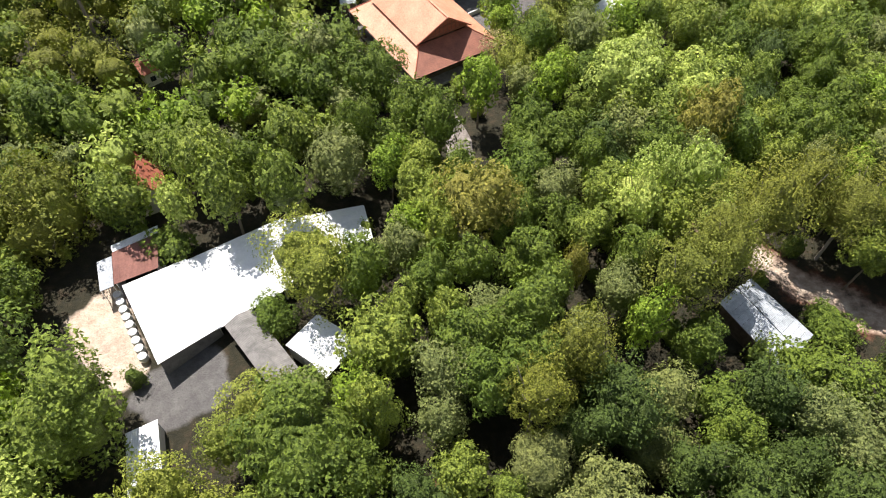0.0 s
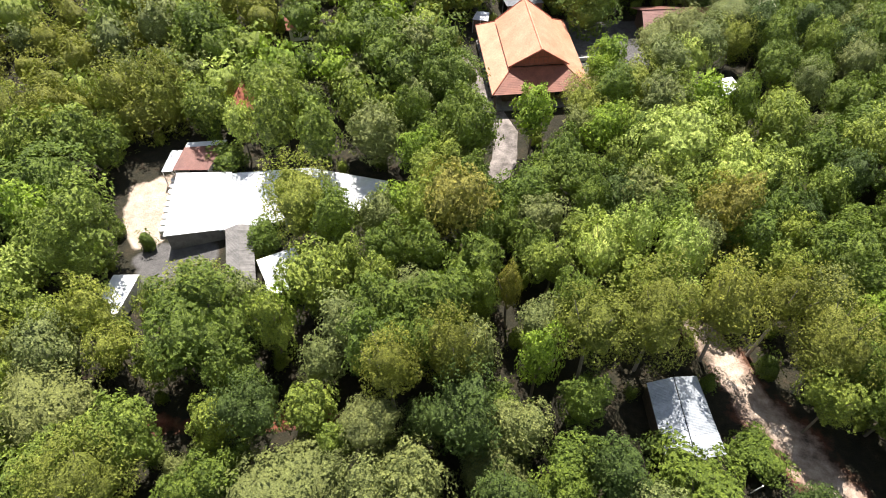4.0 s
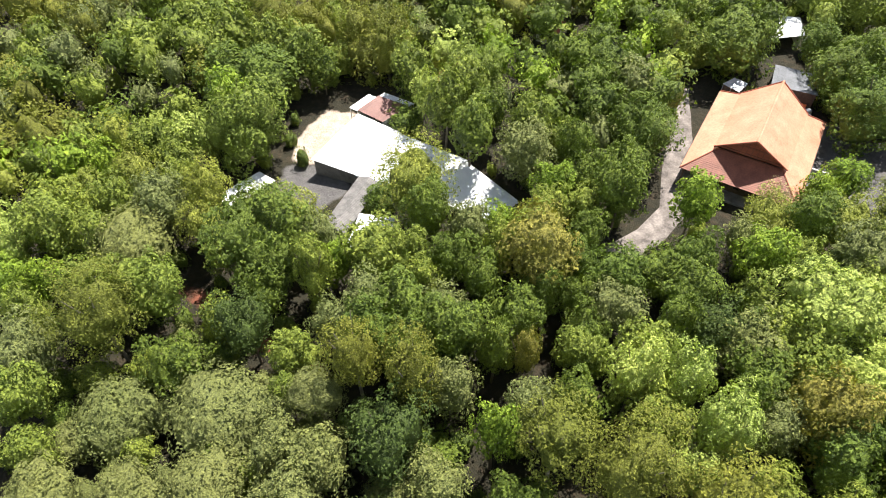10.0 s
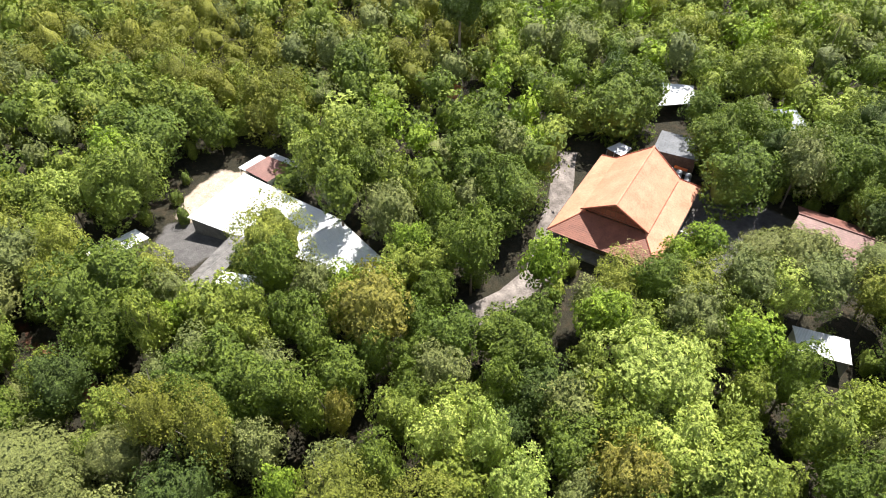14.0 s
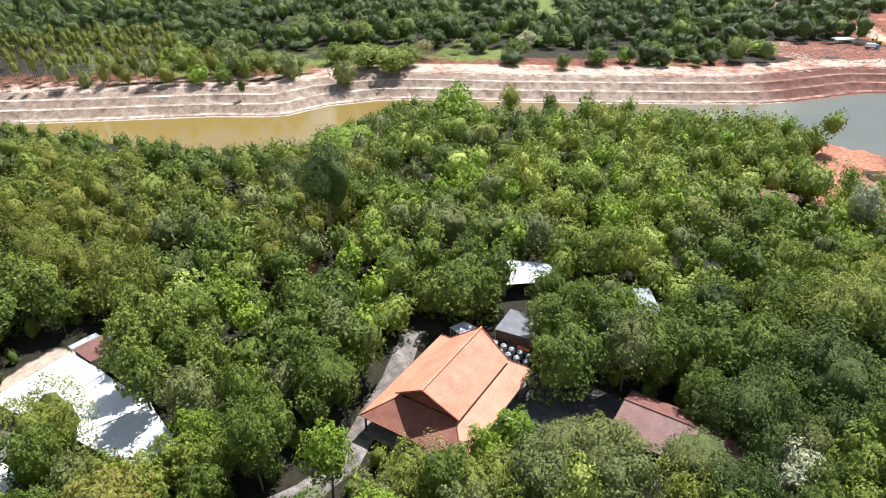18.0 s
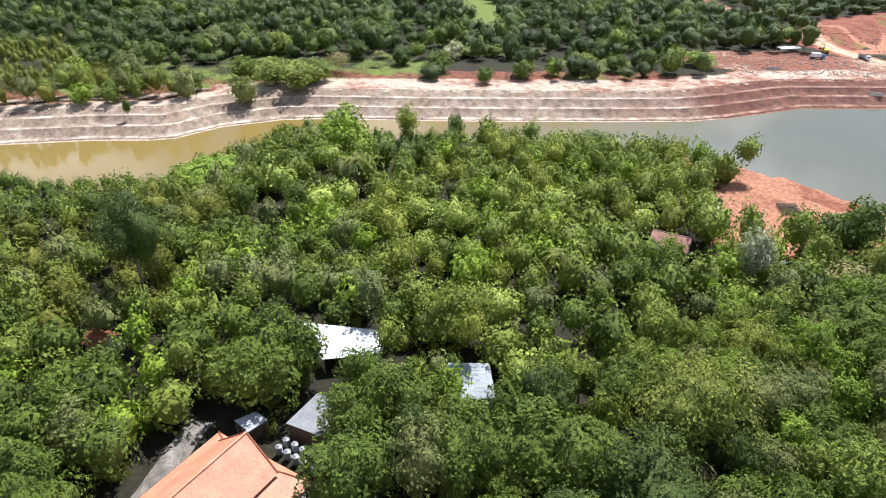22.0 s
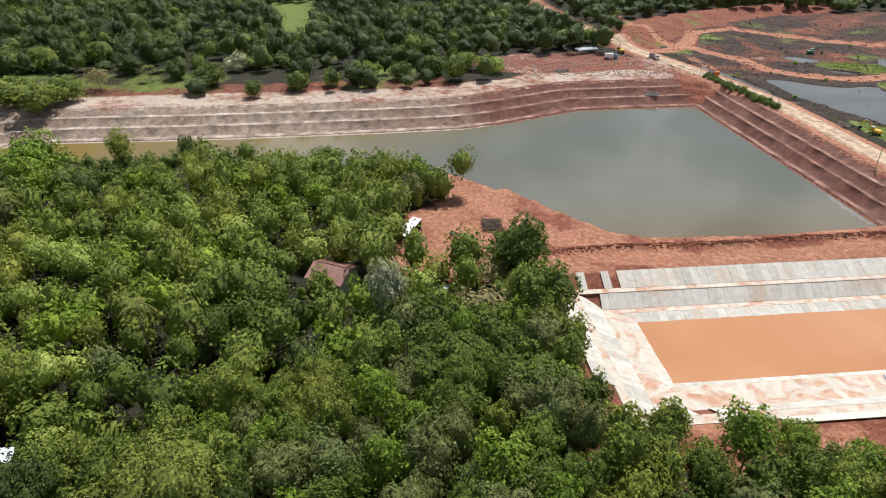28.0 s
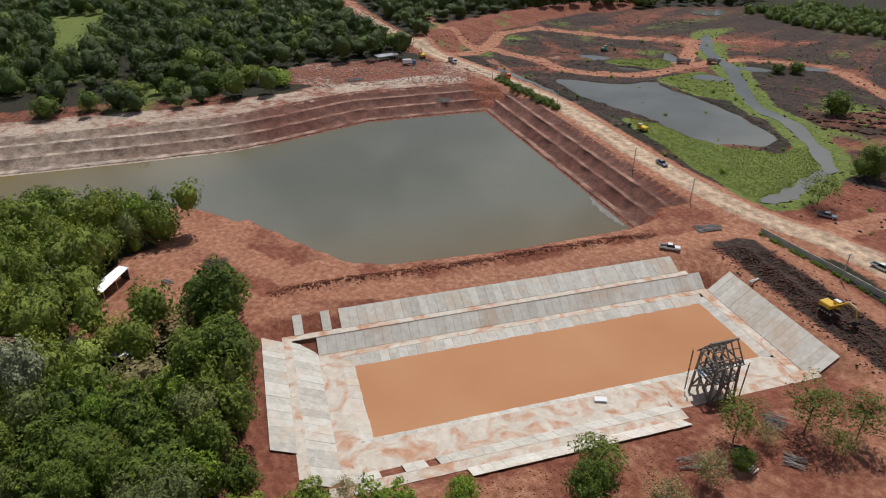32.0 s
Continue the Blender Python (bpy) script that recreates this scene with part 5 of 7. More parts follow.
def kind_at(x, y, r):
    n = noise.noise(Vector((x / 34, y / 34, 3.0)))
    if x < -62 and y < 125 or x < -95 and y < 150:
        return r.choice(["Y", "L", "Y", "G", "Y"]) if n > -0.2 else r.choice(["L", "L", "G", "D"])
    if x < -15 and y < 36:
        return r.choice(["L", "P", "F", "L", "V"])
    if x > 5 and y < 26:
        return r.choice(["M", "K", "D", "K"])
    if x >= -8 and y > 130:
        return r.choice(["D", "D", "G", "K", "L"]) if y < 200 else r.choice(["L", "D", "L", "V", "F", "G"])
    if x > 12 and y < 52:
        return r.choice(["D", "K", "K", "G"])
    if y > 165 and x > -110:
        return r.choice(["L", "V", "L", "P", "F", "L"]) if n > -0.15 else r.choice(["L", "L", "D", "G"])
    if n > 0.18:
        return r.choice(["D", "D", "L", "K"])
    if n < -0.2:
        return r.choice(["L", "G", "L", "P", "D"])
    return r.choice(["D", "L", "D", "L", "G", "V"])


pick = random.Random(3)
placed = scatter(-90, 120, -10, 285, 5.2, near_wood, taken, 21)
for i, (x, y) in enumerate(placed):
    edge_low = 1.0
    r = pick.uniform(3.4, 5.7)
    edge_low *= 0.62 + 0.38 * min(1.0, float(line_dist(np.array([x]), np.array([y]), LAKE, True)[0][0]) / 48)
    tree(kind_at(x, y, pick), x, y, r, (pick.uniform(11.0, 16.5) + 1.2 * (r - 3.9)) * edge_low, i)
low = scatter(-18, 28, -12, 28, 4.3, lambda x, y: in_poly(x, y, GLADES[-1]) & ~open_ground(x, y), taken, 24)
for i, (x, y) in enumerate(low):
    tree(pick.choice(["M", "G", "D", "L"]), x, y, pick.uniform(2.4, 3.4), pick.uniform(5.5, 8.5), i)


def joined_wood(name, places, kinds, detail, radii, tops, label, seed):
    """Many trees that nobody could count, as one mesh a leaf colour."""
    r = np.random.default_rng(seed)
    lots = {}
    for x, y in places:
        lots.setdefault(kinds(x, y), []).append((x, y))
    for kind, pts in lots.items():
        protos = [full_crown(kind, 500 + 17 * q + ord(kind), detail) for q in range(4)]
        px = np.array(pts)
        z = height(px[:, 0], px[:, 1])
        vs, fs, base = [], [], 0
        for k, (x, y) in enumerate(pts):
            v, f = protos[k % 4]
            rad, top = r.uniform(*radii), r.uniform(*tops)
            a = r.uniform(0, 6.28)
            m = np.array([[math.cos(a), -math.sin(a), 0], [math.sin(a), math.cos(a), 0], [0, 0, 1]])
            half = min(rad * FORM[kind][6] * 1.1, top * 0.60)
            q = (v * np.array([rad, rad, half / FORM[kind][6]])) @ m.T + np.array([x, y, z[k] + top - half])
            vs.append(q)
            fs.append(f + base)
            base += len(q)
        ob = raw(name, np.concatenate(vs), np.concatenate(fs), [LEAF[kind]], smooth=True)
        tagged(ob, label, "woodland", kind="stuff")


rest = scatter(-270, 150, -70, 345, 5.9, lambda x, y: ~open_ground(x, y) & ~glade(x, y) & ~near_wood(x, y) & (x - 1.2 * y > -420) & ((x < -60) | (y < 290)), taken + [(x, y, 5.0) for x, y in placed], 22)
joined_wood("woodland", rest, lambda x, y: kind_at(x, y, pick), 0.2, (3.4, 6.4), (8.5, 16.5), "dense mixed broadleaf woodland with closed crowns", 31)


FAR_REACH = [(-560, -20), (-560, 420), (-420, 680), (-180, 960), (-90, 960), (-150, 500), (-120, 300), (-240, -20)]


PLANTATION = [(-284, -15), (-272, 30), (-258, 92), (-300, 104), (-345, 100), (-372, -15)]


def far_wood(x, y):
    d, w = line_dist(x, y, LAKE, True)
    n = wobble(x, y, 31.0) + 0.6 * wobble(x, y, 13.0)
    meadow = in_poly(x, y, MEADOW) | in_poly(x, y, PADDY)
    thin = (d < 82) | meadow
    n = np.where(meadow, n - 0.5, n - 0.1)
    thin = thin & ~in_poly(x, y, PLANTATION)
    return ~in_poly(x, y, PLANTATION) & ~open_ground(x, y) & (~thin | (n > 0.55)) & ((x < -120) & (y > 1.0 * x + 250) | (y > 500) & (x < -150) | (x < -245)) & in_poly(x, y, FAR_REACH)


far = scatter(-760, -100, -20, 950, 8.8, far_wood, [], 23)
far = [(x, y) for x, y in far if all((x - g[1]) ** 2 + (y - g[2]) ** 2 > 60 for g in GROVES) and not (x > -110 and y < 480)]
joined_wood("far_woodland", far, lambda x, y: pick.choice(["E", "E", "E", "D", "E", "K"]), 0.12, (3.8, 9.0), (6, 18), "far woodland of mixed green trees beyond the lake", 32)
slim = scatter(-380, -250, -20, 110, 5.2, lambda x, y: in_poly(x, y, PLANTATION), [], 25)
joined_wood("plantation", slim, lambda x, y: "Y", 0.11, (1.7, 2.6), (13, 17), "plantation of slender olive-leaved trees across the lake", 33)
px = np.array(slim)
ring = np.array([(0.16, 0, 0), (0, 0.16, 0), (-0.16, 0, 0), (0, -0.16, 0), (0.1, 0, 8), (0, 0.1, 8), (-0.1, 0, 8), (0, -0.1, 8)])
side = np.array([(0, 1, 5, 4), (1, 2, 6, 5), (2, 3, 7, 6), (3, 0, 4, 7)])
stems = ring[None] + np.column_stack([px, height(px[:, 0], px[:, 1])])[:, None]
tagged(raw("plantation_trunks", stems.reshape(-1, 3), (side[None] + 8 * np.arange(len(px))[:, None, None]).reshape(-1, 4), [PALE_BARK]), "pale slim trunks in rows under the plantation", "trunks", kind="stuff")


# ---------------------------------------------------------------- buildings
def sheet_roof(parent, a, b, c, d, sheets, mat, name="roof_sheet", thick=0.05):
    """Ribbed sheets side by side; a-b is the upper edge, d-c the lower one."""
    a, b, c, d = Vector(a), Vector(b), Vector(c), Vector(d)
    for k in range(sheets):
        t0, t1 = k / sheets + 0.001, (k + 1) / sheets - 0.001
        bm = bmesh.new()
        ribs = 5
        rows = []
        for j in range(ribs * 2 + 1):
            t = t0 + (t1 - t0) * j / (ribs * 2)
            up = 0.045 if j % 2 else 0.0
            rows.append((a.lerp(b, t) + Vector((0, 0, up)), d.lerp(c, t) + Vector((0, 0, up))))
        top = [(bm.verts.new(p), bm.verts.new(q)) for p, q in rows]
        for j in range(ribs * 2):
            bm.faces.new((top[j][0], top[j][1], top[j + 1][1], top[j + 1][0]))
        low = [bm.verts.new(v.co - Vector((0, 0, thick))) for v in (top[0][0], top[0][1], top[-1][1], top[-1][0])]
        bm.faces.new(low[::-1])
        for i, (p, q) in enumerate(((top[0][0], top[0][1]), (top[0][1], top[-1][1]), (top[-1][1], top[-1][0]), (top[-1][0], top[0][0]))):
            bm.faces.new((q, p, low[i], low[(i + 1) % 4]))
        bmesh.ops.recalc_face_normals(bm, faces=bm.faces)
        part(name, bm, mat, parent)


def tile_slope(parent, a, b, c, d, courses, mat, name="roof_slope"):
    """One slope of overlapping tile courses from the upper edge a-b to the lower edge d-c, each course a small step."""
    a, b, c, d = Vector(a), Vector(b), Vector(c), Vector(d)
    bm = bmesh.new()
    up = ((b + a) - (c + d)).cross(b - a)
    up.normalize()
    if up.z < 0:
        up = -up
    rows = []
    for k in range(courses):
        rows += [(k / courses, 0.0), ((k + 1) / courses, 0.035)]
    rows.append((1.0, -0.12))
    line = [(bm.verts.new(a.lerp(d, t) + up * o), bm.verts.new(b.lerp(c, t) + up * o)) for t, o in rows]
    line.append((bm.verts.new(a - up * 0.12), bm.verts.new(b - up * 0.12)))
    for p, q in zip(line, line[1:] + line[:1]):
        bm.faces.new((p[0], p[1], q[1], q[0]))
    bm.faces.new([p[0] for p in line])
    bm.faces.new([p[1] for p in line][::-1])
    bmesh.ops.recalc_face_normals(bm, faces=bm.faces)
    return part(name, bm, mat, parent)


def ridge_cap(parent, a, b, mat, r=0.16):
    bm = bmesh.new()
    tube(bm, a, b, r, r, 8)
    return part("ridge_cap", bm, mat, parent)


def bars(parent, name, ends, r, mat, sides=6):
    for a, b in ends:
        bm = bmesh.new()
        tube(bm, a, b, r, r, sides)
        part(name, bm, mat, parent)


def wall_with_openings(parent, a, b, z0, z1, mat, n, thick=0.2, low=0.9, high=2.1):
    """A wall from a to b with n window openings, built of pieces; each opening gets a frame and a pane."""
    a, b = Vector((*a, 0)), Vector((*b, 0))
    length = (b - a).length
    ang = math.atan2(b.y - a.y, b.x - a.x)
    m = Matrix.Translation((a.x, a.y, 0)) @ Matrix.Rotation(ang, 4, "Z")
    bm = bmesh.new()
    w = 1.1
    gap = (length - n * w) / (n + 1)
    x = 0.0
    for k in range(2 * n + 1):
        span = gap if k % 2 == 0 else w
        for z_lo, z_hi in ((z0, z0 + low), (z0 + low, z0 + high), (z0 + high, z1)):
            if k % 2 == 0 or z_lo != z0 + low:
                box(bm, x + span / 2, 0, (z_lo + z_hi) / 2, span, thick, z_hi - z_lo, m)
        x += span
    bmesh.ops.remove_doubles(bm, verts=bm.verts, dist=0.002)
    part("wall", bm, mat, parent)
    for k in range(n):
        cx = gap + w / 2 + k * (gap + w)
        win = part("window", one_box(cx, 0, z0 + (low + high) / 2, w - 0.1, 0.03, high - low - 0.1, m), GLASS, parent)
        bm = bmesh.new()
        for sx in (-1, 0, 1):
            box(bm, cx + sx * (w / 2 - 0.03), 0, z0 + (low + high) / 2, 0.06, 0.08, high - low, m)
        for sz in (low, high):
            box(bm, cx, 0, z0 + sz, w, 0.08, 0.06, m)
        part("window_frame", bm, DARK_WOOD_AND_SHADE, win)


def great_hall():
    """Temple hall: steep upper gable over a lower skirt roof."""
    hall = empty("temple_hall", pose(-4.3, 118.0, 0, 0, 0, -57.3), "temple hall with a two-tier orange tiled roof and carved gable", "hall")
    ez, uz, rz = 4.0, 6.7, 11.4
    for s in (-1, 1):
        tile_slope(hall, (-10.8, 0, rz), (9.8, 0, rz), (8.4, s * 6.4, uz), (-10.2, s * 6.4, uz), 22, ORANGE_TILE)
        tile_slope(hall, (-10.6, s * 5.6, uz - 0.35), (8.0, s * 5.6, uz - 0.35), (14.0, s * 10.4, ez), (-13.2, s * 10.4, ez), 14, ORANGE_TILE)
        bars(hall, "bargeboard", [((9.8, 0, rz + 0.1), (8.4, s * 6.5, uz)), ((-10.8, 0, rz + 0.1), (-10.2, s * 6.5, uz))], 0.14, RED_TILE)
        bars(hall, "hip_cap", [((8.0, s * 5.6, uz - 0.3), (14.0, s * 10.4, ez + 0.1)), ((-10.6, s * 5.6, uz - 0.3), (-13.2, s * 10.4, ez + 0.1))], 0.12, RED_TILE)
        bars(hall, "gutter", [((-13.2, s * 10.45, ez - 0.1), (14.0, s * 10.45, ez - 0.1))], 0.09, DARK_WOOD_AND_SHADE)
    # the front skirt is a darker red than the other slopes
    tile_slope(hall, (8.0, -5.6, uz - 0.35), (8.0, 5.6, uz - 0.35), (14.0, 10.4, ez), (14.0, -10.4, ez), 16, DARK_RED_TILE, "front_skirt")
    tile_slope(hall, (-10.6, 5.6, uz - 0.35), (-10.6, -5.6, uz - 0.35), (-13.2, -10.4, ez), (-13.2, 10.4, ez), 8, ORANGE_TILE, "rear_skirt")
    ridge_cap(hall, (-10.9, 0, rz + 0.08), (9.9, 0, rz + 0.08), ORANGE_TILE, 0.2)
    for x, s in ((8.1, 1), (-9.9, -1)):
        bm = bmesh.new()
        p = [(x, -5.9, uz), (x, 5.9, uz), (x, 0, rz - 0.3)]
        q = [(x - 0.2 * s, *v[1:]) for v in p]
        a, b = [bm.verts.new(v) for v in p], [bm.verts.new(v) for v in q]
        bm.faces.new(a), bm.faces.new(b[::-1])
        for i in range(3):
            bm.faces.new((a[(i + 1) % 3], a[i], b[i], b[(i + 1) % 3]))
        bmesh.ops.recalc_face_normals(bm, faces=bm.faces)
        gable = part("gable", bm, RED_TILE, hall, "dark red carved timber gable")
        bm = bmesh.new()
        for k in range(-4, 5):
            h = (1 - abs(k) / 5.2) * (rz - uz - 0.9)
            box(bm, x + 0.04 * s, k * 0.95, uz + 0.3 + h / 2, 0.12, 0.16, h)
        box(bm, x + 0.06 * s, 0, uz + 0.35, 0.16, 10.0, 0.3)
        box(bm, x + 0.06 * s, 0, uz + 1.9, 0.14, 5.4, 0.2)
        part("carving", bm, DARK_RED_TILE, gable, "carved strips")
    # walls and columns: the shade under the eaves is put into their dark colour
    for s in (-1, 1):
        wall_with_openings(hall, (-10, s * 7.6), (11, s * 7.6), 0, 4.7, DARK_WOOD_AND_SHADE, 6)
    wall_with_openings(hall, (-10, -7.6), (-10, 7.6), 0, 4.7, DARK_WOOD_AND_SHADE, 3)
    wall_with_openings(hall, (11, -7.6), (11, 7.6), 0, 4.7, DARK_WOOD_AND_SHADE, 3)
    for x in (-12.3, -8, -3.5, 1, 5.5, 9.5, 13.2):
        for s in (-1, 1):
            bm = bmesh.new()
            tube(bm, (x, s * 9.7, 0), (x, s * 9.7, ez + 0.2), 0.22, 0.18, 10)
            box(bm, x, s * 9.7, 0.15, 0.6, 0.6, 0.3)
            part("column", bm, DARK_WOOD_AND_SHADE, hall)
    # plinth coloured dark grey to stand in for the shade at its foot
    part("plinth", one_box(0.4, 0, -0.1, 27.0, 20.4, 0.5, bevel=0.05), FIBRE_AND_SHADE, hall)


great_hall()


def tiled_wing():
    """Long brown building beside the hall."""
    w = empty("dining_hall", pose(22.2, 148.6, 0, 0, 0, 31.0), "long low building with a dark brown tiled roof in dappled shade", "building")
    for s in (-1, 1):
        tile_slope(w, (-10.5, 0, 6.4), (11.5, 0, 6.4), (12.0, s * 6.3, 3.6), (-11.0, s * 6.3, 3.6), 16, BROWN_METAL)
        # walls darkened in colour for the shade they stand in
        wall_with_openings(w, (-9.5, s * 5.2), (10.5, s * 5.2), 0, 3.9, DARK_WOOD_AND_SHADE, 7)
    ridge_cap(w, (-10.6, 0, 6.45), (11.6, 0, 6.45), BROWN_METAL)
    for x in (-9.5, 10.5):
        bm = bmesh.new()
        slab(bm, [(x, -5.2, 3.9), (x, 0, 6.2), (x, 5.2, 3.9), (x, 5.2, 0.0), (x, -5.2, 0.0)], 0.001)
        bmesh.ops.translate(bm, verts=bm.verts, vec=(0, 0, 0))
        for v in list(bm.verts)[5:]:
            v.co.x += 0.2
        bmesh.ops.recalc_face_normals(bm, faces=bm.faces)
        part("end_wall", bm, DARK_WOOD_AND_SHADE, w)


tiled_wing()


def posts_under(parent, pts, z1, r=0.09, mat=None):
    for x, y in pts:
        z0 = float(height(np.array([x]), np.array([y]))[0])
        bm = bmesh.new()
        tube(bm, (x, y, z0 - 0.3), (x, y, z1), r, r, 8)
        part("post", bm, mat or STEEL, parent)


def sheet_shed(name, label, a, b, c, d, z_up, z_low, sheets, mat, walls=(), wall_mat=None, inset=0.5):
    """An open or part-walled shelter under one plane of ribbed sheets; a-b is the upper edge, c and d the lower corners."""
    s = empty(name, Matrix(), label, "shed")
    sheet_roof(s, (*a, z_up), (*b, z_up), (*c, z_low), (*d, z_low), sheets, mat)
    mid = ((a[0] + b[0] + c[0] + d[0]) / 4, (a[1] + b[1] + c[1] + d[1]) / 4)
    pull = lambda p, k=0.92: (mid[0] + (p[0] - mid[0]) * k, mid[1] + (p[1] - mid[1]) * k)
    posts_under(s, [pull(p) for p in (a, b, c, d)] + [pull(((a[0] + d[0]) / 2, (a[1] + d[1]) / 2)), pull(((b[0] + c[0]) / 2, (b[1] + c[1]) / 2))], min(z_low, z_up) - 0.06)
    bars(s, "purlin", [((*pull((a[0] + (d[0] - a[0]) * t, a[1] + (d[1] - a[1]) * t), 0.97), z_up + (z_low - z_up) * t - 0.12), (*pull((b[0] + (c[0] - b[0]) * t, b[1] + (c[1] - b[1]) * t), 0.97), z_up + (z_low - z_up) * t - 0.12)) for t in (0.05, 0.35, 0.65, 0.95)], 0.05, STEEL)
    corners = [a, b, c, d]
    zs = [z_up, z_up, z_low, z_low]
    for k in walls:
        p, q = pull(corners[k], 0.93), pull(corners[(k + 1) % 4], 0.93)
        z0 = float(height(np.array([(p[0] + q[0]) / 2]), np.array([(p[1] + q[1]) / 2]))[0])
        bm = bmesh.new()
        e = Vector((q[0] - p[0], q[1] - p[1], 0)).normalized().cross(Vector((0, 0, 1))) * 0.12
        lo = [bm.verts.new((p[0], p[1], z0 - 0.2)), bm.verts.new((q[0], q[1], z0 - 0.2)), bm.verts.new((q[0], q[1], zs[(k + 1) % 4] - 0.2)), bm.verts.new((p[0], p[1], zs[k] - 0.2))]
        hi = [bm.verts.new(v.co + e) for v in lo]
        bm.faces.new(lo), bm.faces.new(hi[::-1])
        for i in range(4):
            bm.faces.new((lo[(i + 1) % 4], lo[i], hi[i], hi[(i + 1) % 4]))
        bmesh.ops.recalc_face_normals(bm, faces=bm.faces)
        part("wall", bm, wall_mat or WALL, s)
    return s


# the walls' dark grey stands in for the shade under the roof
sheet_shed("kitchen_roof", "large shelter under bright white sheet-metal roofing", (-49.2, 54.3), (-40.2, 41.0), (-33.0, 47.8), (-41.2, 60.2), 2.2, 1.0, 14, WHITE_METAL, (0, 1), FIBRE_AND_SHADE)
sheet_shed("meeting_shelter", "wide white metal roof dappled with tree shade", (-41.9, 59.7), (-33.7, 47.3), (-24.0, 54.0), (-27.0, 68.0), 0.72, 1.7, 12, WHITE_METAL, (2,))
sheet_shed("side_shelter", "grey-white metal roof under overhanging trees", (-27.6, 67.6), (-24.8, 54.4), (-11.5, 64.5), (-13.5, 71.5), 1.5, 1.0, 11, WHITE_METAL)
sheet_shed("brown_lean_to", "lean-to with a dull red-brown metal roof", (-52.4, 60.2), (-46.2, 64.2), (-44.6, 57.8), (-50.6, 54.6), 2.6, 2.0, 7, BROWN_METAL, (1, 3))
sheet_shed("white_awning", "narrow white metal awning along the lean-to", (-53.2, 61.8), (-46.8, 66.0), (-46.2, 64.4), (-52.4, 60.4), 2.3, 2.5, 7, WHITE_METAL)
sheet_shed("blue_awning", "small pale blue corner awning", (-54.6, 58.8), (-52.6, 60.0), (-50.8, 54.6), (-52.6, 53.6), 2.0, 1.6, 2, GREY_METAL)
walk_roof = sheet_shed("covered_walkway", "walkway under a low gable of weathered grey fibre-cement sheets", (-30.6, 49.2), (-21.6, 38.6), (-19.8, 40.1), (-28.8, 50.7), 2.2, 1.5, 9, FIBRE_AND_SHADE)
sheet_roof(walk_roof, (-21.6, 38.6, 2.2), (-30.6, 49.2, 2.2), (-32.4, 47.7, 1.5), (-23.4, 37.1, 1.5), 9, FIBRE_AND_SHADE)
hut = sheet_shed("dormitory", "small building with a shallow white hipped roof", (-22.6, 44.0), (-18.6, 49.2), (-14.2, 46.0), (-18.2, 40.8), 2.4, 2.9, 5, WHITE_METAL, (0, 1, 2, 3))
sheet_roof(hut, (-18.2, 40.8, 2.85), (-14.2, 46.0, 2.85), (-13.0, 43.2, 2.3), (-16.4, 38.6, 2.3), 5, WHITE_METAL)
sheet_shed("store_roof", "low white metal roof beside the big tree", (-42.4, 31.4), (-38.6, 33.4), (-35.4, 24.0), (-39.4, 22.0), 1.2, 1.2, 4, WHITE_METAL, (0, 1, 2, 3))
sheet_shed("open_shed", "open shed under a long bluish grey metal roof in leaf shade", (41.0, 50.6), (47.0, 39.6), (49.8, 42.0), (44.0, 52.8), 3.3, 3.9, 11, GREY_METAL, (0,), DARK_WOOD_AND_SHADE)
sheet_shed("open_shed", "far half of the long grey metal shed roof", (44.1, 52.9), (49.9, 42.1), (53.2, 45.2), (47.0, 55.0), 3.9, 3.2, 11, GREY_METAL)
# this roof's dark grey stands in for the shade of the trees round it
sheet_shed("back_kitchen", "metal roof behind the hall, tree shade put into its dark grey", (-16.9, 134.2), (-9.6, 140.0), (-16.6, 146.0), (-22.6, 141.5), 4.2, 3.5, 10, SHADED_METAL, (0, 2), DARK_WOOD_AND_SHADE)
sheet_shed("cloister_roof", "white metal roof half hidden among tall trees", (-44.2, 145.0), (-33.4, 159.6), (-27.8, 155.6), (-31.2, 145.0), 4.4, 3.8, 12, WHITE_METAL, (1, 3))
sheet_shed("rest_house", "grey-white metal roof in a clearing of tall trees", (-18.6, 166.4), (-14.8, 173.6), (-6.8, 170.4), (-9.6, 164.0), 4.4, 3.4, 8, GREY_METAL, (0, 2))
sheet_shed("wash_house", "white metal roof under mango trees", (31.0, 123.6), (37.0, 129.4), (40.4, 126.4), (35.0, 121.0), 4.2, 3.6, 7, WHITE_METAL, (1, 3))
sheet_shed("tool_shed", "small dark tin shed behind the hall", (-22.4, 126.4), (-23.0, 130.4), (-20.4, 131.8), (-19.0, 128.0), 3.4, 3.0, 3, GREY_METAL, (0, 1, 2, 3), DARK_WOOD_AND_SHADE)
sheet_shed("yard_shed", "white tin shed at the edge of the red earth yard", (-53.0, 273.6), (-50.4, 275.0), (-44.6, 266.4), (-48.4, 265.4), 3.0, 2.3, 4, WHITE_METAL, (0,), DARK_WOOD_AND_SHADE)
sheet_shed("yard_shelter", "low white sheet roof among the yard's trees", (-22.6, 257.4), (-18.2, 262.4), (-17.0, 261.0), (-21.2, 256.2), 2.4, 2.2, 4, WHITE_METAL)
sheet_shed("farm_hut", "far white tin-roofed farm hut across the lake", (-321.0, 194.0), (-316.5, 204.0), (-309.0, 202.0), (-312.0, 192.0), 3.8, 2.8, 5, WHITE_METAL, (0, 2))
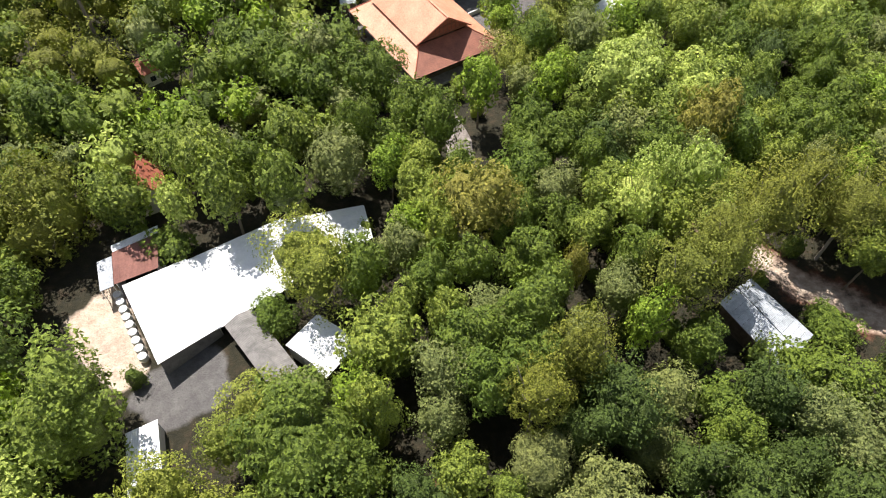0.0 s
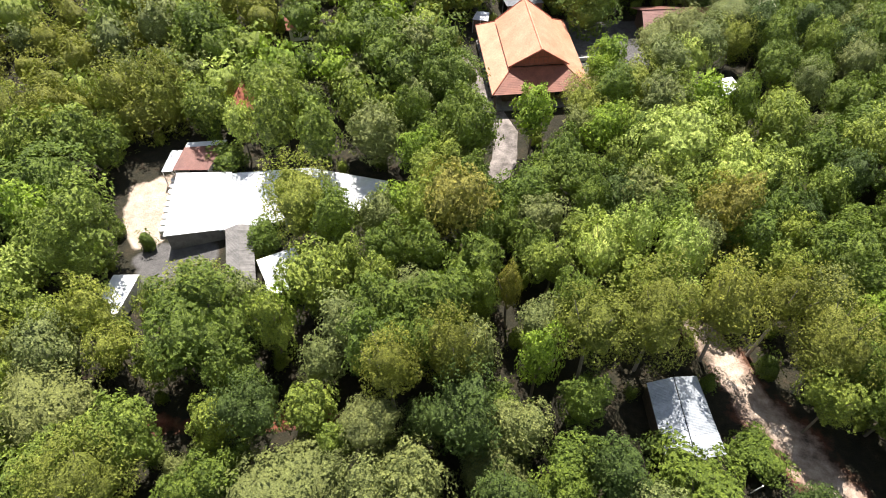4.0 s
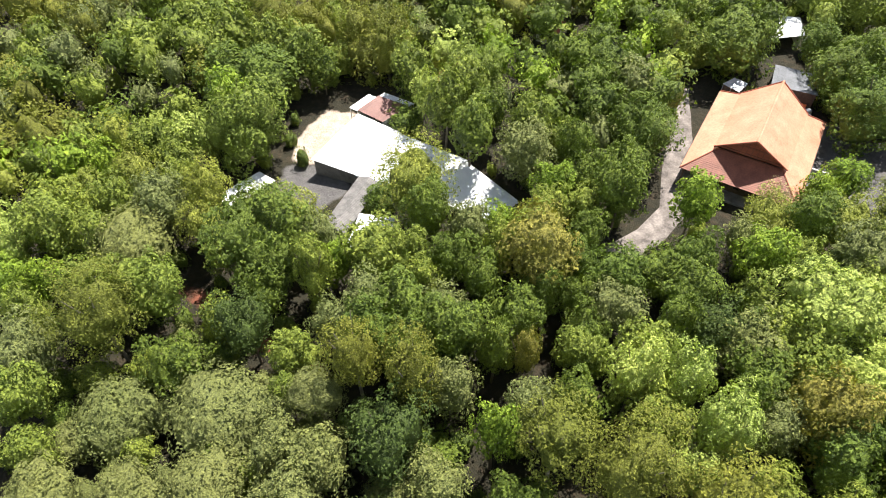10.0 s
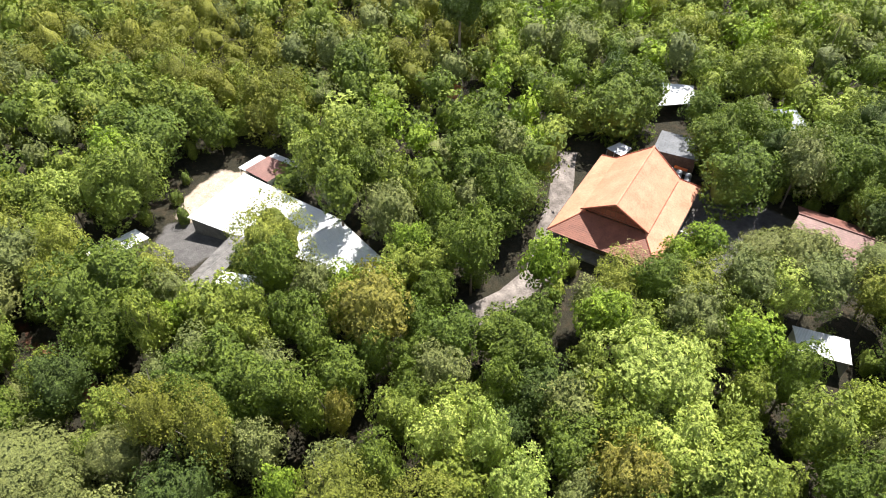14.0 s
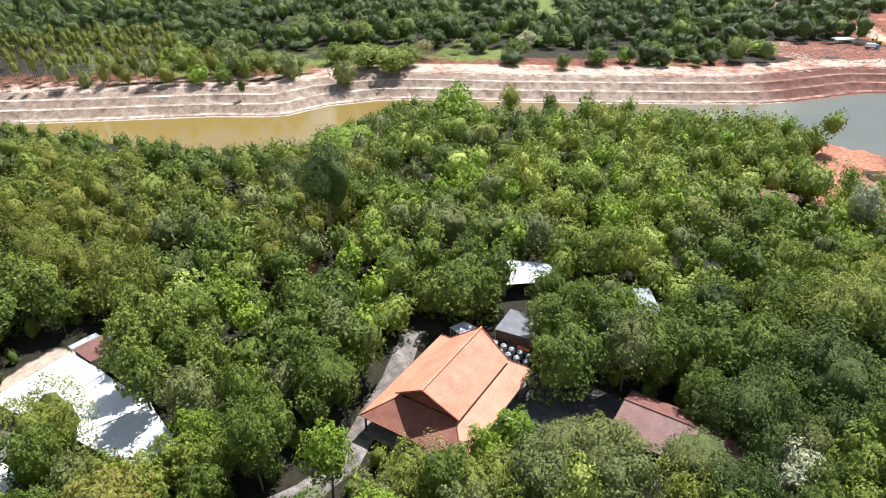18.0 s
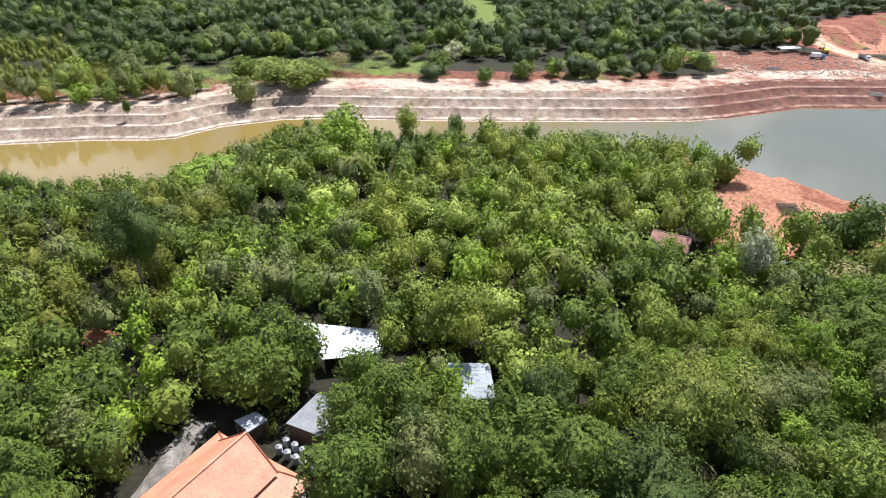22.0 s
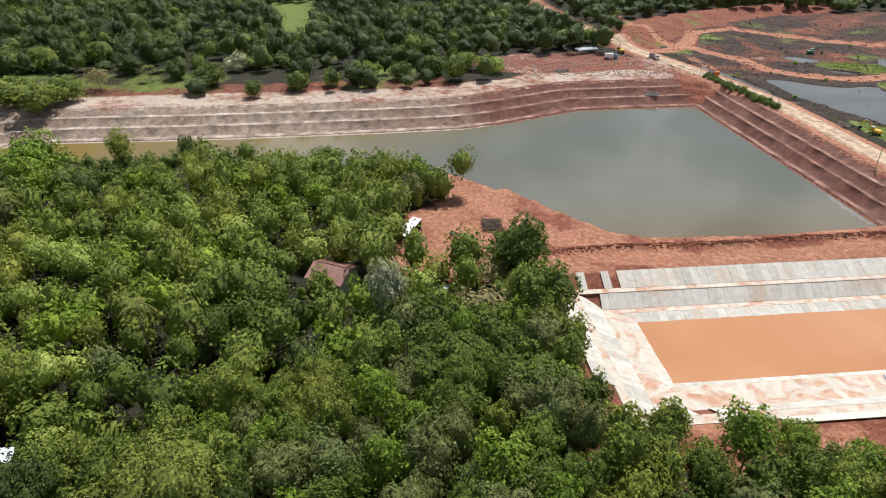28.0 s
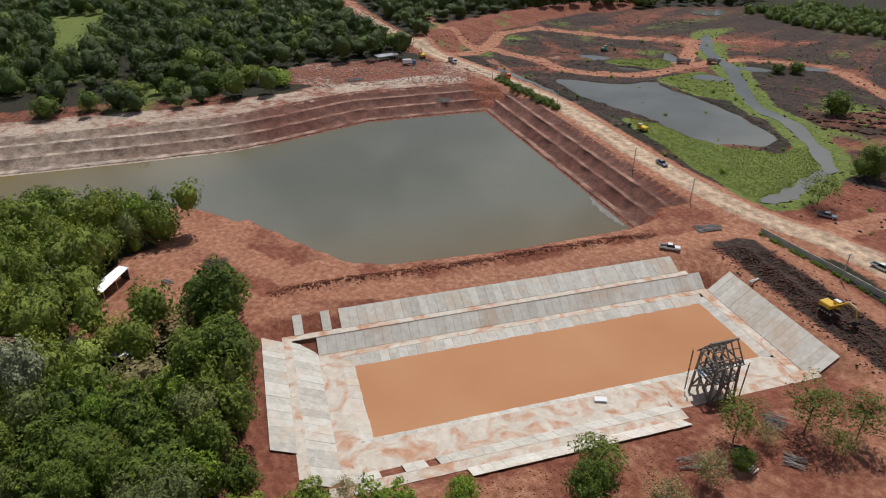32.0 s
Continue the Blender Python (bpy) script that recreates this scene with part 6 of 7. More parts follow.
sheet_shed("plank_shelter", "low open timber shelter beside the gravel road", (-186.0, 464.0), (-182.0, 477.0), (-178.0, 476.0), (-181.0, 463.0), 2.8, 2.4, 6, GREY_METAL)


def gable_hut(name, label, x, y, turn, length, width, eave, ridge, roof, walls, category="hut"):
    z = float(height(np.array([x]), np.array([y]))[0])
    h = empty(name, pose(x, y, z, 0, 0, turn), label, category)
    for s in (-1, 1):
        (sheet_roof if roof in (BROWN_METAL, FADED_METAL) else tile_slope)(h, (-length / 2 - 0.5, 0, ridge), (length / 2 + 0.5, 0, ridge), (length / 2 + 0.5, s * (width / 2 + 0.8), eave), (-length / 2 - 0.5, s * (width / 2 + 0.8), eave), 10, roof)
        wall_with_openings(h, (-length / 2, s * width / 2), (length / 2, s * width / 2), 0, eave + 0.2, walls, 2)
    ridge_cap(h, (-length / 2 - 0.5, 0, ridge + 0.04), (length / 2 + 0.5, 0, ridge + 0.04), roof, 0.12)
    for s in (-1, 1):
        bm = bmesh.new()
        slab(bm, [(s * length / 2, -width / 2, eave + 0.2), (s * length / 2, 0, ridge - 0.15), (s * length / 2, width / 2, eave + 0.2), (s * length / 2, width / 2, 0), (s * length / 2, -width / 2, 0)], 0.001)
        for v in list(bm.verts)[5:]:
            v.co.x -= 0.15 * s
        bmesh.ops.recalc_face_normals(bm, faces=bm.faces)
        part("end_wall", bm, walls, h)
    return h


gable_hut("forest_hut", "small house with a faded brown-red metal roof in the trees", -36.5, 241.0, 33.0, 9.0, 8.0, 4.0, 6.2, FADED_METAL, WALL)
gable_hut("shrine", "small shrine with a steep glossy orange-red roof", -51.5, 76.0, -62.0, 9.0, 4.6, 3.6, 6.8, RED_TILE, WALL, "shrine")
gable_hut("shrine", "small pavilion with a red tiled roof under the trees", -58.5, 106.5, 40.0, 5.0, 4.0, 3.4, 5.4, RED_TILE, WALL, "shrine")
gable_hut("farmhouse", "far farmhouse with a dark red roof", -352.0, 120.0, 60.0, 9.0, 6.0, 3.0, 5.0, RED_TILE, WALL, "house")
gable_hut("farmhouse", "far farmhouse with a rusty roof among trees", -360.0, 215.0, 20.0, 9.0, 6.0, 3.0, 5.0, BROWN_METAL, WALL, "house")


# ---------------------------------------------------------------- small things at the temple
def water_jar():
    j = empty("water_jar", Matrix(), "round white concrete water jar with a lid", "jar", "row of water jars")
    bm = bmesh.new()
    prof = [(0.0, 0.0), (0.42, 0.0), (0.68, 0.35), (0.74, 0.75), (0.62, 1.15), (0.45, 1.32), (0.47, 1.4)]
    rings = [[bm.verts.new((r * math.cos(a * math.pi / 7), r * math.sin(a * math.pi / 7), z)) for a in range(14)] for r, z in prof[1:]]
    for p, q in zip(rings, rings[1:]):
        for k in range(14):
            bm.faces.new((p[k], p[(k + 1) % 14], q[(k + 1) % 14], q[k]))
    bm.faces.new(rings[0][::-1])
    part("body", bm, CONCRETE, j)
    bm = bmesh.new()
    tube(bm, (0, 0, 1.38), (0, 0, 1.45), 0.66, 0.62, 16)
    tube(bm, (0, 0, 1.45), (0, 0, 1.52), 0.1, 0.08, 8)
    part("lid", bm, WHITE_METAL, j)
    return j


first = water_jar()
for k in range(9):
    x, y = -51.2 + 0.86 * k, 54.6 - 1.34 * k
    m = pose(x, y, float(height(np.array([x]), np.array([y]))[0]) - 0.02, 0, 0, 40 * k)
    if k:
        copy_thing(first, m)
    else:
        first.matrix_world = m


def water_tank():
    t = empty("water_tank", Matrix(), "stainless steel water tank on legs behind the hall", "tank", "steel water tanks")
    bm = bmesh.new()
    tube(bm, (0, 0, 0.6), (0, 0, 2.1), 0.62, 0.62, 18)
    tube(bm, (0, 0, 2.1), (0, 0, 2.32), 0.62, 0.22, 18)
    for z in (0.9, 1.35, 1.8):
        tube(bm, (0, 0, z - 0.03), (0, 0, z + 0.03), 0.645, 0.645, 18)
    part("body", bm, STEEL, t)
    bm = bmesh.new()
    tube(bm, (0, 0, 2.3), (0, 0, 2.4), 0.24, 0.24, 12)
    part("cap", bm, STEEL, t)
    for k in range(4):
        a = k * math.pi / 2 + 0.4
        bm = bmesh.new()
        tube(bm, (0.55 * math.cos(a), 0.55 * math.sin(a), 0), (0.5 * math.cos(a), 0.5 * math.sin(a), 0.7), 0.035, 0.035, 6)
        part("leg", bm, STEEL, t)
    return t


first = water_tank()
spots = [(-15.4, 133.6), (-13.7, 134.6), (-12.0, 135.5), (-10.3, 136.5), (-8.6, 137.5), (-14.3, 132.0), (-12.6, 133.0), (-10.9, 134.0), (-9.2, 135.0), (-7.4, 136.1)]
for k, (x, y) in enumerate(spots):
    m = pose(x, y, 0.05, 0, 0, 25 * k)
    if k:
        copy_thing(first, m)
    else:
        first.matrix_world = m
bench = empty("service_counter", pose(-11.6, 138.2, 0, 0, 0, 30), "low counter under a bright orange tarpaulin cover", "counter")
bm = bmesh.new()
slab(bm, [(-1.4, -0.5, 1.5), (1.4, -0.5, 1.5), (1.4, 0.0, 1.75), (-1.4, 0.0, 1.75)], 0.05)
slab(bm, [(-1.4, 0.0, 1.75), (1.4, 0.0, 1.75), (1.4, 0.5, 1.5), (-1.4, 0.5, 1.5)], 0.05)
part("cover", bm, ORANGE_PAINT, bench, "bright orange cover")
part("tabletop", one_box(0, -0.2, 0.9, 3.0, 1.2, 0.06), GREY_WOOD, bench)
for sx in (-1.35, 1.35):
    for sy in (-0.45, 0.45):
        part("leg", one_box(sx, sy, 0.72, 0.08, 0.08, 1.5), GREY_WOOD, bench)
concrete_fence = empty("low_wall", pose(6.5, 127.5, 0, 0, 0, 35), "low white rendered wall along the paved court", "wall")
part("wall", one_box(0, 0, 0.5, 9.0, 0.25, 1.1, bevel=0.03), WALL, concrete_fence)
part("coping", one_box(0, 0, 1.09, 9.1, 0.36, 0.08), CONCRETE, concrete_fence)
post = empty("marker_post", pose(57.6, 43.0, 0, 0, 12, 20), "slim white painted post beside the sandy track", "post")
bm = bmesh.new()
tube(bm, (0, 0, -0.2), (0, 0, 3.0), 0.09, 0.07, 8)
part("shaft", bm, WHITE_PAINT, post)
part("cap", one_box(0, 0, 3.0, 0.2, 0.2, 0.06), WHITE_PAINT, post)


def banana_plant():
    """Banana plant: fleshy stem and long arching blades split along the rib."""
    b = empty("banana_plant", Matrix(), "banana plant with long arching bright green leaves", "banana plant", "clump of banana plants")
    bm = bmesh.new()
    tube(bm, (0, 0, -0.2), (0.1, 0.05, 2.4), 0.16, 0.09, 8)
    part("stem", bm, BANANA_STEM, b)
    r = random.Random(6)
    for k in range(9):
        a, rise, ln = k * 2.4 + r.uniform(-0.3, 0.3), r.uniform(0.5, 1.3), r.uniform(2.2, 3.0)
        d, side = Vector((math.cos(a), math.sin(a), 0)), Vector((-math.sin(a), math.cos(a), 0))
        bm = bmesh.new()
        rows = []
        for j in range(8):
            t = j / 7
            p = Vector((0.1, 0.05, 2.3)) + d * ln * t + Vector((0, 0, rise * ln * t - 0.85 * ln * t * t))
            w = 0.42 * math.sin(math.pi * (0.08 + 0.88 * t)) + 0.02
            rows.append([bm.verts.new(p + side * w + Vector((0, 0, 0.12 * w))), bm.verts.new(p - Vector((0, 0, 0.05))), bm.verts.new(p - side * w + Vector((0, 0, 0.12 * w)))])
        for p, q in zip(rows, rows[1:]):
            bm.faces.new((p[0], p[1], q[1], q[0]))
            bm.faces.new((p[1], p[2], q[2], q[1]))
        part("leaf", bm, LEAF["V"], b)
    return b


BANANA_STEM = plain("banana_stem", (0.14, 0.16, 0.05), (0.26, 0.27, 0.10), 2.0, 0.6)
first = banana_plant()
for k, (x, y) in enumerate([(42.5, 27.0), (44.2, 25.6), (43.0, 23.6), (46.2, 24.6), (41.0, 25.0), (47.6, 22.8)]):
    m = pose(x, y, float(height(np.array([x]), np.array([y]))[0]), 0, 0, 71 * k) @ Matrix.Diagonal((1.0 + 0.08 * (k % 3),) * 3 + (1,))
    if k:
        copy_thing(first, m)
    else:
        first.matrix_world = m


# ---------------------------------------------------------------- the building site
def ground_z(x, y):
    return float(height(np.array([x]), np.array([y]))[0])


def floor_strip(pts, z, label):
    bm = bmesh.new()
    slab(bm, [bpt(u, v, z) for u, v in pts], 0.2)
    bmesh.ops.recalc_face_normals(bm, faces=bm.faces)
    return part("ledge", bm, CLAY_FLOOR, basin, label)


def clay_floor():
    m, n, l, p = material("clay_stained_concrete")
    c = coords(n)
    base = ramp(n, l, noise_node(n, l, 0.5, 6, 0.6, c), [(0.3, (0.50, 0.44, 0.36)), (0.7, (0.68, 0.62, 0.53))])
    clay = ramp(n, l, noise_node(n, l, 0.9, 5, 0.6, c), [(0.3, (0.42, 0.20, 0.11)), (0.7, (0.60, 0.38, 0.26))])
    w = n.new("ShaderNodeTexNoise")
    w.inputs["Scale"].default_value, w.inputs["Detail"].default_value, w.inputs["Distortion"].default_value = 0.16, 7.0, 1.6
    l.new(c, w.inputs["Vector"])
    col = mix(n, l, ramp(n, l, w.outputs["Fac"], [(0.47, (0, 0, 0)), (0.55, (0.55, 0.55, 0.55)), (0.63, (1, 1, 1))]), base, clay)
    l.new(col, p.inputs["Base Color"])
    p.inputs["Roughness"].default_value = 0.8
    bump(n, l, w.outputs["Fac"], p, 0.3, 0.1)
    return m


CLAY_FLOOR = clay_floor()
floor_strip([(2.0, 9.3), (103, 9.3), (103, 11.3), (2.0, 11.3)], -4.98, "stained ledge")
floor_strip([(3.0, 37.8), (99.4, 37.8), (99.4, 44.8), (3.0, 44.8)], -4.99, "clay-streaked ledge")
floor_strip([(3.1, 11.3), (8.1, 11.3), (8.1, 37.8), (3.1, 37.8)], -5.0, "stained ledge")
floor_strip([(99.5, 11.3), (102.5, 11.3), (102.5, 45.0), (99.5, 44.8)], -5.0, "stained ledge")
floor_strip([(-3.8, 4.6), (99, 4.6), (99, 6.4), (-3.8, 6.4)], -2.12, "narrow berm")
floor_strip([(-3.8, 6.4), (-1.8, 6.4), (-1.8, 50.0), (-3.8, 50.0)], -2.13, "narrow berm")
floor_strip([(-1.8, 48.8), (68, 48.8), (68, 51.2), (-1.8, 51.2)], -2.1, "narrow berm")
floor_strip([(68, 44.6), (103, 44.6), (103, 50.0), (68, 50.0)], -3.6, "concrete apron")


def timber_tower():
    """Timber scaffold frame for a small pavilion on stilts."""
    x, y = 68.5, 342.0
    z0 = -3.6
    t = empty("timber_scaffold", pose(x, y, z0, 0, 0, 62), "weathered timber frame of a pavilion under construction, on raking stilts", "scaffold")
    w, d, h1, h2, h3 = 2.6, 2.4, 4.8, 9.2, 12.8
    bm = bmesh.new()
    box(bm, 0, 0, h1, 2 * w + 0.8, 2 * d + 0.8, 0.12)
    part("platform", bm, TOWER_WOOD, t)
    cols = [(sx * w * k, sy * d) for sx in (-1, 1) for sy in (-1, 1) for k in (1.0, 0.33)]
    bars(t, "column", [((px * 1.12, py * 1.2, -1.2), (px, py, h2)) for px, py in cols], 0.27, TOWER_WOOD)
    bars(t, "brace", [((-w * 1.1, s * d * 1.2, 0), (w * 0.3, s * d, h1)) for s in (-1, 1)] + [((w * 1.1, s * d * 1.2, 0), (-w * 0.3, s * d, h1)) for s in (-1, 1)]
         + [((s * w * 1.1, -d * 1.2, 0), (s * w, d, h1)) for s in (-1, 1)] + [((s * w * 1.1, d * 1.2, 0), (s * w, -d, h1)) for s in (-1, 1)], 0.22, TOWER_WOOD)
    bars(t, "beam", [((-w - 0.3, s * d, z), (w + 0.3, s * d, z)) for s in (-1, 1) for z in (h1 - 0.2, 6.2, h2)] + [((s * w * k, -d - 0.3, z), (s * w * k, d + 0.3, z)) for s in (-1, 1) for k in (1, 0.33) for z in (h1 - 0.2, 6.2, h2)], 0.22, TOWER_WOOD)
    bars(t, "rafter", [((k * w / 2, s * (d + 0.7), h2 - 0.3), (k * w / 2, 0, h3)) for k in (-2.2, -1, 0, 1, 2.2) for s in (-1, 1)], 0.16, TOWER_WOOD)
    bars(t, "ridge_beam", [((-w - 0.6, 0, h3), (w + 0.6, 0, h3))], 0.22, TOWER_WOOD)
    bars(t, "purlin", [((-w - 0.5, s * (d + 0.7) * k, h3 - (h3 - h2 + 0.3) * k), (w + 0.5, s * (d + 0.7) * k, h3 - (h3 - h2 + 0.3) * k)) for s in (-1, 1) for k in (0.35, 0.7, 1.0)], 0.13, TOWER_WOOD)
    bars(t, "scaffold_pole", [((sx * (w + 1.0 + 0.2 * k), sy * (d + 0.9), -1.0), (sx * (w + 1.1 + 0.2 * k), sy * (d + 1.0), 8.8 + 0.6 * k)) for sx in (-1, 1) for sy in (-1, 1) for k in (0, 1)] + [((k, s * (d + 1.0), 3.0), (k, s * (d + 1.05), 9.4)) for k in (-1.2, 1.3) for s in (-1, 1)], 0.06, DARK_WOOD_AND_SHADE)
    part("deck_board", one_box(-w - 0.9, 0.2, h1 + 0.9, 1.4, 2.4, 0.06), GREY_METAL, t, "loose grey sheet")


timber_tower()


def pickup(x, y, turn, paint, label, name="pickup_truck"):
    """Double-cab pickup: chassis body, cab, open bed, wheels, glass and lights."""
    c = empty(name, pose(x, y, ground_z(x, y) + 0.02, 0, 0, turn), label, "pickup truck")
    bm = bmesh.new()
    box(bm, 1.9, 0, 0.78, 1.5, 1.74, 0.52, bevel=0.1)
    box(bm, 0.2, 0, 0.72, 2.1, 1.78, 0.56, bevel=0.06)
    for s in (-1, 1):
        box(bm, -1.75, s * 0.83, 0.82, 1.8, 0.1, 0.56, bevel=0.02)
    box(bm, -1.75, 0, 0.6, 1.8, 1.7, 0.1)
    box(bm, -2.62, 0, 0.82, 0.08, 1.7, 0.52, bevel=0.02)
    part("body", bm, paint, c)
    bm = bmesh.new()
    lo = [(1.25, 0.84, 1.0), (1.25, -0.84, 1.0), (-0.85, -0.84, 1.0), (-0.85, 0.84, 1.0)]
    hi = [(0.62, 0.68, 1.68), (0.62, -0.68, 1.68), (-0.62, -0.68, 1.68), (-0.62, 0.68, 1.68)]
    a, b = [bm.verts.new(p) for p in lo], [bm.verts.new(p) for p in hi]
    for k in range(4):
        bm.faces.new((a[k], a[(k + 1) % 4], b[(k + 1) % 4], b[k]))
    bm.faces.new(a[::-1]), bm.faces.new(b)
    bmesh.ops.recalc_face_normals(bm, faces=bm.faces)
    part("cab_glass", bm, GLASS, c)
    part("roof", one_box(0, 0, 1.70, 1.3, 1.38, 0.08, bevel=0.03), paint, c)
    part("bed_floor", one_box(-1.75, 0, 0.67, 1.74, 1.56, 0.04), RUBBER, c)
    for sx in (1.75, -1.6):
        for s in (-1, 1):
            bm = bmesh.new()
            tube(bm, (sx, s * 0.66, 0.37), (sx, s * 0.9, 0.37), 0.37, 0.37, 14)
            wheel = part("wheel", bm, RUBBER, c)
            bm = bmesh.new()
            tube(bm, (sx, s * 0.89, 0.37), (sx, s * 0.92, 0.37), 0.2, 0.18, 10)
            part("rim", bm, STEEL, wheel)
    for s in (-1, 1):
        part("headlight", one_box(2.64, s * 0.62, 0.84, 0.06, 0.36, 0.18), STEEL, c)
        part("tail_light", one_box(-2.67, s * 0.78, 0.9, 0.04, 0.12, 0.32), RED_TILE, c)
    part("front_bumper", one_box(2.66, 0, 0.5, 0.12, 1.7, 0.2, bevel=0.03), RUBBER, c)
    return c


pickup(36.4, 383.4, 30, WHITE_PAINT, "white double-cab pickup parked above the basin")
pickup(5.0, 436.0, -28, GREY_PAINT, "blue-grey pickup on the gravel road")
pickup(59.0, 435.5, 10, GREY_PAINT, "grey pickup parked on red soil under a tree")
pickup(79.5, 411.5, -15, WHITE_PAINT, "silver-white pickup at the roadside")


def lorry(x, y, turn, paint, label, tipper=True):
    c = empty("lorry", pose(x, y, ground_z(x, y) + 0.05, 0, 0, turn), label, "lorry")
    bm = bmesh.new()
    box(bm, 2.9, 0, 1.5, 1.7, 2.2, 1.9, bevel=0.12)
    box(bm, 2.85, 0, 2.5, 1.4, 2.0, 0.3, bevel=0.1)
    part("cab", bm, paint, c)
    part("windscreen", one_box(3.77, 0, 1.95, 0.04, 1.8, 0.7), GLASS, c)
    part("chassis", one_box(0, 0, 0.85, 6.8, 1.1, 0.3), RUBBER, c)
    bm = bmesh.new()
    if tipper:
        box(bm, -0.9, 0, 1.15, 4.8, 2.3, 0.14)
        for s in (-1, 1):
            box(bm, -0.9, s * 1.12, 1.75, 4.8, 0.12, 1.1)
        for e in (-3.3, 1.5):
            box(bm, e, 0, 1.75, 0.12, 2.3, 1.1)
    else:
        box(bm, -0.9, 0, 2.2, 4.9, 2.3, 2.1, bevel=0.05)
    part("bed", bm, WHITE_PAINT if not tipper else GREY_PAINT, c)
    if tipper:
        bm = bmesh.new()
        bmesh.ops.create_uvsphere(bm, u_segments=12, v_segments=6, radius=1.0, matrix=Matrix.Translation((-0.9, 0, 1.7)) @ Matrix.Diagonal((2.1, 1.0, 0.8, 1)))
        part("soil_load", bm, RED_SOIL, c, "heaped red soil")
    for sx in (2.6, -1.4, -2.6):
        for s in (-1, 1):
            bm = bmesh.new()
            tube(bm, (sx, s * 0.8, 0.5), (sx, s * 1.15, 0.5), 0.5, 0.5, 14)
            wheel = part("wheel", bm, RUBBER, c)
            bm = bmesh.new()
            tube(bm, (sx, s * 1.14, 0.5), (sx, s * 1.18, 0.5), 0.25, 0.22, 10)
            part("rim", bm, STEEL, wheel)
    return c


lorry(-164.0, 470.5, 58, BLUE_PAINT, "blue and white lorry parked beside the gravel road", False)
lorry(-150.0, 490.0, -20, WHITE_PAINT, "tipper lorry on the gravel road")
lorry(-109.0, 486.5, -22, ORANGE_PAINT, "dusty brown tipper lorry on the gravel road")
lorry(-62.0, 581.0, 15, GREY_PAINT, "tipper lorry hauling soil across the mud flats")
lorry(-50.0, 592.0, 15, GREY_PAINT, "tipper lorry following on the haul road")


def excavator(x, y, turn, label, paint=None):
    paint = paint or YELLOW_PAINT
    e = empty("excavator", pose(x, y, ground_z(x, y) + 0.02, 0, 0, turn), label, "excavator")
    for s in (-1, 1):
        bm = bmesh.new()
        box(bm, 0, s * 1.2, 0.45, 3.9, 0.6, 0.8, bevel=0.3)
        track = part("track", bm, RUBBER, e)
        for k in range(5):
            bm = bmesh.new()
            tube(bm, (-1.4 + 0.7 * k, s * 1.48, 0.36), (-1.4 + 0.7 * k, s * 1.54, 0.36), 0.2, 0.2, 8)
            part("roller", bm, STEEL, track)
    bm = bmesh.new()
    tube(bm, (0, 0, 0.8), (0, 0, 1.05), 0.8, 0.8, 14)
    part("turntable", bm, RUBBER, e)
    bm = bmesh.new()
    box(bm, -0.7, 0, 1.6, 3.0, 2.6, 1.1, bevel=0.15)
    box(bm, -1.9, 0, 1.5, 0.8, 2.6, 1.2, bevel=0.25)
    part("body", bm, paint, e)
    cab = part("cab", one_box(0.7, 0.8, 2.1, 1.5, 1.0, 1.9, bevel=0.1), paint, e)
    part("cab_glass", one_box(1.47, 0.8, 2.4, 0.04, 0.8, 1.0), GLASS, cab)
    part("cab_roof", one_box(0.7, 0.8, 3.09, 1.4, 0.96, 0.07), WHITE_PAINT, cab, "white roof panel")
    for name, a, b, r in (("boom", (0.6, -0.1, 1.7), (3.2, -0.1, 4.3), 0.28), ("boom", (3.2, -0.1, 4.3), (5.6, -0.1, 3.9), 0.24), ("arm", (5.6, -0.1, 3.9), (6.6, -0.1, 1.4), 0.2)):
        bm = bmesh.new()
        tube(bm, a, b, r, r * 0.8, 4)
        part(name, bm, paint, e)
    bars(e, "cylinder", [((0.9, 0.2, 2.2), (3.0, 0.1, 3.7)), ((3.4, -0.1, 4.7), (5.5, -0.1, 4.4))], 0.08, STEEL)
    bm = bmesh.new()
    tube(bm, (6.4, -0.7, 1.0), (6.4, 0.5, 1.0), 0.55, 0.55, 8)
    part("bucket", bm, RUBBER, e)
    return e


excavator(77.0, 379.5, -22, "yellow excavator standing in dark dug soil")
excavator(-172.0, 488.0, 150, "yellow excavator parked at the roadside bushes")
excavator(-20.0, 466.0, 170, "yellow excavator working in the roadside mud")
excavator(-110.0, 578.0, 60, "green excavator on the far mud flats", plain("green_machine_paint", (0.03, 0.16, 0.11), (0.05, 0.22, 0.15), 1.0, 0.45))


def utility_pole(x, y, turn, tall=8.0, lean=0.0):
    p = empty("utility_pole", pose(x, y, ground_z(x, y), lean, 0, turn), "slim grey concrete utility pole beside the gravel road", "pole", "poles along the road")
    bm = bmesh.new()
    tube(bm, (0, 0, -0.3), (0, 0, tall), 0.17, 0.11, 8)
    part("shaft", bm, OLD_CONCRETE, p)
    part("crossarm", one_box(0, 0, tall - 0.5, 1.6, 0.1, 0.12), GREY_WOOD, p)
    for k in (-0.7, 0, 0.7):
        bm = bmesh.new()
        tube(bm, (k, 0, tall - 0.44), (k, 0, tall - 0.22), 0.05, 0.03, 6)
        part("insulator", bm, WHITE_PAINT, p)


for x, y in ((-1.0, 427.5), (26.0, 415.5), (74.0, 399.0), (-59.0, 462.0), (-112.0, 480.0)):
    utility_pole(x, y, 65)

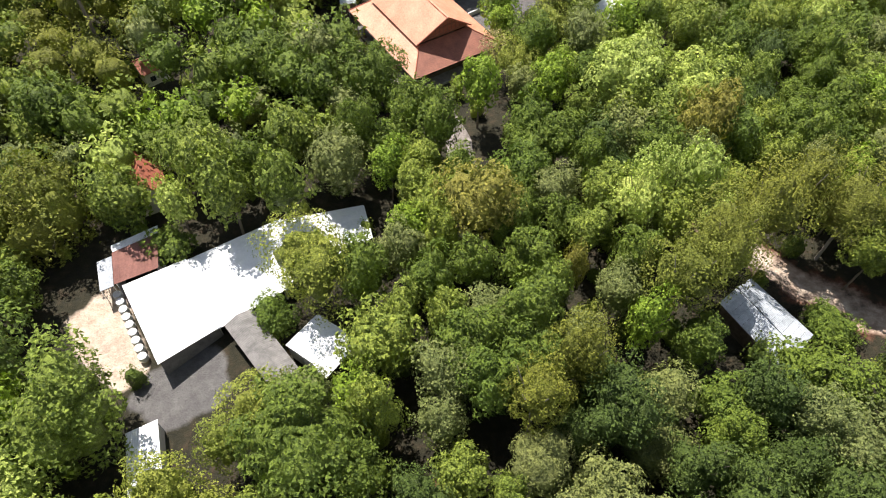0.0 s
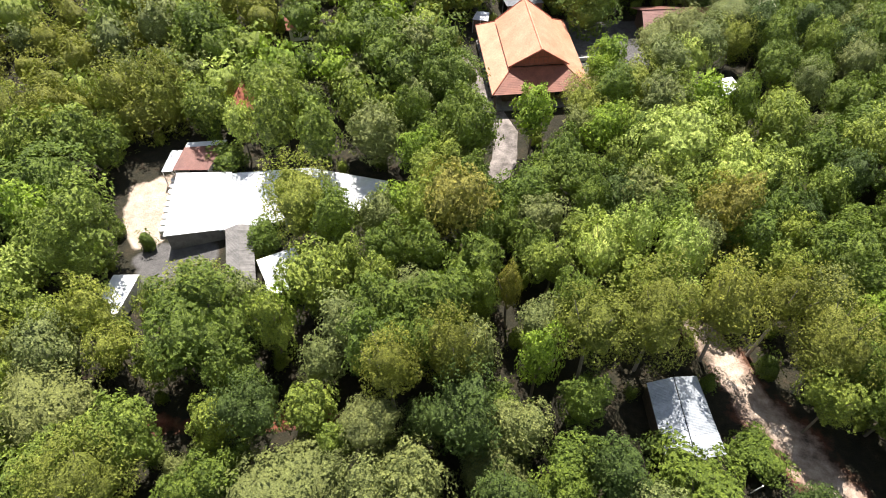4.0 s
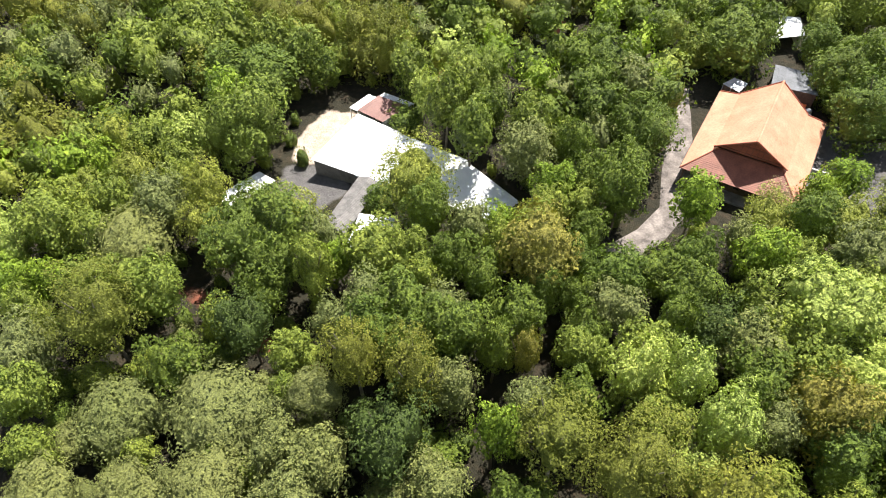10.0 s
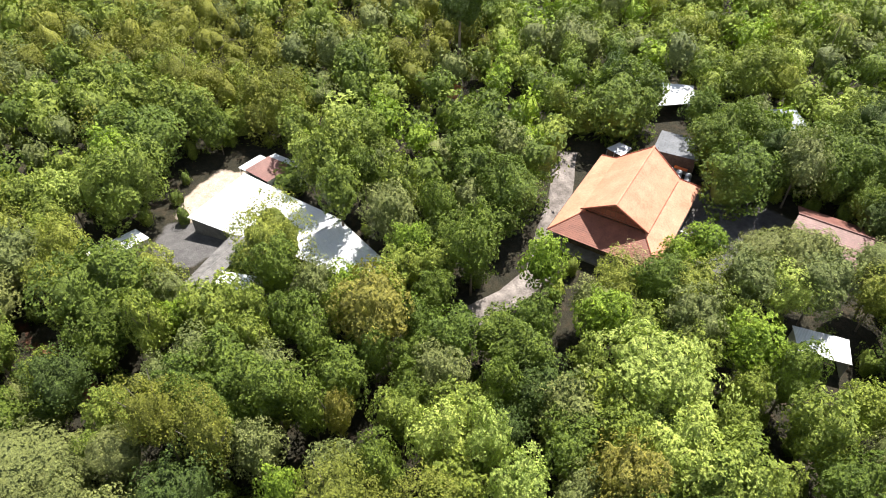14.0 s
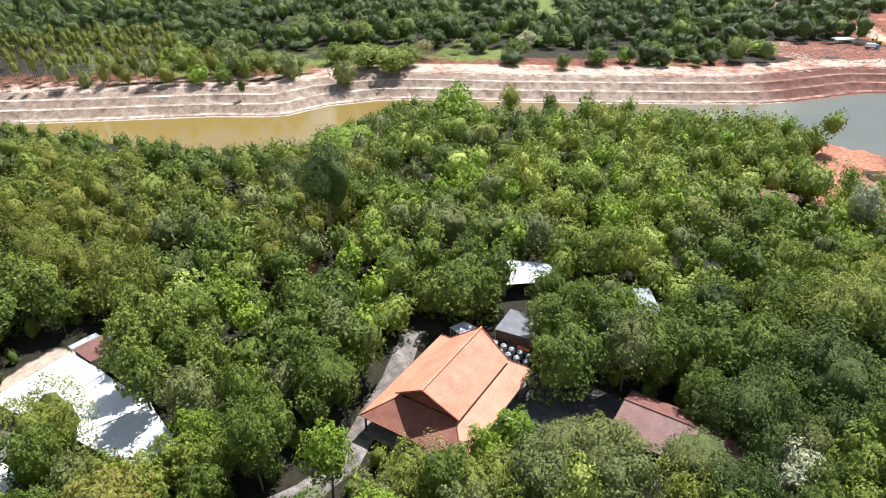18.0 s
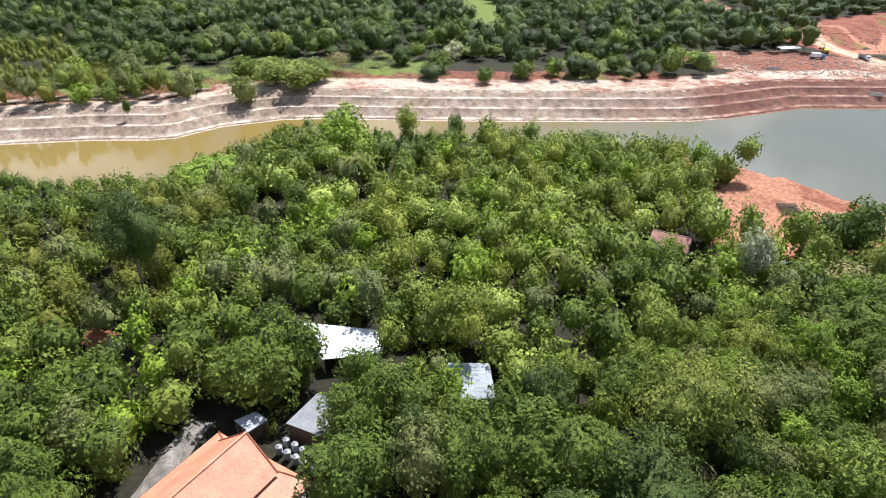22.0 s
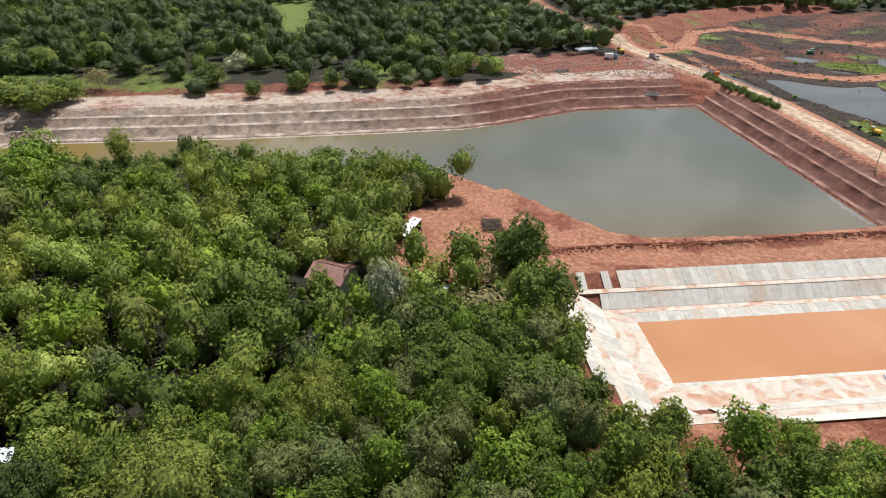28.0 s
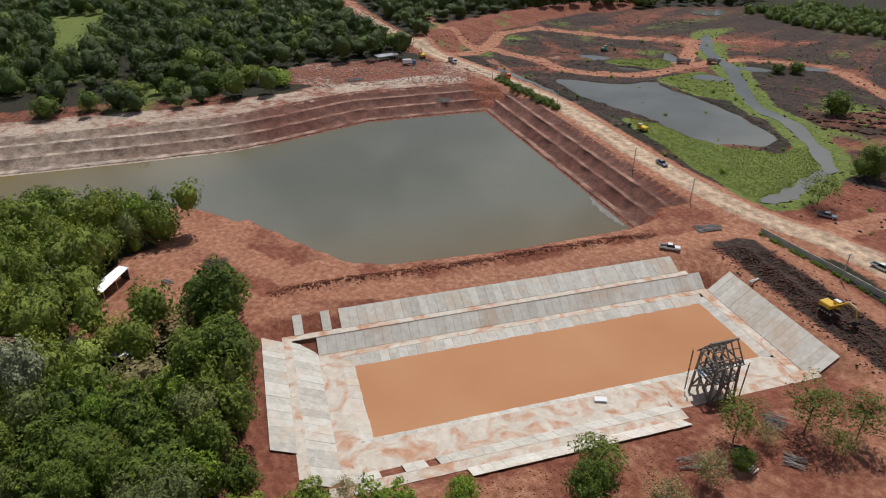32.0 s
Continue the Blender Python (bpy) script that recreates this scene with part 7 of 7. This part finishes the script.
site_wall = empty("site_wall", Matrix(), "long low grey block wall with weeds along the road", "wall")
for k in range(16):
    a, b = Vector((49.5, 411.2, 0)), Vector((104.0, 390.0, 0))
    p, q = a.lerp(b, k / 16), a.lerp(b, (k + 1) / 16)
    m = Matrix.Translation((p + q) / 2 + Vector((0, 0, ground_z(*((p + q) / 2)[:2])))) @ Matrix.Rotation(math.atan2(b.y - a.y, b.x - a.x), 4, "Z")
    part("wall_panel", one_box(0, 0, 0.75, (q - p).length - 0.04, 0.16, 1.7, m), OLD_CONCRETE, site_wall)
    part("wall_post", one_box(-(q - p).length / 2, 0, 0.8, 0.24, 0.24, 1.9, m), OLD_CONCRETE, site_wall)


def pile(name, label, x, y, turn, n, length, spread, r, mat, seed, category="timber"):
    q = random.Random(seed)
    h = empty(name, pose(x, y, ground_z(x, y), 0, 0, turn), label, category)
    for k in range(n):
        bm = bmesh.new()
        a = q.uniform(-0.25, 0.25)
        oy, oz = q.uniform(-spread, spread), q.uniform(0.1, 0.7) * spread * 0.5 + r
        ln = length * q.uniform(0.6, 1.0) / 2
        tube(bm, (-ln * math.cos(a), oy - ln * math.sin(a), oz), (ln * math.cos(a), oy + ln * math.sin(a), oz + q.uniform(-0.1, 0.2)), r * q.uniform(0.7, 1.2), r * q.uniform(0.5, 1.0), 6)
        part("log", bm, mat, h)


pile("log_pile", "heap of grey dead poles beside the track", 38.0, 402.5, 58, 22, 8.5, 1.6, 0.13, GREY_WOOD, 1)
pile("pole_pile", "tangled heap of pale dead branches", 81.5, 338.0, 20, 26, 5.0, 1.8, 0.07, GREY_WOOD, 2)
pile("pole_pile", "scattered grey branches on red soil", 75.5, 318.0, 50, 14, 5.0, 1.4, 0.06, GREY_WOOD, 3)
pile("brush_pile", "heap of dead brush beside the lake bank", -40.0, 292.0, 60, 80, 6.5, 3.0, 0.08, BRUSH_WOOD, 4)
pile("plank_pile", "short stack of planks on the red yard", -42.0, 280.5, 20, 6, 3.4, 0.7, 0.14, GREY_WOOD, 5)
pile("concrete_posts", "three pale concrete posts lying on the spoil", 59.0, 383.5, 70, 3, 4.4, 0.7, 0.17, CONCRETE, 6, "posts")
pile("branch_heap", "heap of cleared branches by the road", -113.0, 446.0, 40, 24, 8.0, 2.6, 0.1, GREY_WOOD, 8)
pile("branch_heap", "stack of felled stems in the cleared field", -160.0, 430.0, 75, 24, 9.0, 2.6, 0.1, GREY_WOOD, 9)
pile("refuse_heap", "heap of dark and pale refuse under a thin tree", 81.0, 325.5, 30, 26, 2.6, 1.8, 0.16, RUBBER, 11, "refuse")
pile("refuse_heap", "pale scraps strewn over red soil", 83.0, 324.0, 80, 16, 2.0, 1.6, 0.09, WHITE_PAINT, 12, "refuse")
pile("pole_pile", "tangle of grey cut branches on red soil", 87.5, 331.0, 15, 26, 4.0, 1.5, 0.06, GREY_WOOD, 13)
sack = empty("bulk_sack", pose(72.8, 298.8, ground_z(72.8, 298.8), 0, 4, 30), "upright white fabric bulk sack among shrubs", "sack")
part("body", one_box(0, 0, 1.1, 1.3, 1.2, 2.3, bevel=0.22), WHITE_PAINT, sack)
bars(sack, "loop", [((sx * 0.45, sy * 0.4, 2.2), (sx * 0.3, sy * 0.28, 2.6)) for sx in (-1, 1) for sy in (-1, 1)], 0.05, WHITE_PAINT)
stack = empty("sheet_stack", pose(*bpt(56, 39.5, -4.95), 0, 0, 40), "small stack of white boards on the basin ledge", "boards")
for k in range(4):
    part("board", one_box(0.05 * k, 0.08 * (k % 2), 0.06 + 0.1 * k, 2.4, 1.3, 0.08), WHITE_PAINT if k == 3 else GREY_METAL, stack)


# ---------------------------------------------------------------- undergrowth, loose soil, weeds
def low_plants(name, places, kind, detail, radii, label, seed, rise=0.75):
    r = np.random.default_rng(seed)
    protos = [full_crown(kind, 900 + 13 * q, detail) for q in range(3)]
    px = np.array(places)
    z = height(px[:, 0], px[:, 1])
    vs, fs, base = [], [], 0
    for k, (x, y) in enumerate(places):
        v, f = protos[k % 3]
        rad, a = r.uniform(*radii), r.uniform(0, 6.28)
        m = np.array([[math.cos(a), -math.sin(a), 0], [math.sin(a), math.cos(a), 0], [0, 0, 1]])
        vs.append((v * np.array([rad, rad, rad * rise])) @ m.T + np.array([x, y, z[k] + rad * rise * 0.45]))
        fs.append(f + base)
        base += len(v)
    ob = raw(name, np.concatenate(vs), np.concatenate(fs), [LEAF[kind]], smooth=True)
    return tagged(ob, label, "bushes", kind="stuff")


hollow = GLADES[-1]
bush = scatter(-110, 100, -15, 285, 6.0, lambda x, y: ~open_ground(x, y) & (~(glade(x, y) & (wobble(x, y, 5.0) > -0.3)) | in_poly(x, y, hollow) | in_poly(x, y, GLADES[7])), [], 51)
low_plants("undergrowth", bush[::2], "D", 0.09, (1.3, 2.6), "dark shrubs and saplings under the trees", 61, 1.5)
low_plants("undergrowth", bush[1::2], "L", 0.09, (1.2, 2.4), "green shrubs and saplings under the trees", 62, 1.5)
shore = scatter(-250, -90, -10, 300, 4.3, lambda x, y: (line_dist(x, y, NEAR_SHORE[8:])[0] < 37) & (line_dist(x, y, NEAR_SHORE[8:])[0] > 3) & ~in_poly(x, y, LAKE) & (line_dist(x, y, LAKE, True)[1] > len(FAR_SHORE)) & (wobble(x, y, 8.0) > -0.45), [], 53)
low_plants("shore_bushes", shore[::2], "L", 0.1, (1.5, 3.2), "low green bushes on the lake shore", 66, 1.2)
low_plants("shore_bushes", shore[1::2], "D", 0.1, (1.5, 3.4), "dark bushes on the lake shore", 67, 1.2)
edge_bush = [(-110 + 1.15 * k + 1.5 * math.sin(k * 2.1), 481.5 - 0.42 * k + 1.5 * math.cos(k * 1.7)) for k in range(44)]
low_plants("roadside_bushes", edge_bush, "D", 0.2, (1.2, 2.3), "dense green bushes along the gravel road", 63)
weeds = [(50 + 1.2 * k, 409.8 - 0.47 * k) for k in range(44) if k % 5 != 2]
low_plants("wall_weeds", weeds, "V", 0.2, (0.4, 0.9), "weeds at the foot of the block wall", 64)
mud_bush = scatter(-110, 130, 430, 640, 17.0, lambda x, y: in_poly(x, y, WORKS) & (line_dist(x, y, ROAD)[0] > 9), [], 52)
low_plants("marsh_bushes", mud_bush, "V", 0.12, (0.5, 1.6), "scattered low bushes on the wet ground", 65)

copse = scatter(-130, 60, 700, 860, 7.0, lambda x, y: in_poly(x, y, [(-110, 770), (-60, 742), (0, 735), (40, 770), (0, 810), (-90, 840)]), [], 54)
low_plants("far_copse", copse, "D", 0.13, (3.0, 5.5), "dark trees and bushes beyond the mud flats", 68, 1.0)


def grass_field(name, poly, n, tall, seed, label):
    """Tufts of blades over an outline."""
    r = np.random.default_rng(seed)
    p = np.array(poly, float)
    x, y = r.uniform(p[:, 0].min(), p[:, 0].max(), n), r.uniform(p[:, 1].min(), p[:, 1].max(), n)
    keep = in_poly(x, y, poly)
    for out in POOLS.values():
        keep &= ~in_poly(x, y, out)
    x, y = x[keep], y[keep]
    z = height(x, y)
    a = r.uniform(0, 6.28, len(x))
    w, h = r.uniform(0.10, 0.26, len(x)), r.uniform(0.4, 1.0, len(x)) * tall
    dx, dy = np.cos(a) * w, np.sin(a) * w
    v = np.stack([np.stack([x - dx, y - dy, z - 0.05], -1), np.stack([x + dx, y + dy, z - 0.05], -1), np.stack([x + r.normal(0, 0.25, len(x)), y + r.normal(0, 0.25, len(x)), z + h], -1)], 1)
    ob = raw(name, v.reshape(-1, 3), np.arange(3 * len(x)).reshape(-1, 3), [LEAF["F"]])
    tagged(ob, label, "grass", kind="stuff")


grass_field("marsh_grass", GRASS_FLATS, 24000, 0.4, 71, "bright green marsh grass between road and stream")
grass_field("marsh_grass", GREEN_TWO, 5000, 0.5, 72, "bright green marsh grass by the pools")
grass_field("marsh_grass", GREEN_THREE, 4000, 0.5, 73, "bright green marsh grass by the pools")
grass_field("meadow_grass", MEADOW, 9000, 0.7, 74, "rough green meadow across the lake")


def clods(name, places, sizes, mat, seed, label):
    """Broken lumps of earth, one rough mesh."""
    r = np.random.default_rng(seed)
    px = np.array(places)
    z = height(px[:, 0], px[:, 1])
    s = r.uniform(*sizes, len(px))
    v = ICO_V[None] * s[:, None, None] * r.uniform(0.6, 1.3, (len(px), len(ICO_V), 1)) * np.array([1.2, 1.0, 0.7]) + np.stack([px[:, 0], px[:, 1], z + s * 0.15], -1)[:, None]
    f = ICO_F[None] + (np.arange(len(px)) * len(ICO_V))[:, None, None]
    tagged(raw(name, v.reshape(-1, 3), f.reshape(-1, 3), [mat]), label, "soil", kind="stuff")


q = np.random.default_rng(81)
u, v = q.normal(115, 2.4, 2000), q.uniform(0, 66, 2000)
clods("soil_clods", [tuple(BO + BU * a + BV * b) for a, b in zip(u, v)], (0.1, 0.36), DARK_SOIL, 82, "heaped dark clods of freshly dug soil")
u, v = q.normal(122, 1.8, 1200), q.uniform(4, 66, 1200)
clods("soil_clods", [tuple(BO + BU * a + BV * b) for a, b in zip(u, v)], (0.1, 0.32), DARK_SOIL, 83, "heaped dark clods of freshly dug soil")
u, v = q.uniform(-6, 100, 1500), q.normal(-11.5, 0.9, 1500)
clods("soil_clods", [tuple(BO + BU * a + BV * b) for a, b in zip(u, v)], (0.1, 0.34), RED_SOIL, 84, "ridge of red clods along the lake bank")
u, v = q.uniform(-9, 112, 700), q.uniform(56, 66, 700)
clods("soil_clods", [tuple(BO + BU * a + BV * b) for a, b in zip(u, v)], (0.06, 0.2), RED_SOIL, 85, "red clods strewn beside the basin")
x, y = q.uniform(-205, -112, 2600), q.uniform(395, 492, 2600)
keep = in_poly(x, y, CLEARED)
clods("rubble", list(zip(x[keep], y[keep])), (0.15, 0.6), plain("pale_rubble", (0.26, 0.19, 0.16), (0.46, 0.38, 0.33), 0.6, 0.95), 87, "pale clods and debris on the cleared field")
x, y = q.uniform(-200, 150, 3400), q.uniform(430, 700, 3400)
keep = in_poly(x, y, WORKS) & (line_dist(x, y, ROAD)[0] > 9) & ~in_poly(x, y, GRASS_FLATS)
for outline in POOLS.values():
    keep &= ~in_poly(x, y, outline)
clods("mud_clods", list(zip(x[keep], y[keep])), (0.2, 0.6), DARK_SOIL, 88, "dark lumps of dug mud over the flats")
a, b = q.uniform(0, 1, 2200), q.integers(0, 12, 2200)
heap_x, heap_y = 18 + 130 * a + 4 * b + q.normal(0, 0.8, 2200), 520 + 9.5 * b + 38 * a + q.normal(0, 0.9, 2200)
keep = line_dist(heap_x, heap_y, POOLS["stream"], True)[0] > 6
clods("spoil_rows", list(zip(heap_x[keep], heap_y[keep])), (0.4, 1.2), DARK_SOIL, 89, "rows of dark dredged spoil across the flats")
